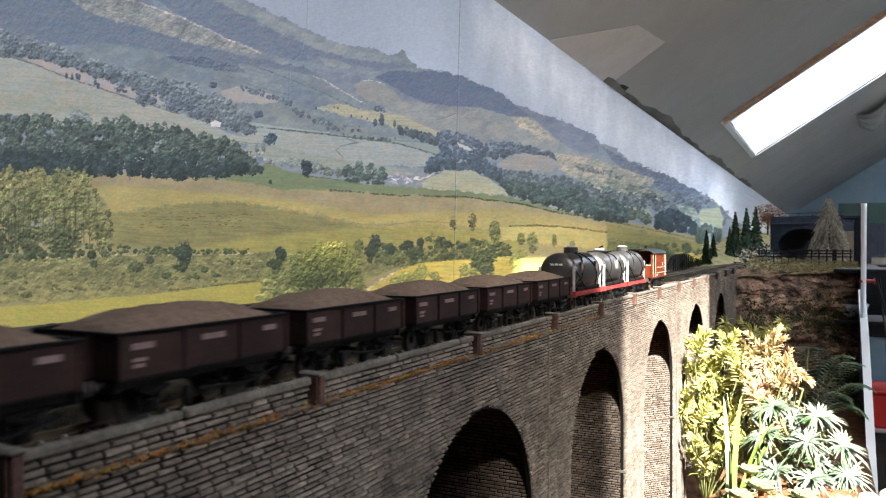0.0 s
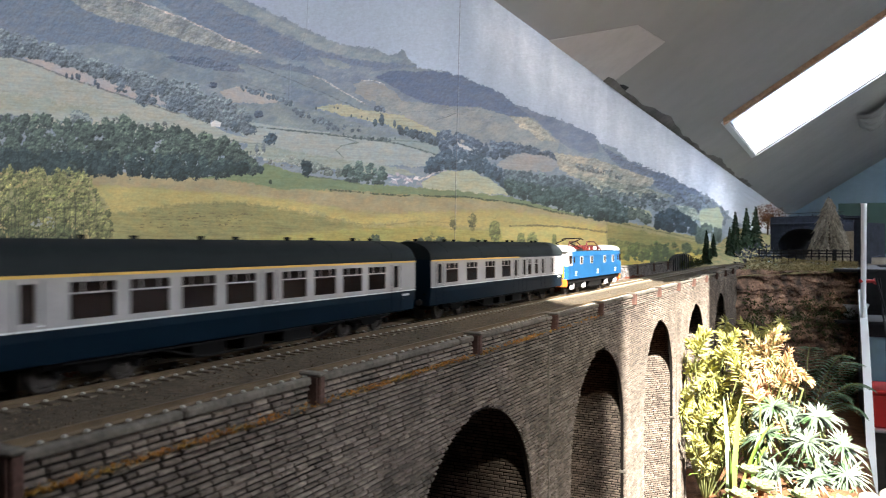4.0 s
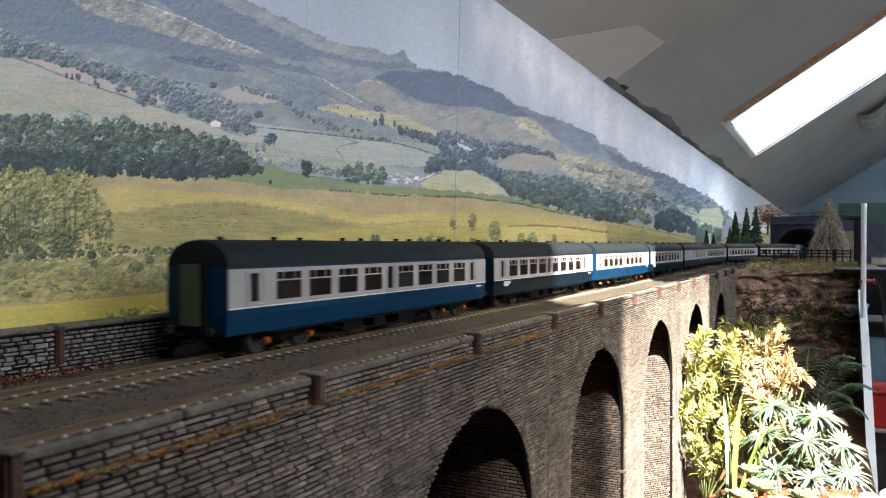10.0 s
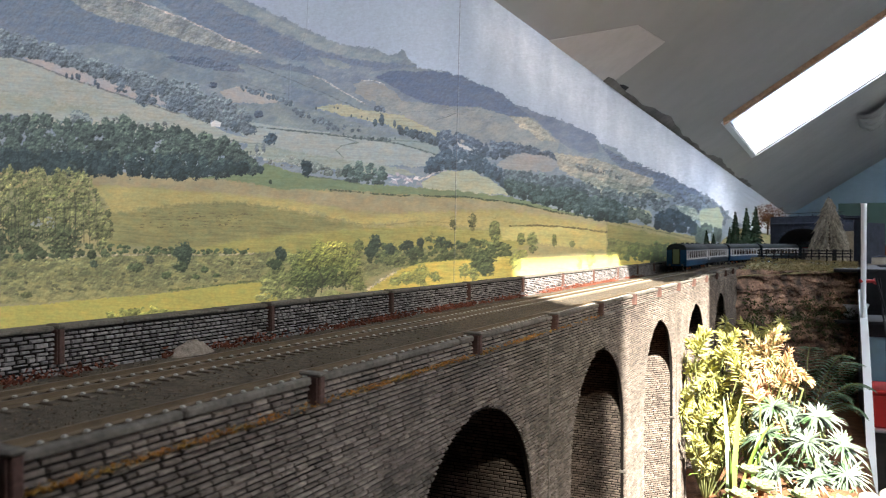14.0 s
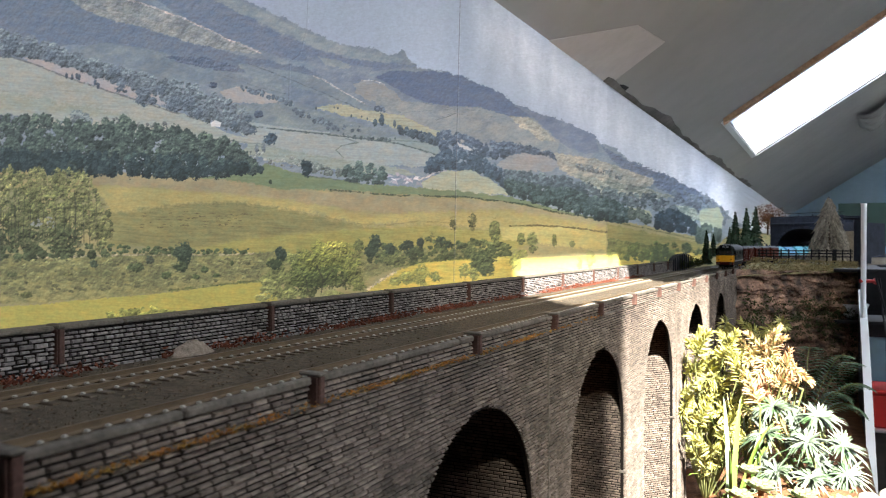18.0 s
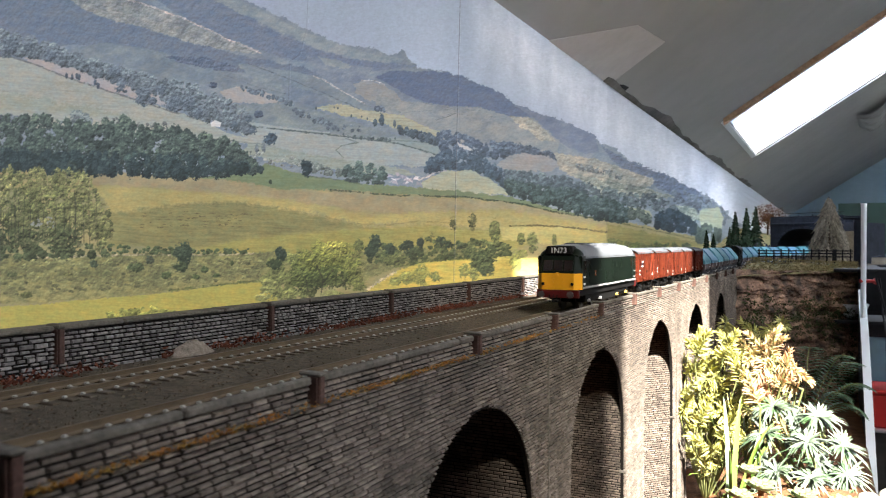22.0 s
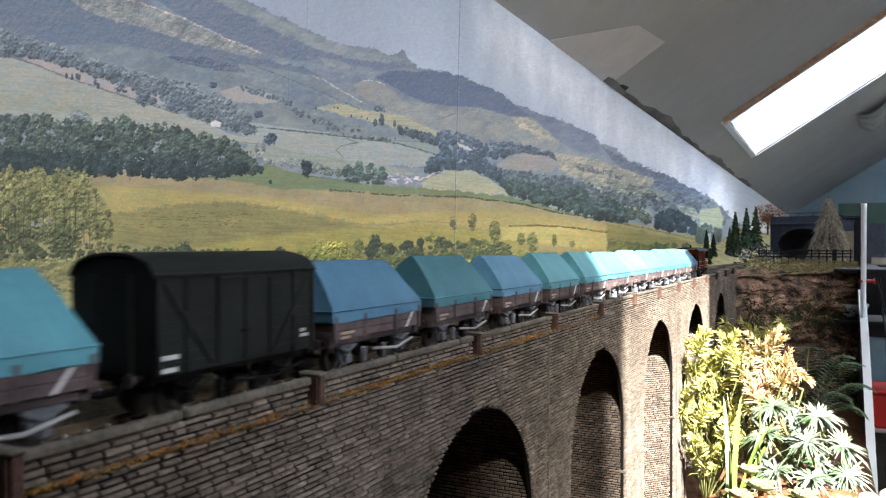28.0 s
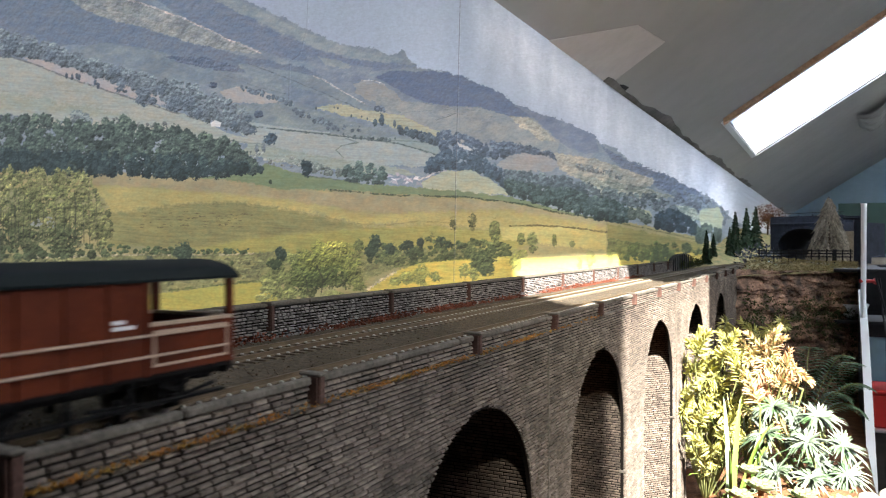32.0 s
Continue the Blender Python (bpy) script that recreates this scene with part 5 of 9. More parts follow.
def print_mesh():
    # one more row carries the sheet up to the eave
    py, pz, ink = np.vstack([PY, PY[-1:]]), np.vstack([PZ, np.full((1, PZ.shape[1]), EAVE)]), np.concatenate([INK, INK[-1:]])
    nr, nc = py.shape
    co = np.empty((nr, nc, 3), np.float32)
    co[..., 0] = WALL_X + 0.0006 * (fbm(py * 3, pz * 5, 40, 2) - 0.5)
    co[..., 1], co[..., 2] = py, pz + EYE
    idx = np.arange(nr * nc).reshape(nr, nc)
    quads = np.stack([idx[:-1, :-1], idx[:-1, 1:], idx[1:, 1:], idx[1:, :-1]], -1).reshape(-1, 4)
    me = bpy.data.meshes.new("backdrop")
    me.vertices.add(nr * nc)
    me.vertices.foreach_set("co", co.ravel())
    me.loops.add(quads.size)
    me.loops.foreach_set("vertex_index", quads.ravel().astype(np.int32))
    me.polygons.add(len(quads))
    me.polygons.foreach_set("loop_start", np.arange(0, quads.size, 4, dtype=np.int32))
    me.update()
    lin = np.clip(ink, 0, 255) / 255.0
    lin = np.where(lin <= 0.04045, lin / 12.92, ((lin + 0.055) / 1.055) ** 2.4)
    grey = lin.mean(-1, keepdims=True)
    lin = grey + (lin - grey) * 0.9
    rgba = np.ones((nr * nc, 4), np.float32)
    rgba[:, :3] = lin.reshape(-1, 3) * np.array((1.29, 1.24, 1.245))
    at = me.color_attributes.new("ink", "FLOAT_COLOR", "POINT")
    at.data.foreach_set("color", rgba.ravel())
    me.materials.append(PRINT)
    me.shade_smooth()
    return me


tagged(new("backdrop", print_mesh()), "printed landscape of green hills, woods and fields, in seamed sheets", "backdrop", kind="structure")
# ---- valley floor, rock face and far scenery ----
GROUND = EYE - 0.285
SOIL = mat("soil", (0.20, 0.09, 0.04), 0.95, spread=0.5, scale=60, fine=0.4, bump=0.8)
ROCK = mat("rock_face", (0.42, 0.25, 0.165), 0.95, spread=0.6, scale=34, fine=0.6, bump=1.0, color2=(0.05, 0.038, 0.03), stain=0.5)
SCRUB = mat("scrub", (0.07, 0.085, 0.03), 0.95, spread=0.5, scale=120, per="island")
DRYGRASS = mat("dry_grass", (0.30, 0.24, 0.11), 0.95, spread=0.4, scale=150, per="island")
BLACK = mat("black_paint", (0.015, 0.015, 0.017), 0.6, spread=0.3, scale=80, spec=0.2)
CONIFER = mat("conifer_needles", (0.035, 0.06, 0.03), 0.95, spread=0.5, scale=200, per="island")
AUTUMN = mat("autumn_foliage", (0.20, 0.085, 0.03), 0.95, spread=0.5, scale=200, per="island")
BARK = mat("bark", (0.10, 0.07, 0.05), 0.9, spread=0.4, scale=200)
BLUESTONE = mat("bridge_stone", (0.02, 0.023, 0.033), 0.9, spread=0.4, scale=60, fine=0.3, bump=0.5, per="object")
CREAM = mat("cream_stone", (0.36, 0.30, 0.22), 0.85, spread=0.3, scale=60, fine=0.2)
ASH = mat("ash_grey_branches", (0.44, 0.385, 0.31), 0.95, spread=0.5, scale=200, per="island")
SLATE = mat("slate_rubble", (0.06, 0.065, 0.08), 0.9, spread=0.5, scale=90, per="island")
BRICKRED = mat("brick_red", (0.30, 0.11, 0.07), 0.85, spread=0.3, scale=90, fine=0.2)
ALU = mat("aluminium", (0.75, 0.76, 0.78), 0.35, spec=0.5, metal=0.7, spread=0.1, scale=40)

solid("ground", Geo().box(-0.30, 0.05, -0.6, 1.64, GROUND - 0.02, GROUND), SOIL, "orange-brown soil of the valley below the arches", "ground", kind="structure")


def hump(x, y, seed=0):
    return noise.fractal(Vector((x * 14, y * 14, seed)), 1.0, 2.0, 5)


# rock face across the end of the valley, uneven in ledges; bent forward to meet the viaduct, to fit the camera's view
def fore(x):
    return 0.27 * max(0.0, (0.051 - x) / 0.19) ** 1.6


def rock_face():
    nx, nz = 150, 190
    g = Geo()
    vs = []
    for j in range(nz + 1):
        for i in range(nx + 1):
            u, v = i / nx, j / nz
            x = -0.137 + u * 0.188
            z = EYE - 0.05 + fore(x) * 0.03 - v * 0.24
            n = noise.fractal(Vector((x * 30, z * 70, 2.0)), 0.8, 2.0, 7)
            ledge = 0.012 * math.sin(z * 210 + 4 * noise.noise(Vector((x * 12, z * 8, 7))))
            y = 1.628 - fore(x) - 0.07 * v ** 1.5 * (1 - 0.6 * (1 - u)) + 0.016 * n + ledge * (0.3 + v * 0.5) + (0.02 if j == 0 else 0)
            vs.append((x, y, z + 0.004 * n * (1 if j else 0.3)))
    fs = [(j * (nx + 1) + i, j * (nx + 1) + i + 1, (j + 1) * (nx + 1) + i + 1, (j + 1) * (nx + 1) + i) for j in range(nz) for i in range(nx)]
    return g.add(vs, fs)


rock = thing("rock_face", "rough brown rock face with scrub and a grassy top edge", "rock face")
part("rock", rock_face(), ROCK, rock, smooth=True)
rr = random.Random(14)
pts = []
for _ in range(1500):
    x, v = rr.uniform(-0.135, 0.05), rr.random()
    band = math.exp(-((v - 0.38) / 0.13) ** 2) + 0.9 * math.exp(-((v - 0.85) / 0.15) ** 2)
    if rr.random() < band:
        pts.append((x, 1.628 - fore(x) - 0.07 * v ** 1.5 - 0.008, EYE - 0.05 + fore(x) * 0.03 - v * 0.24))
tagged(part("scrub", tuft_geo(pts, 0.0065, 12, 15, 1.0), SCRUB, rock, "dark green scrub on the ledges"), kind="stuff")
pts = [(x, 1.625 - fore(x) + q * (0.04 + fore(x)), EYE - 0.052 + fore(x) * 0.03 + 0.017 * min(1, q * 1.3) ** 0.8) for x, q in [(rr.uniform(-0.133, 0.05), rr.random() ** 1.5) for _ in range(900)]]
tagged(part("grass_edge", tuft_geo(pts, 0.004, 10, 16, 0.8), DRYGRASS, rock, "dry straw-coloured grass along the top"), kind="stuff")

# scenery boards beyond the viaduct and under the rest of the line
solid("baseboard", Geo().box(WALL_X + 0.002, 0.05, 1.70, 2.5, EYE - 0.4, DECK), BALLAST, "scenic baseboard beyond the viaduct", "baseboard", kind="structure")


def strip_board(s0, s1, left, right, top):
    g = Geo()
    rings = []
    s = s0
    while s <= s1 + 1e-6:
        m = on_track(s, 0)
        rings.append([m @ Vector((x, 0, top - RAIL + d)) for x, d in ((left, 0), (right, 0), (right, -0.06), (left, -0.06))])
        s += 0.1
    return g.loft(rings)


solid("baseboard", strip_board(2.4, 12.5, -0.16, 0.2, DECK - 0.0005), BALLAST, "curved baseboard carrying the line round the loft", "baseboard", kind="structure")
solid("baseboard", strip_board(-10.0, -0.35, -0.1, 0.1, DECK - 0.0005), BALLAST, "curved baseboard carrying the line round the loft", "baseboard", kind="structure")
# profile board at the open side of the valley
prof = [(1.64, -0.05), (1.56, -0.085), (1.43, -0.147), (1.147, -0.335), (1.0, -0.41), (1.0, -0.6), (1.64, -0.6)]
fb = thing("profile_board", "dark profile board along the valley edge with a pale top edge", "board")
part("board", Geo().prism([(y, EYE + z) for y, z in prof], 0.0505, 0.0585, "x"), BLACK, fb)
for (ya, za), (yb, zb) in zip(prof[1:4], prof[2:5]):
    part("edge_trim", Geo().prism([(ya, EYE + za), (yb, EYE + zb), (yb, EYE + zb + 0.004), (ya, EYE + za + 0.004)], 0.049, 0.0605, "x"), WHITEP, fb, "white edge trim")

# unseen board added beside the camera to keep light off the near wall
shade_board = thing("profile_board", "unseen dark board added beside the camera to shade the near wall", "board")
part("board", Geo().prism([(-0.7, EYE - 0.6), (0.12, EYE - 0.6), (0.12, EYE + 0.13), (0.08, EYE + 0.18), (-0.7, EYE + 0.19)], 0.05, 0.058, "x"), BLACK, shade_board)
part("edge_trim", Geo().prism([(0.08, EYE + 0.18), (-0.7, EYE + 0.19), (-0.7, EYE + 0.194), (0.08, EYE + 0.184)], 0.0485, 0.0595, "x"), ALU, shade_board, "pale metal edge trim")

bank_pts = []
for j in range(13):
    for i in range(41):
        x, v = -0.1365 + 0.1875 * i / 40, j / 12
        zz = EYE - 0.0535 + 0.0195 * min(1, v * 1.5) ** 0.8 * (0.85 + 0.15 * math.sin(i * 0.4)) - 0.006 * max(0, v - 0.75) * 4
        bank_pts.append((x, 1.618 - fore(x) + (0.075 + fore(x)) * v, zz + 0.0022 * hump(x * 2, v, 3)))
part("grass_bank", Geo().add(bank_pts, [(j * 41 + i, j * 41 + i + 1, (j + 1) * 41 + i + 1, (j + 1) * 41 + i) for j in range(12) for i in range(40)]), DRYGRASS2, rock, "dry grassy bank up to the fence", smooth=True)

# post and rail fence on top of the rock face
fence = thing("fence", "black post and rail fence along the cliff top", "fence")
for i in range(13):
    x = -0.124 + i * 0.0136
    g = Geo().box(x - 0.0013, x + 0.0013, 1.6585, 1.6605, EYE - 0.040, EYE - 0.0085 - 0.0008 * (i % 3), 0.0003)
    part("post", g, BLACK, fence)
for z in (-0.0125, -0.0178, -0.0240):
    part("fence_rail", Geo().box(-0.127, 0.043, 1.6572, 1.6584, EYE + z - 0.0011, EYE + z + 0.0011), BLACK, fence)

# lineside refuge with a curved top on the far parapet
hut = thing("refuge", "black arched trackside refuge with upright slats", "refuge")
yy = 1.70
arcp = [(yy - 0.12, DECK)] + [(yy + 0.12 * -math.cos(math.pi * i / 12), EYE - 0.036 + 0.016 * math.sin(math.pi * i / 12)) for i in range(13)] + [(yy + 0.12, DECK)]
part("back_panel", Geo().prism(arcp, FAR - 0.004, FAR - 0.001, "x"), BLACK, hut)
g = Geo()
g.tube([(FAR + 0.006, y, z) for y, z in arcp], 0.0013, 6)
part("arched_frame", g, BLACK, hut)
for i in range(1, 9):
    y = yy - 0.12 + 0.0267 * i
    zt = EYE - 0.036 + 0.016 * math.sqrt(max(0.0, 1 - ((y - yy) / 0.12) ** 2))
    part("slat", Geo().box(FAR + 0.005, FAR + 0.0065, y - 0.0012, y + 0.0012, DECK, zt), BLACK, hut)


# conifers by the line
def conifer(seed):
    r = random.Random(seed)
    g = Geo()
    h = 1.0
    layers = 17
    for k in range(layers):
        f = k / layers
        rad = 0.19 * (1 - f) ** 0.9 + 0.012
        z = 0.1 + f * 0.9
        for j in range(16):
            a = 6.283 * j / 16 + r.uniform(-0.25, 0.25)
            rl = rad * r.uniform(0.65, 1.15)
            d, e = Vector((math.cos(a), math.sin(a), 0)), Vector((-math.sin(a), math.cos(a), 0))
            c = Vector((0, 0, z + r.uniform(-0.02, 0.02)))
            tip = c + d * rl - Vector((0, 0, rl * r.uniform(0.35, 0.6)))
            w = rl * 0.33
            mid = c + d * rl * 0.55 - Vector((0, 0, rl * 0.12))
            g.add([c, mid + e * w, tip, mid - e * w, mid + Vector((0, 0, -0.03))], [(0, 1, 4), (1, 2, 4), (2, 3, 4), (3, 0, 4), (0, 1, 2, 3)])
    trunk = Geo().cyl((0, 0, 0), (0, 0, 0.95), 0.02, 7, 0.004)
    return g.mesh("crown", CONIFER), trunk.mesh("trunk", BARK)


CONIFERS = [conifer(30 + i) for i in range(3)]


def plant_conifer(x, y, z, h, k, label):
    t = thing("conifer", label, "tree", "conifers by the bridge")
    crown, trunk = CONIFERS[k % 3]
    for nm, me in (("crown", crown), ("trunk", trunk)):
        ob = part(nm, me, None, t)
        ob.scale = (h, h, h)
    t.location = (x, y, z)
    t.rotation_euler = (0, 0, k * 1.3)


# ground rising between wall and line
def mound():
    g = Geo()
    n, m = 34, 46
    vs = []
    for j in range(m + 1):
        for i in range(n + 1):
            u, v = i / n, j / m
            y = 1.75 + 1.25 * v
            right = min(on_track(y, FAR_T).translation.x - 0.022, 0.3)
            x = WALL_X + 0.003 + u * (right - WALL_X - 0.003)
            rise = max(0.0, v - 0.25) / 0.75
            z = DECK + 0.004 + 0.115 * rise ** 0.9 * (1 - u) ** 0.7 + 0.008 * hump(x, y, 5) * min(1, rise * 3 + 0.2)
            vs.append((x, y, z))
    fs = [(j * (n + 1) + i, j * (n + 1) + i + 1, (j + 1) * (n + 1) + i + 1, (j + 1) * (n + 1) + i) for j in range(m) for i in range(n)]
    return g.add(vs, fs)


solid("bank", mound(), DRYGRASS2, "straw-coloured grassy bank rising beside the line", "bank", kind="structure", smooth=True)
for k, (x, y, z, h) in enumerate(((-0.283, 2.08, 0.0, 0.098), (-0.284, 2.22, 0.005, 0.085), (-0.25, 2.3, 0.012, 0.1), (-0.25, 2.45, 0.022, 0.14), (-0.225, 2.52, 0.03, 0.145), (-0.205, 2.6, 0.035, 0.15), (-0.27, 2.6, 0.04, 0.09), (-0.235, 2.36, 0.012, 0.075))):
    plant_conifer(x, y, DECK + z, h, k, "dark green model conifer on the bank" if h > 0.09 else "small dark green model conifer on the bank")
# grey slate rubble beside the portal
r1 = random.Random(41)
g = Geo()
for _ in range(420):
    s = r1.random()
    y = 2.15 + 0.4 * s
    tx = on_track(y, FAR_T).translation.x
    x = tx - 0.024 - r1.random() ** 1.5 * 0.05
    q = 0.0025 + 0.004 * r1.random()
    zz = DECK + 0.004 + (tx - 0.02 - x) * 0.9 * s + 0.02 * s * r1.random()
    p = [Vector((x, y, zz)) + Vector((r1.uniform(-q, q), r1.uniform(-q, q), r1.uniform(-q, q) * 0.8)) for _ in range(6)]
    g.add(p, [(0, 1, 2), (0, 2, 3), (0, 3, 1), (1, 3, 4), (1, 4, 2), (2, 4, 5), (2, 5, 3), (3, 5, 4)])
solid("slate_rubble", g, SLATE, "loose blue-grey slate rubble below the bridge", "rubble", kind="stuff")


def leafy(name, label, cat, x, y, z, rx, rz, material, n, size, seed, trunk=0.0):
    r = random.Random(seed)
    t = thing(name, label, cat)
    pts = []
    for _ in range(n):
        a, b, q = r.uniform(0, 6.283), r.uniform(-1, 1), r.random() ** 0.4
        c = math.sqrt(1 - b * b)
        pts.append((rx * q * c * math.cos(a) * r.uniform(0.7, 1.2), rx * q * c * math.sin(a), trunk + rz + rz * q * b))
    part("crown", tuft_geo(pts, size, 7, seed + 1, 1.0), material, t)
    g = Geo().cyl((0, 0, 0), (0, 0, trunk + rz), rx * 0.07, 7, rx * 0.03)
    for i in range(5):
        a = i * 1.26
        g.cyl((0, 0, trunk + rz * 0.4), (rx * 0.6 * math.cos(a), rx * 0.6 * math.sin(a), trunk + rz * 1.2), rx * 0.03, 5, rx * 0.012)
    part("trunk", g, BARK, t)
    t.location = (x, y, z)
    return t


leafy("autumn_tree", "rust-brown autumn tree above the bridge abutment", "tree", -0.19, 2.92, DECK + 0.09, 0.05, 0.045, AUTUMN, 260, 0.009, 51, 0.02)
for k, (x, y) in enumerate(((-0.285, 1.80), (-0.283, 1.87), (-0.284, 1.95), (-0.286, 1.70))):
    leafy("bush", "low green bush against the printed scenery", "bush", x, y, DECK, 0.014, 0.010 + 0.003 * (k % 2), SCRUB, 60, 0.006, 60 + k)


# road bridge over the line, seen at an angle
def bridge():
    t = thing("road_bridge", "dark blue-grey stone road bridge with one wide arch", "bridge")
    m = on_track(2.55, 0) @ Matrix.Rotation(radians(-8), 4, "Z")
    t.matrix_world = m
    hw, crown, top = 0.078, 0.100, 0.134
    arc = [(hw * math.cos(math.pi * i / 20), 0.045 + (crown - 0.045) * math.sin(math.pi * i / 20)) for i in range(21)]
    for sx in (1,):
        poly = [(hw, -0.006), (0.125, -0.006), (0.125, top - 0.018), (-0.105, top - 0.018), (-0.105, -0.006), (-hw, -0.006)] + arc[::-1]
        part("span", Geo().prism(poly, 0.0, 0.24), BLUESTONE, t)
    for y in (0.0, 0.102):
        part("parapet", Geo().box(-0.105, 0.125, y - 0.001, y + 0.009, top - 0.018, top, 0.001), BLUESTONE, t)
        part("string_course", Geo().box(-0.105, 0.125, y - 0.004, y, top - 0.022, top - 0.017, 0.001), BLUESTONE, t)
        part("coping", Geo().box(-0.105, 0.125, y - 0.003, y + 0.011, top, top + 0.003, 0.0008), BLUESTONE, t)
    n = 23
    for i in range(n):
        a0, a1 = math.pi * (i + 0.08) / n, math.pi * (i + 0.92) / n
        q = []
        for y in (-0.003, 0.002):
            for k, aa in ((1.0, a0), (1.11, a0), (1.11, a1), (1.0, a1)):
                q.append((hw * k * math.cos(aa), y, 0.045 + (crown - 0.045) * k * math.sin(aa)))
        part("voussoir", Geo().add(q, [(0, 1, 2, 3), (4, 7, 6, 5), (0, 4, 5, 1), (1, 5, 6, 2), (2, 6, 7, 3), (3, 7, 4, 0)]), BLUESTONE, t)
    for k in range(6):
        x = -0.10 + k * 0.043
        part("railing_post", Geo().cyl((x, 0.004, top + 0.003), (x, 0.004, top + 0.012), 0.0008, 5), BLACK, t)
    part("railing", Geo().cyl((-0.102, 0.004, top + 0.012), (0.122, 0.004, top + 0.012), 0.0008, 5), BLACK, t)
    return t


bridge()
# ash-grey bare spruce and a stone gate pier behind the fence
def bare_spruce():
    r = random.Random(90)
    t = thing("bare_spruce", "ash-grey bare spruce with drooping twigs behind the fence", "tree")
    g = Geo().cyl((0, 0, 0), (0, 0, 0.118), 0.004, 7, 0.001)
    part("trunk", g, BARK, t)
    g = Geo()
    for k in range(420):
        f = r.random() ** 0.8
        z = 0.01 + 0.104 * f
        rad = 0.042 * (1 - f) ** 0.75 + 0.003
        a = r.uniform(0, 6.283)
        p0 = Vector((0, 0, z))
        p1 = Vector((rad * math.cos(a) * 0.6, rad * math.sin(a) * 0.6, z + 0.002))
        p2 = Vector((rad * math.cos(a), rad * math.sin(a), z - rad * 0.55))
        g.cyl(p0, p1, 0.0009, 4, 0.0008)
        g.cyl(p1, p2, 0.0012, 4, 0.0004)
        for _ in range(3):
            q = p1.lerp(p2, r.random())
            g.cyl(q, q + Vector((r.uniform(-0.006, 0.006), r.uniform(-0.006, 0.006), -r.uniform(0.003, 0.012))), 0.0008, 3, 0.0003)
    part("twig_mass", g, ASH, t)
    return t


bs = bare_spruce()
bs.location = (0.002, 1.82, EYE - 0.055)
bs.scale = (1.28, 1.28, 1.33)
solid("earth_mound", Geo().loft([[(0.002 + q * math.cos(a) * 1.1, 1.84 + q * math.sin(a), EYE - 0.056 + h + 0.003 * math.sin(a * 3)) for a in [6.283 * j / 16 for j in range(16)]] for q, h in ((0.055, 0.0), (0.045, 0.014), (0.03, 0.03), (0.014, 0.042))]), CREAM, "pale cream earth mound under the spruce", "mound", smooth=True)
pier = thing("gate_pier", "dark stone pier with a pale front behind the fence", "pier")
part("shaft", Geo().box(0.052, 0.075, 1.93, 1.955, DECK, EYE + 0.056, 0.001), BLUESTONE, pier)
part("front_facing", Geo().box(0.036, 0.0515, 1.925, 1.95, DECK, EYE + 0.03, 0.001), CREAM, pier, "pale cream stone facing")
part("cap", Geo().box(0.03, 0.08, 1.925, 1.96, EYE + 0.056, EYE + 0.061, 0.001), BLUESTONE, pier)
solid("baseboard", Geo().box(0.0502, 0.12, 1.88, 2.5, EYE - 0.2, DECK - 0.001), BLACK, "black painted baseboard edge beside the curve", "baseboard", kind="structure")

# low brick sheds on the board round the curve
for k, (x, y, w, h, mt, lab) in enumerate(((0.14, 2.55, 0.05, 0.026, CREAM, "pale low shed beyond the pier"), (0.20, 2.60, 0.06, 0.02, BRICKRED, "low brick-red shed on the far board"), (0.235, 2.75, 0.08, 0.03, BRICKRED, "brick-red loading bank on the far board"))):
    sh = thing("shed", lab, "shed")
    part("wall", Geo().box(-w / 2, w / 2, -0.02, 0.02, 0, h * 0.75, 0.0008), mt, sh)
    part("roof", Geo().prism([(-w / 2 - 0.003, h * 0.75), (w / 2 + 0.003, h * 0.75), (0, h)], -0.023, 0.023), SLATE, sh)
    sh.location = (x, y, DECK)
solid("baseboard", Geo().box(0.12, 0.45, 2.45, 3.0, DECK - 0.07, DECK - 0.001), BLACK, "black painted baseboard edge beside the curve", "baseboard", kind="structure")
solid("backdrop", Geo().box(0.05, 2.2, 4.6, 4.604, EYE - 0.05, EYE + 0.22), GREENCARD, "plain dark green card behind the far curve", "backdrop", kind="structure")
# ---- plastic plants in the valley ----
def soil_bank():
    """Low heap of soil in which the plants stand."""
    n, m = 60, 80
    vs = []
    for j in range(m + 1):
        for i in range(n + 1):
            x, y = -0.134 + 0.184 * i / n, 0.50 + 0.55 * j / m
            e = ((x + 0.012) / 0.11) ** 2 + ((y - 0.755) / 0.2) ** 2
            vs.append((x, y, GROUND - 0.003 + 0.057 * math.exp(-e ** 1.5) + 0.006 * hump(x * 3, y * 3, 9) * math.exp(-e * 0.3)))
    return Geo().add(vs, [(j * (n + 1) + i, j * (n + 1) + i + 1, (j + 1) * (n + 1) + i + 1, (j + 1) * (n + 1) + i) for j in range(m) for i in range(n)])


solid("soil_bank", soil_bank(), SOIL, "low bank of orange-brown soil under the plastic plants", "soil", kind="structure", smooth=True)
LIME = mat("lime_leaf", (0.55, 0.53, 0.15), 0.35, spread=0.45, scale=60, per="island", spec=0.4)
ORANGE = mat("orange_leaf", (0.55, 0.28, 0.17), 0.45, spread=0.4, scale=45, per="island", color2=(0.36, 0.34, 0.13), spec=0.4)
PALE = mat("pale_leaf", (0.21, 0.24, 0.19), 0.4, spread=0.3, scale=60, per="island", color2=(0.05, 0.10, 0.035), spec=0.4)
FERN = mat("fern_leaf", (0.11, 0.19, 0.10), 0.5, spread=0.4, scale=60, per="island", spec=0.4)
LILY = mat("lily_leaf", (0.18, 0.30, 0.05), 0.45, spread=0.4, scale=40, spec=0.4)
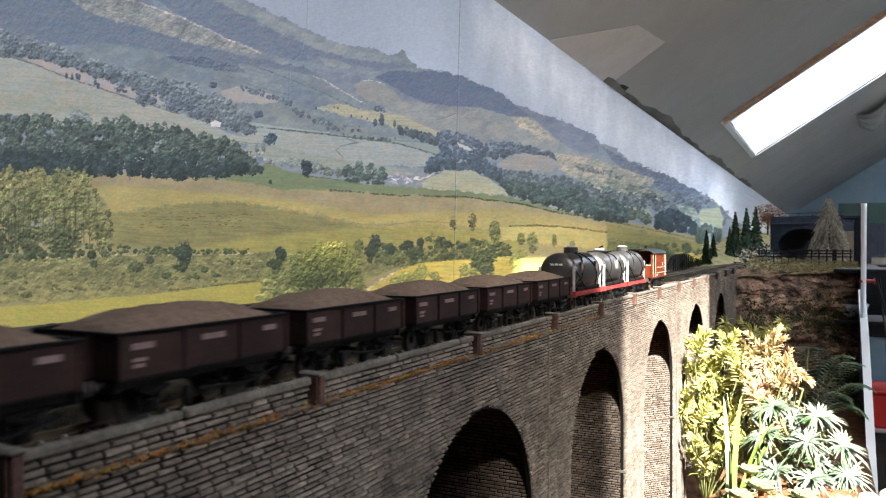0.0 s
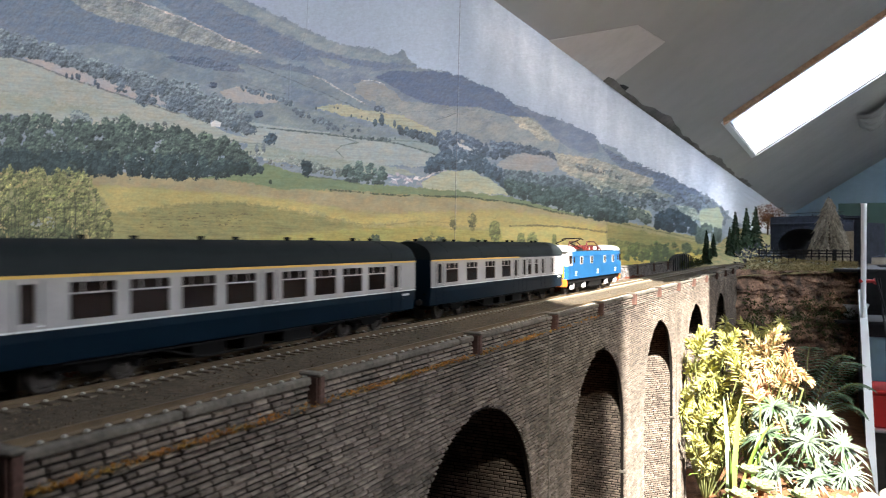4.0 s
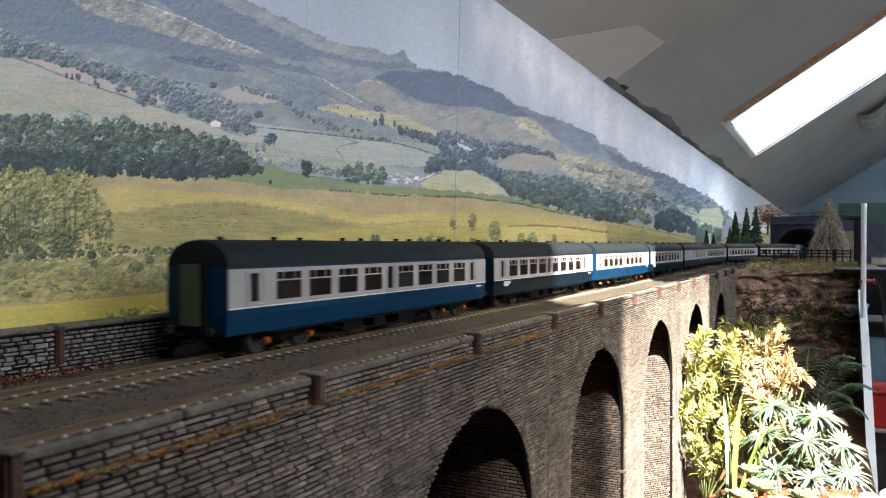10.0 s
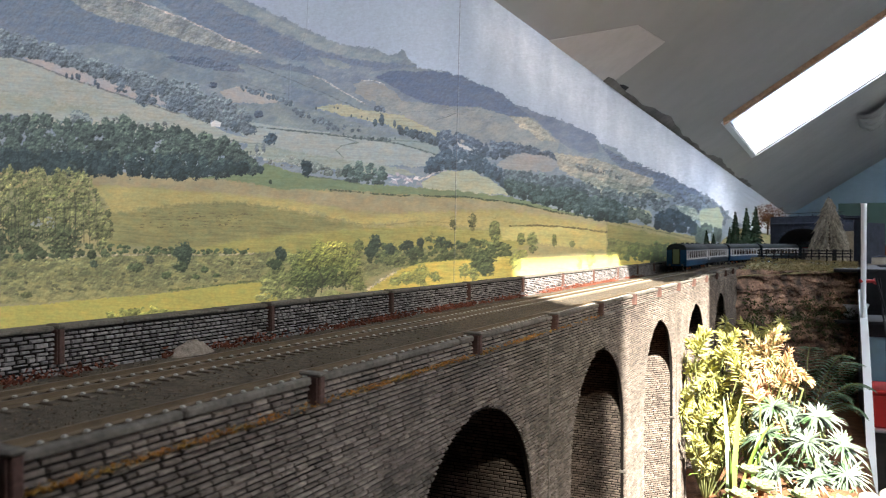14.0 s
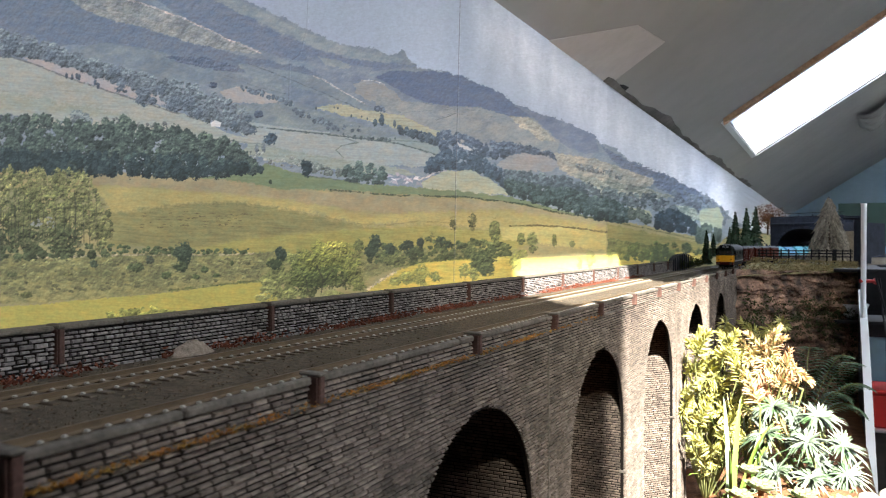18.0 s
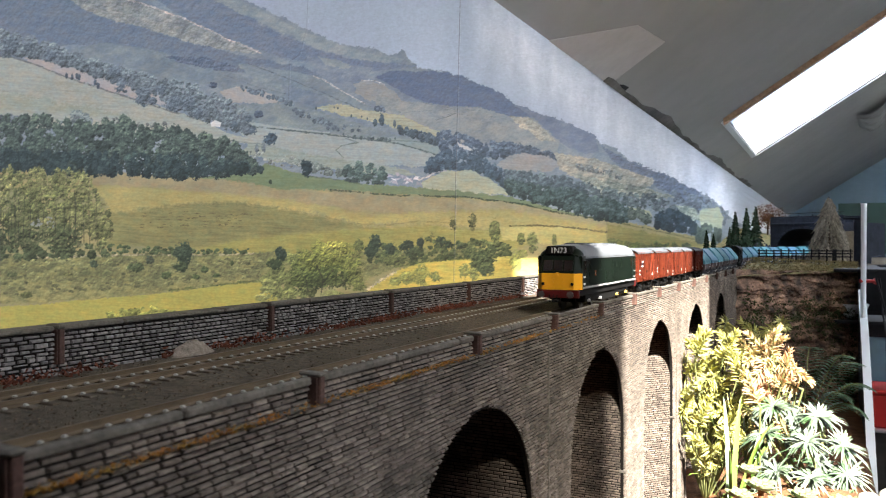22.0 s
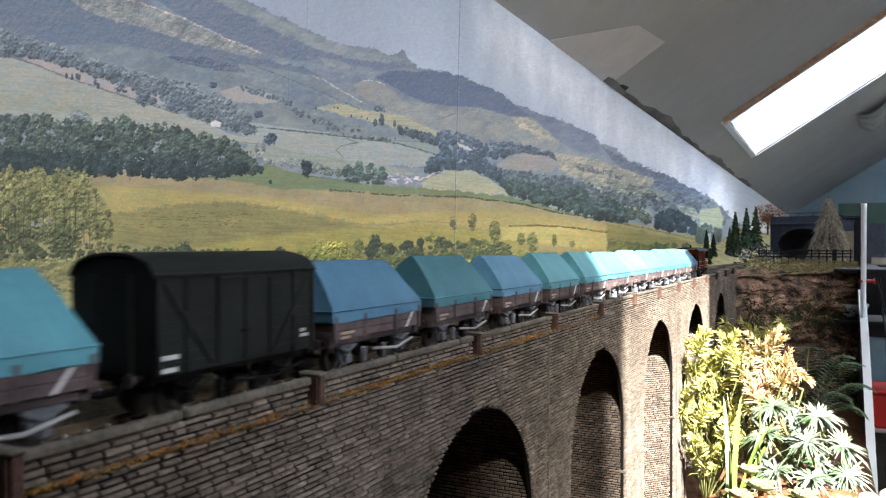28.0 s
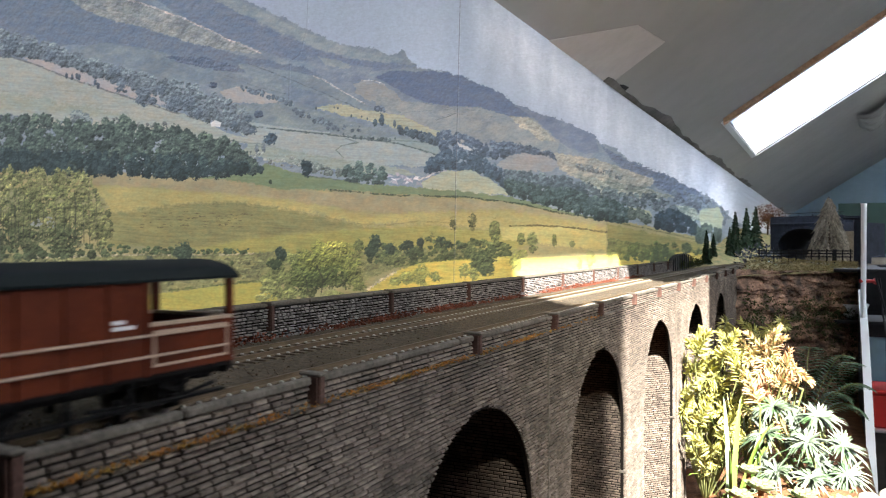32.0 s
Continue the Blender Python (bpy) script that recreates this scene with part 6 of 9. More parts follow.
SUCC = mat("succulent_leaf", (0.15, 0.18, 0.08), 0.45, spread=0.3, scale=60, per="island", spec=0.4)
STEM = mat("plant_stem", (0.16, 0.17, 0.06), 0.6, spread=0.3, scale=90)


def blade(g, base, way, up, length, width, droop=0.2, segs=3):
    """One leaf: a folded, tapering, drooping blade."""
    way = way.normalized()
    side = way.cross(up).normalized()
    nrm = side.cross(way)
    rows = []
    for k in range(segs + 1):
        t = k / segs
        w = width * math.sin(math.pi * (0.12 + 0.86 * t)) * 0.5
        c = base + way * length * t - Vector((0, 0, 1)) * droop * length * t * t
        rows.append((c - side * w, c - nrm * w * 0.35, c + side * w))
    vs = [p for r in rows for p in r]
    fs = []
    for k in range(segs):
        o = 3 * k
        fs += [(o, o + 1, o + 4, o + 3), (o + 1, o + 2, o + 5, o + 4)]
    g.add(vs, fs)


def unit(r):
    while True:
        v = Vector((r.uniform(-1, 1), r.uniform(-1, 1), r.uniform(-1, 1)))
        if 0.1 < v.length < 1:
            return v.normalized()


def spray_plant(name, label, base, tips, material, seed, leaf=0.014, width=0.0022, rings=11, per_ring=7, reach=0.042):
    """A plant of several stems, each a bottle-brush of narrow leaves."""
    r = random.Random(seed)
    t = thing(name, label, "plant", "plants under the viaduct")
    base = Vector(base)
    heart = sum((Vector(q) for q in tips), Vector()) / len(tips)
    for tip in tips:
        tip = Vector(tip)
        out = (tip - heart) * 9 + unit(r) * 0.75 + Vector((0.0, -0.35, 0.45))
        mid = tip - out.normalized() * reach * r.uniform(0.8, 1.15)
        part("stem", Geo().tube([base, base.lerp(mid, 0.6) + Vector((r.uniform(-0.008, 0.008), r.uniform(-0.008, 0.008), 0.01)), mid, tip], 0.0009, 5), STEM, t)
        g = Geo()
        way = (tip - mid).normalized()
        for k in range(rings):
            f = k / (rings - 1)
            c = mid.lerp(tip, 0.15 + 0.87 * f)
            ln = leaf * (1.15 - 0.45 * f)
            for j in range(per_ring):
                d = unit(r)
                d = (d - way * d.dot(way)).normalized() * (0.9 - 0.35 * f) + way * (0.35 + 0.7 * f)
                blade(g, c, d, unit(r), ln * r.uniform(0.75, 1.15), width * r.uniform(0.8, 1.2), 0.12, 2)
        part("sprig", g, material, t)
    return t


def at(px, py, d):
    """A place d ahead of the lens, px across and py above its axis, in the valley's own axes."""
    return Vector((-0.453 * d + 0.8915 * px, 0.8915 * d + 0.453 * px, EYE + py))


r = random.Random(70)


def spread(x0, x1, z0, z1, d0, d1, nx, nz):
    """Sprig tips scattered evenly over a leafy mass."""
    return [at(x0 + (x1 - x0) * (i + r.uniform(0.1, 0.9)) / nx, z0 + (z1 - z0) * (j + r.uniform(0.1, 0.9)) / nz, r.uniform(d0, d1)) for i in range(nx) for j in range(nz)]


spray_plant("lime_plant", "bright lime-green plastic plant with feathery sprigs", at(0.285, -0.283, 0.82), spread(0.252, 0.322, -0.225, -0.088, 0.76, 0.84, 6, 9), LIME, 71, 0.0125, 0.0021, 11, 8, 0.034)
spray_plant("copper_plant", "orange-tinged plastic plant with spiky sprigs", at(0.33, -0.283, 0.78), spread(0.300, 0.366, -0.175, -0.086, 0.75, 0.80, 5, 5), ORANGE, 72, 0.0115, 0.0018, 15, 8, 0.045)
tips = [at(0.385 + 0.03 * u, -0.10 - 0.03 * v, 0.97) for u, v in ((0.0, 0.0), (-0.9, 0.5), (0.6, 0.5), (1.8, 0.2))]
spray_plant("green_plant", "yellow-green plastic sprigs behind the other plants", at(0.40, -0.283, 0.97), tips, LIME, 73, 0.014, 0.0024, 10, 7)


def rosette_plant(name, label, base, heads, material, seed):
    """Heads of long strap leaves spreading like a palm."""
    r = random.Random(seed)
    t = thing(name, label, "plant", "plants under the viaduct")
    base = Vector(base)
    for c, ln, tilt in heads:
        c = Vector(c)
        part("stem", Geo().tube([base, base.lerp(c, 0.5) + Vector((0.006, 0, 0)), c], 0.0013, 5), STEM, t)
        g = Geo()
        axis = (Vector(tilt)).normalized()
        for k in range(76):
            d = unit(r)
            d = (d - axis * d.dot(axis)).normalized() * r.uniform(0.6, 1.0) + axis * r.uniform(0.0, 0.75)
            blade(g, c, d, axis + unit(r) * 0.2, ln * 0.95 * r.uniform(0.55, 1.15), 0.0028, r.uniform(0.2, 0.7), 4)
        part("leaf_head", g, material, t)
    return t


face = (-0.1, -0.75, 0.5)
heads = [(at(x - 0.02, z - 0.008, d), ln * 0.95, (ex, -0.45, ez + 0.55)) for x, z, d, ln, ex, ez in (
    (0.352, -0.155, 0.76, 0.024, -0.1, 0.6), (0.392, -0.163, 0.75, 0.026, 0.2, 0.5), (0.412, -0.190, 0.74, 0.028, 0.3, 0.3), (0.340, -0.180, 0.75, 0.025, -0.3, 0.5), (0.372, -0.183, 0.73, 0.027, 0.0, 0.5), (0.405, -0.212, 0.72, 0.027, 0.2, 0.4),
    (0.338, -0.208, 0.72, 0.026, -0.3, 0.5), (0.366, -0.212, 0.71, 0.026, 0.0, 0.6), (0.391, -0.232, 0.70, 0.026, 0.1, 0.5), (0.350, -0.236, 0.70, 0.026, -0.2, 0.5), (0.325, -0.228, 0.72, 0.022, -0.3, 0.5), (0.374, -0.160, 0.78, 0.022, 0.0, 0.7))]
pr = random.Random(76)
heads += [(at(0.318 + 0.085 * pr.random(), -0.17 - 0.075 * pr.random(), 0.735 + 0.05 * pr.random()), 0.016, (pr.uniform(-0.4, 0.4), -0.5, 0.8)) for _ in range(16)]
rosette_plant("palm_plant", "pale green plastic palm with whitish strap leaves", at(0.372, -0.283, 0.74), heads, PALE, 75)


def fern():
    r = random.Random(78)
    t = thing("fern", "dark green plastic fern with arching fronds", "plant", "plants under the viaduct")
    base = at(0.475, -0.27, 1.0)
    for px, py, d in ((0.545, -0.150, 1.02), (0.565, -0.190, 1.0), (0.555, -0.225, 1.0), (0.50, -0.140, 1.03), (0.46, -0.185, 1.03), (0.575, -0.165, 1.05), (0.535, -0.205, 1.0)):
        tip = at(px, py, d)
        top = base.lerp(tip, 0.55) + Vector((0, 0, 0.065))
        pts = []
        for k in range(15):
            s = k / 14
            pts.append(base * (1 - s) ** 2 + top * 2 * s * (1 - s) + tip * s * s)
        fr = part("frond", Geo().tube(pts, 0.0008, 4), STEM, t)
        g = Geo()
        for k in range(3, 15):
            for q in range(2):
                p = pts[k].lerp(pts[k - 1], q * 0.5)
                way = (pts[k] - pts[k - 1]).normalized()
                side = way.cross(Vector((0, 0, 1))).normalized()
                w = 0.022 * math.sin(math.pi * (k - 2) / 13.5) + 0.004
                for sg in (-1, 1):
                    blade(g, p, side * sg + way * 0.45, Vector((0, 0, 1)), w, 0.0034, 0.25, 2)
        part("leaflet", g, FERN, fr)
    return t


fern()


def lily(name, label, base, ends, seed):
    t = thing(name, label, "plant", "plants under the viaduct")
    for k, (tip, w) in enumerate(ends):
        tip = Vector(tip)
        b = Vector(base)
        top = b.lerp(tip, 0.5) + Vector((0, 0, 0.045))
        rows = []
        for i in range(9):
            s = i / 8
            c = b * (1 - s) ** 2 + top * 2 * s * (1 - s) + tip * s * s
            ww = w * (1 - s) ** 0.6 * (0.5 + min(1, s * 4) * 0.5)
            side = (tip - b).cross(Vector((0, 0, 1))).normalized() + Vector((0.3, 0.3, 0))
            rows.append((c - side * ww, c - Vector((0, 0, ww * 0.5)), c + side * ww))
        g = Geo()
        g.add([p for q in rows for p in q], [f for i in range(8) for f in ((3 * i, 3 * i + 1, 3 * i + 4, 3 * i + 3), (3 * i + 1, 3 * i + 2, 3 * i + 5, 3 * i + 4))])
        part("leaf", g, LILY if k % 3 else PALE, t)
    return t


b0 = at(0.282, -0.282, 0.74)
ends = [(at(x, z, d), w) for x, z, d, w in ((0.235, -0.205, 0.72, 0.0022), (0.225, -0.215, 0.70, 0.002), (0.26, -0.165, 0.74, 0.0026), (0.278, -0.15, 0.75, 0.003), (0.30, -0.152, 0.76, 0.0028), (0.325, -0.175, 0.74, 0.0035), (0.335, -0.195, 0.72, 0.003), (0.30, -0.23, 0.68, 0.002), (0.25, -0.235, 0.68, 0.0022), (0.318, -0.235, 0.68, 0.002), (0.265, -0.19, 0.7, 0.003), (0.345, -0.185, 0.76, 0.0025))]
lily("lily", "green strap-leaved plastic lily with arching blades", b0, ends, 80)
ends = [(at(x, z, d), w) for x, z, d, w in ((0.31, -0.13, 0.79, 0.0018), (0.333, -0.125, 0.80, 0.0018), (0.338, -0.145, 0.78, 0.002), (0.322, -0.15, 0.78, 0.002))]
lily("reed", "pale upright plastic reed blades among the plants", at(0.315, -0.283, 0.78), ends, 81)


def succulent(name, label, c, rad, n, seed):
    r = random.Random(seed)
    t = thing(name, label, "plant", "succulents at the foot of the plants")
    for k in range(n):
        a = k * 2.4
        f = (k + 0.5) / n
        d = Vector((math.cos(a), math.sin(a), 0.35 + 0.9 * (1 - f))).normalized()
        ln = rad * (0.35 + 0.65 * f)
        side = d.cross(Vector((0, 0, 1))).normalized()
        nr = side.cross(d)
        rings = []
        for i in range(6):
            s = i / 5
            w = ln * 0.34 * math.sin(math.pi * (0.1 + 0.8 * s)) + 0.0003
            p = d * ln * s
            rings.append([p + side * w * math.cos(q) + nr * w * 0.45 * math.sin(q) for q in [6.283 * j / 8 for j in range(8)]])
        part("leaf", Geo().loft(rings), SUCC, t, smooth=True)
    part("stem", Geo().cyl((0, 0, -0.02), (0, 0, 0.004), rad * 0.16, 7), SOIL, t)
    t.location = c
    return t


for k, (x, z, d, q) in enumerate(((0.268, -0.222, 0.68, 0.012), (0.286, -0.214, 0.68, 0.013), (0.304, -0.226, 0.67, 0.013), (0.32, -0.219, 0.67, 0.012), (0.298, -0.238, 0.65, 0.012), (0.335, -0.232, 0.66, 0.014), (0.352, -0.222, 0.66, 0.012), (0.283, -0.205, 0.70, 0.010))):
    succulent("succulent", "pale green plastic succulent rosette", at(x, z - 0.006, d), q * 1.3, 19, 90 + k)
for x, z, d, q in ((0.372, -0.2235, 0.66, 0.0085), (0.392, -0.2215, 0.66, 0.0095)):
    c = at(x, z, d)
    rings = [[(c.x + q * math.sin(a) * math.cos(b) * 1.15, c.y + q * math.sin(a) * math.sin(b), c.z + q * 0.85 * math.cos(a)) for b in [6.283 * j / 16 for j in range(16)]] for a in [0.02 + 3.1 * i / 11 for i in range(12)]]
    solid("pebble", Geo().loft(rings), PEBBLE, "smooth cream pebble among the plants", "pebble", "pebbles", smooth=True)

# ---- odds and ends at the open side ----
pole = thing("pole", "leaning white painted pole beside the layout", "pole")
p0, p1 = at(0.738, -0.42, 1.33), at(0.700, 0.064, 1.26)
part("tube", Geo().cyl(p0, p1, 0.0042, 12), WHITEP, pole)
part("cap", Geo().cyl(p1, p1 + (p1 - p0).normalized() * 0.004, 0.0047, 12), WHITEP, pole)
c = p0.lerp(p1, 0.74)
clip = part("clip", Geo().cyl(c - Vector((0.006, 0.003, 0)), c + Vector((0.016, 0.006, 0)), 0.003, 8), REDPL, pole, "red plastic clip")
part("clip_knob", Geo().cyl(c + Vector((0.016, 0.006, 0)), c + Vector((0.019, 0.007, 0)), 0.0055, 10), REDPL, clip)
g = Geo()
for q in range(2):
    pts = []
    for i in range(50):
        s = i / 49
        b = at(0.712 + 0.022 * s + 0.004 * math.sin(9 * s), -0.055 - 0.44 * s, 1.24 - 0.06 * s)
        pts.append(b + Vector((0.0022 * math.cos(22 * s + math.pi * q), 0.0022 * math.sin(22 * s + math.pi * q), 0)))
    g.tube(pts, 0.0017, 6)
solid("cable", g, BLACK, "twisted black cable hanging beside the pole", "cable")
rack = thing("tool_rack", "dark rack with shelves beside the layout", "rack")
for z in (-0.335, -0.14, -0.045):
    o = at(0.80, z, 1.42)
    part("shelf", Geo().box(o.x - 0.06, o.x + 0.14, o.y - 0.05, o.y + 0.1, o.z - 0.006, o.z, 0.001), ALU if z < -0.3 else BLACK, rack)
for dx in (-0.058, 0.138):
    o = at(0.80, 0, 1.42)
    part("upright", Geo().box(o.x + dx - 0.004, o.x + dx + 0.004, o.y + 0.09, o.y + 0.1, 0.0, EYE - 0.01), BLACK, rack)
o = at(0.80, -0.335, 1.42)
bx = thing("toolbox", "bright red plastic toolbox on the lower shelf", "box")
part("body", Geo().box(o.x - 0.05, o.x + 0.1, o.y - 0.04, o.y + 0.06, o.z, o.z + 0.06, 0.003), REDPL, bx)
part("lid", Geo().box(o.x - 0.052, o.x + 0.102, o.y - 0.042, o.y + 0.062, o.z + 0.06, o.z + 0.07, 0.003), REDPL, bx)
o = at(0.80, -0.14, 1.42)
bowl = [[(o.x - 0.03 + q * math.cos(a), o.y + q * math.sin(a), o.z + h) for a in [6.283 * j / 18 for j in range(18)]] for q, h in ((0.012, 0.0), (0.024, 0.01), (0.03, 0.028), (0.028, 0.028), (0.02, 0.01))]
solid("bowl", Geo().loft(bowl), WHITEP, "small white bowl on the shelf", "bowl", smooth=True)
# curled paper strips hanging under the roof window
curl = thing("paper_curl", "curled grey paper strips hanging from the ceiling", "paper")
for k in range(4):
    rows = []
    for i in range(12):
        s = i / 11
        y = 3.35 + 0.11 * k
        x = 0.10 + 0.13 * s + 0.006 * k
        rows.append([(x, y + q * 0.08, roof_z(x) - 0.002 - 0.055 * math.sin(math.pi * s) * (0.6 + 0.2 * k)) for q in (0, 1)] + [(x + 0.001, y + 0.05 - q * 0.05, roof_z(x) - 0.004 - 0.055 * math.sin(math.pi * s) * (0.6 + 0.2 * k)) for q in (0, 1)])
    part("strip", Geo().loft(rows), CEIL, curl)
# loose sheets of the print lapped on to the ceiling
for k, (ya, yb, yc, xm) in enumerate(((0.88, 1.03, 1.16, 0.075), (1.17, 1.21, 1.24, 0.012))):
    pts = [(WALL_X + 0.001, ya), (WALL_X + xm, yb), (WALL_X + xm * 1.15, yc), (WALL_X + 0.001, yc + 0.005)]
    vs = [(x, y, roof_z(x) - d) for d in (0.0022, 0.0012) for x, y in pts]
    solid("loose_sheet", Geo().add(vs, [(0, 1, 2, 3), (7, 6, 5, 4), (0, 4, 5, 1), (1, 5, 6, 2), (2, 6, 7, 3), (3, 7, 4, 0)]), SHEET if k == 0 else BLACK, "grey sheet of sky print lapping on to the ceiling" if k == 0 else "torn dark strip at the ceiling edge", "paper")
# a darker ragged strip follows the eave along the ceiling
CEILING_EDGE_DARK = mat("dark_ceiling_strip", (0.25, 0.235, 0.22), 0.8, spread=0.4, scale=9, fine=0.2)
lr = random.Random(19)
edge = [(1.13 + 0.02 * i, 0.006 + 0.009 * math.sin(i * 0.07) ** 2 + 0.003 * math.sin(i * 0.31 + 1) + 0.0015 * math.sin(i * 0.9) + lr.uniform(0, 0.001)) for i in range(120)]
pts = [(WALL_X + 0.001, edge[0][0])] + [(WALL_X + w, y) for y, w in edge] + [(WALL_X + 0.001, edge[-1][0])]
vs = [(x, y, roof_z(x) - d) for d in (0.0035, 0.0026) for x, y in pts]
m = len(pts)
solid("loose_sheet", Geo().add(vs, [tuple(range(m)), tuple(reversed(range(m, 2 * m)))] + [(i, (i + 1) % m, m + (i + 1) % m, m + i) for i in range(m)]), CEILING_EDGE_DARK, "dark ragged strip along the ceiling edge", "paper")
# ---- rolling stock: each vehicle's origin lies on the rail top at its middle; +y points up the line, +x to the open side ----
def paint_mat(name, c, rough=0.45, **k):
    return mat(name, c, rough, spec=0.1, spread=k.pop("spread", 0.12), scale=k.pop("scale", 90), fine=0.06, stain=0.15, **k)


RAILBLUE = paint_mat("rail_blue", (0.0012, 0.0068, 0.0135))
BRIGHTBLUE = paint_mat("bright_blue", (0.002, 0.024, 0.058))
ELECBLUE = paint_mat("electric_blue", (0.010, 0.058, 0.135))
PALEGREY = paint_mat("pale_grey", (0.29, 0.275, 0.265))
ROOFGREY = paint_mat("roof_grey", (0.0105, 0.0135, 0.014), 0.7)
LOCOROOF = paint_mat("loco_roof_grey", (0.11, 0.115, 0.12), 0.6)
# opaque pane: the dim interior behind it is put into its brown-black colour
GLASS = mat("dark_interior_pane", (0.018, 0.010, 0.007), 0.12, spec=0.4, spread=0.5, scale=120)
FROST = paint_mat("frosted_glazing", (0.42, 0.42, 0.40), 0.3)
# green scenery seen through the end door's pane is put into this colour
PANE_GREEN = paint_mat("pane_green", (0.06, 0.075, 0.04))
UNDER = mat("underframe_black", (0.005, 0.0046, 0.0042), 0.8, spec=0.1, spread=0.4, scale=150, fine=0.3)
WHEELM = mat("wheel_steel", (0.07, 0.06, 0.055), 0.45, metal=0.5, spread=0.3, scale=150)
WHITEL = mat("white_lettering", (0.55, 0.55, 0.53), 0.6, spread=0.15, scale=400)
ORANGEP = mat("orange_paint", (0.42, 0.10, 0.014), 0.5, spread=0.15, scale=200)
YELLOWP = paint_mat("warning_yellow", (0.58, 0.27, 0.012))
REDP = paint_mat("buffer_red", (0.06, 0.007, 0.006))
REDLINE = mat("red_line", (0.45, 0.03, 0.03), 0.5, spread=0.1, scale=200)
GOLDLINE = mat("yellow_line", (0.60, 0.36, 0.08), 0.5, spread=0.1, scale=200)
LOCOGREEN = paint_mat("loco_green", (0.0028, 0.0058, 0.0030), 0.5)
VANRED = mat("van_red", (0.092, 0.0155, 0.0055), 0.6, spec=0.1, spread=0.25, scale=90, fine=0.12, stain=0.3, per="object")
VANROOF = paint_mat("van_roof", (0.085, 0.092, 0.10), 0.8)
BLACKVAN = mat("dark_van", (0.012, 0.0135, 0.012), 0.7, spec=0.15, spread=0.3, scale=90, fine=0.15, stain=0.3)
TEAL = mat("teal_tarpaulin", (0.072, 0.22, 0.265), 0.55, spread=0.18, scale=50, fine=0.08, stain=0.25, bump=0.15, per="object")
BLUETARP = mat("blue_tarpaulin", (0.072, 0.18, 0.275), 0.55, spread=0.18, scale=50, fine=0.08, stain=0.25, bump=0.15)
PLANKS = mat("weathered_planks", (0.115, 0.085, 0.085), 0.85, spread=0.4, scale=110, fine=0.25, stain=0.3)
CLAYFRAME = mat("clay_frame", (0.15, 0.16, 0.18), 0.8, spread=0.5, scale=120, fine=0.3)
MINERAL = mat("mineral_brown", (0.030, 0.0145, 0.012), 0.75, spec=0.12, spread=0.35, scale=90, fine=0.2, stain=0.35)
LOAD = mat("ballast_load", (0.25, 0.17, 0.12), 0.95, spread=0.35, scale=500, fine=0.5, bump=1.0)
TANKM = mat("dirty_tank", (0.05, 0.047, 0.044), 0.36, spread=0.6, scale=60, fine=0.2, stain=0.4, spec=0.4)
BRAKEBROWN = mat("brake_brown", (0.095, 0.018, 0.006), 0.55, spec=0.1, spread=0.3, scale=90, fine=0.15, stain=0.3)
CREAMRAIL = mat("cream_handrail", (0.34, 0.25, 0.18), 0.6, spread=0.2, scale=200)
SILVER = mat("bright_steel", (0.42, 0.41, 0.40), 0.4, metal=0.4, spread=0.3, scale=150)

_wheel = {}


def wheel_mesh(r, spokes):
    if (r, spokes) not in _wheel:
        g = Geo()
        ring = lambda x, q: [(x, q * math.cos(6.283 * j / 20), q * math.sin(6.283 * j / 20)) for j in range(20)]
        g.loft([ring(-0.0013, r + 0.0006), ring(-0.0008, r + 0.0007), ring(-0.0006, r), ring(0.0012, r), ring(0.0012, r * 0.78), ring(0.0004, r * 0.72), ring(0.0004, r * 0.3), ring(0.0014, r * 0.22)])
        _wheel[r, spokes] = g.mesh("wheel", WHEELM, True)
    return _wheel[r, spokes]


def axle_set(t, y, r=0.0062):
    ax = part("axle", Geo().cyl((-0.0088, 0, r), (0.0088, 0, r), 0.0009, 8), WHEELM, t)
    ax.location = (0, y, 0)
    for sx in (-1, 1):
        w = part("wheel", wheel_mesh(r, 0), None, ax)
        w.location = (sx * 0.0072, 0, r)
        w.rotation_euler = (0, 0, 0 if sx > 0 else math.pi)


def bars(t, x, y, z, w, rows, mt=None, h=0.0012, gap=0.0018, name="lettering"):
    """Unreadable small writing as plain bars on a side at x."""
    g = Geo()
    for k, f in enumerate(rows):
        g.box(min(x, x + 0.00012), max(x, x + 0.00012), y - w / 2, y - w / 2 + w * f, z - k * gap, z - k * gap + h)
    return part(name, g, mt or WHITEL, t)


def buffers(t, half, z=0.0135, mt=None, head=0.0021):
    for sy in (-1, 1):
        for sx in (-1, 1):
            b = part("buffer", Geo().cyl((sx * 0.0114, sy * half, z), (sx * 0.0114, sy * (half + 0.004), z), 0.0011, 8), mt or UNDER, t)
            part("buffer_head", Geo().cyl((sx * 0.0114, sy * (half + 0.004), z), (sx * 0.0114, sy * (half + 0.0047), z), head, 12), WHEELM, b)
        part("coupling", Geo().box(-0.002, 0.002, min(sy * half, sy * (half + 0.007)), max(sy * half, sy * (half + 0.007)), 0.008, 0.0095, 0.0004), UNDER, t)


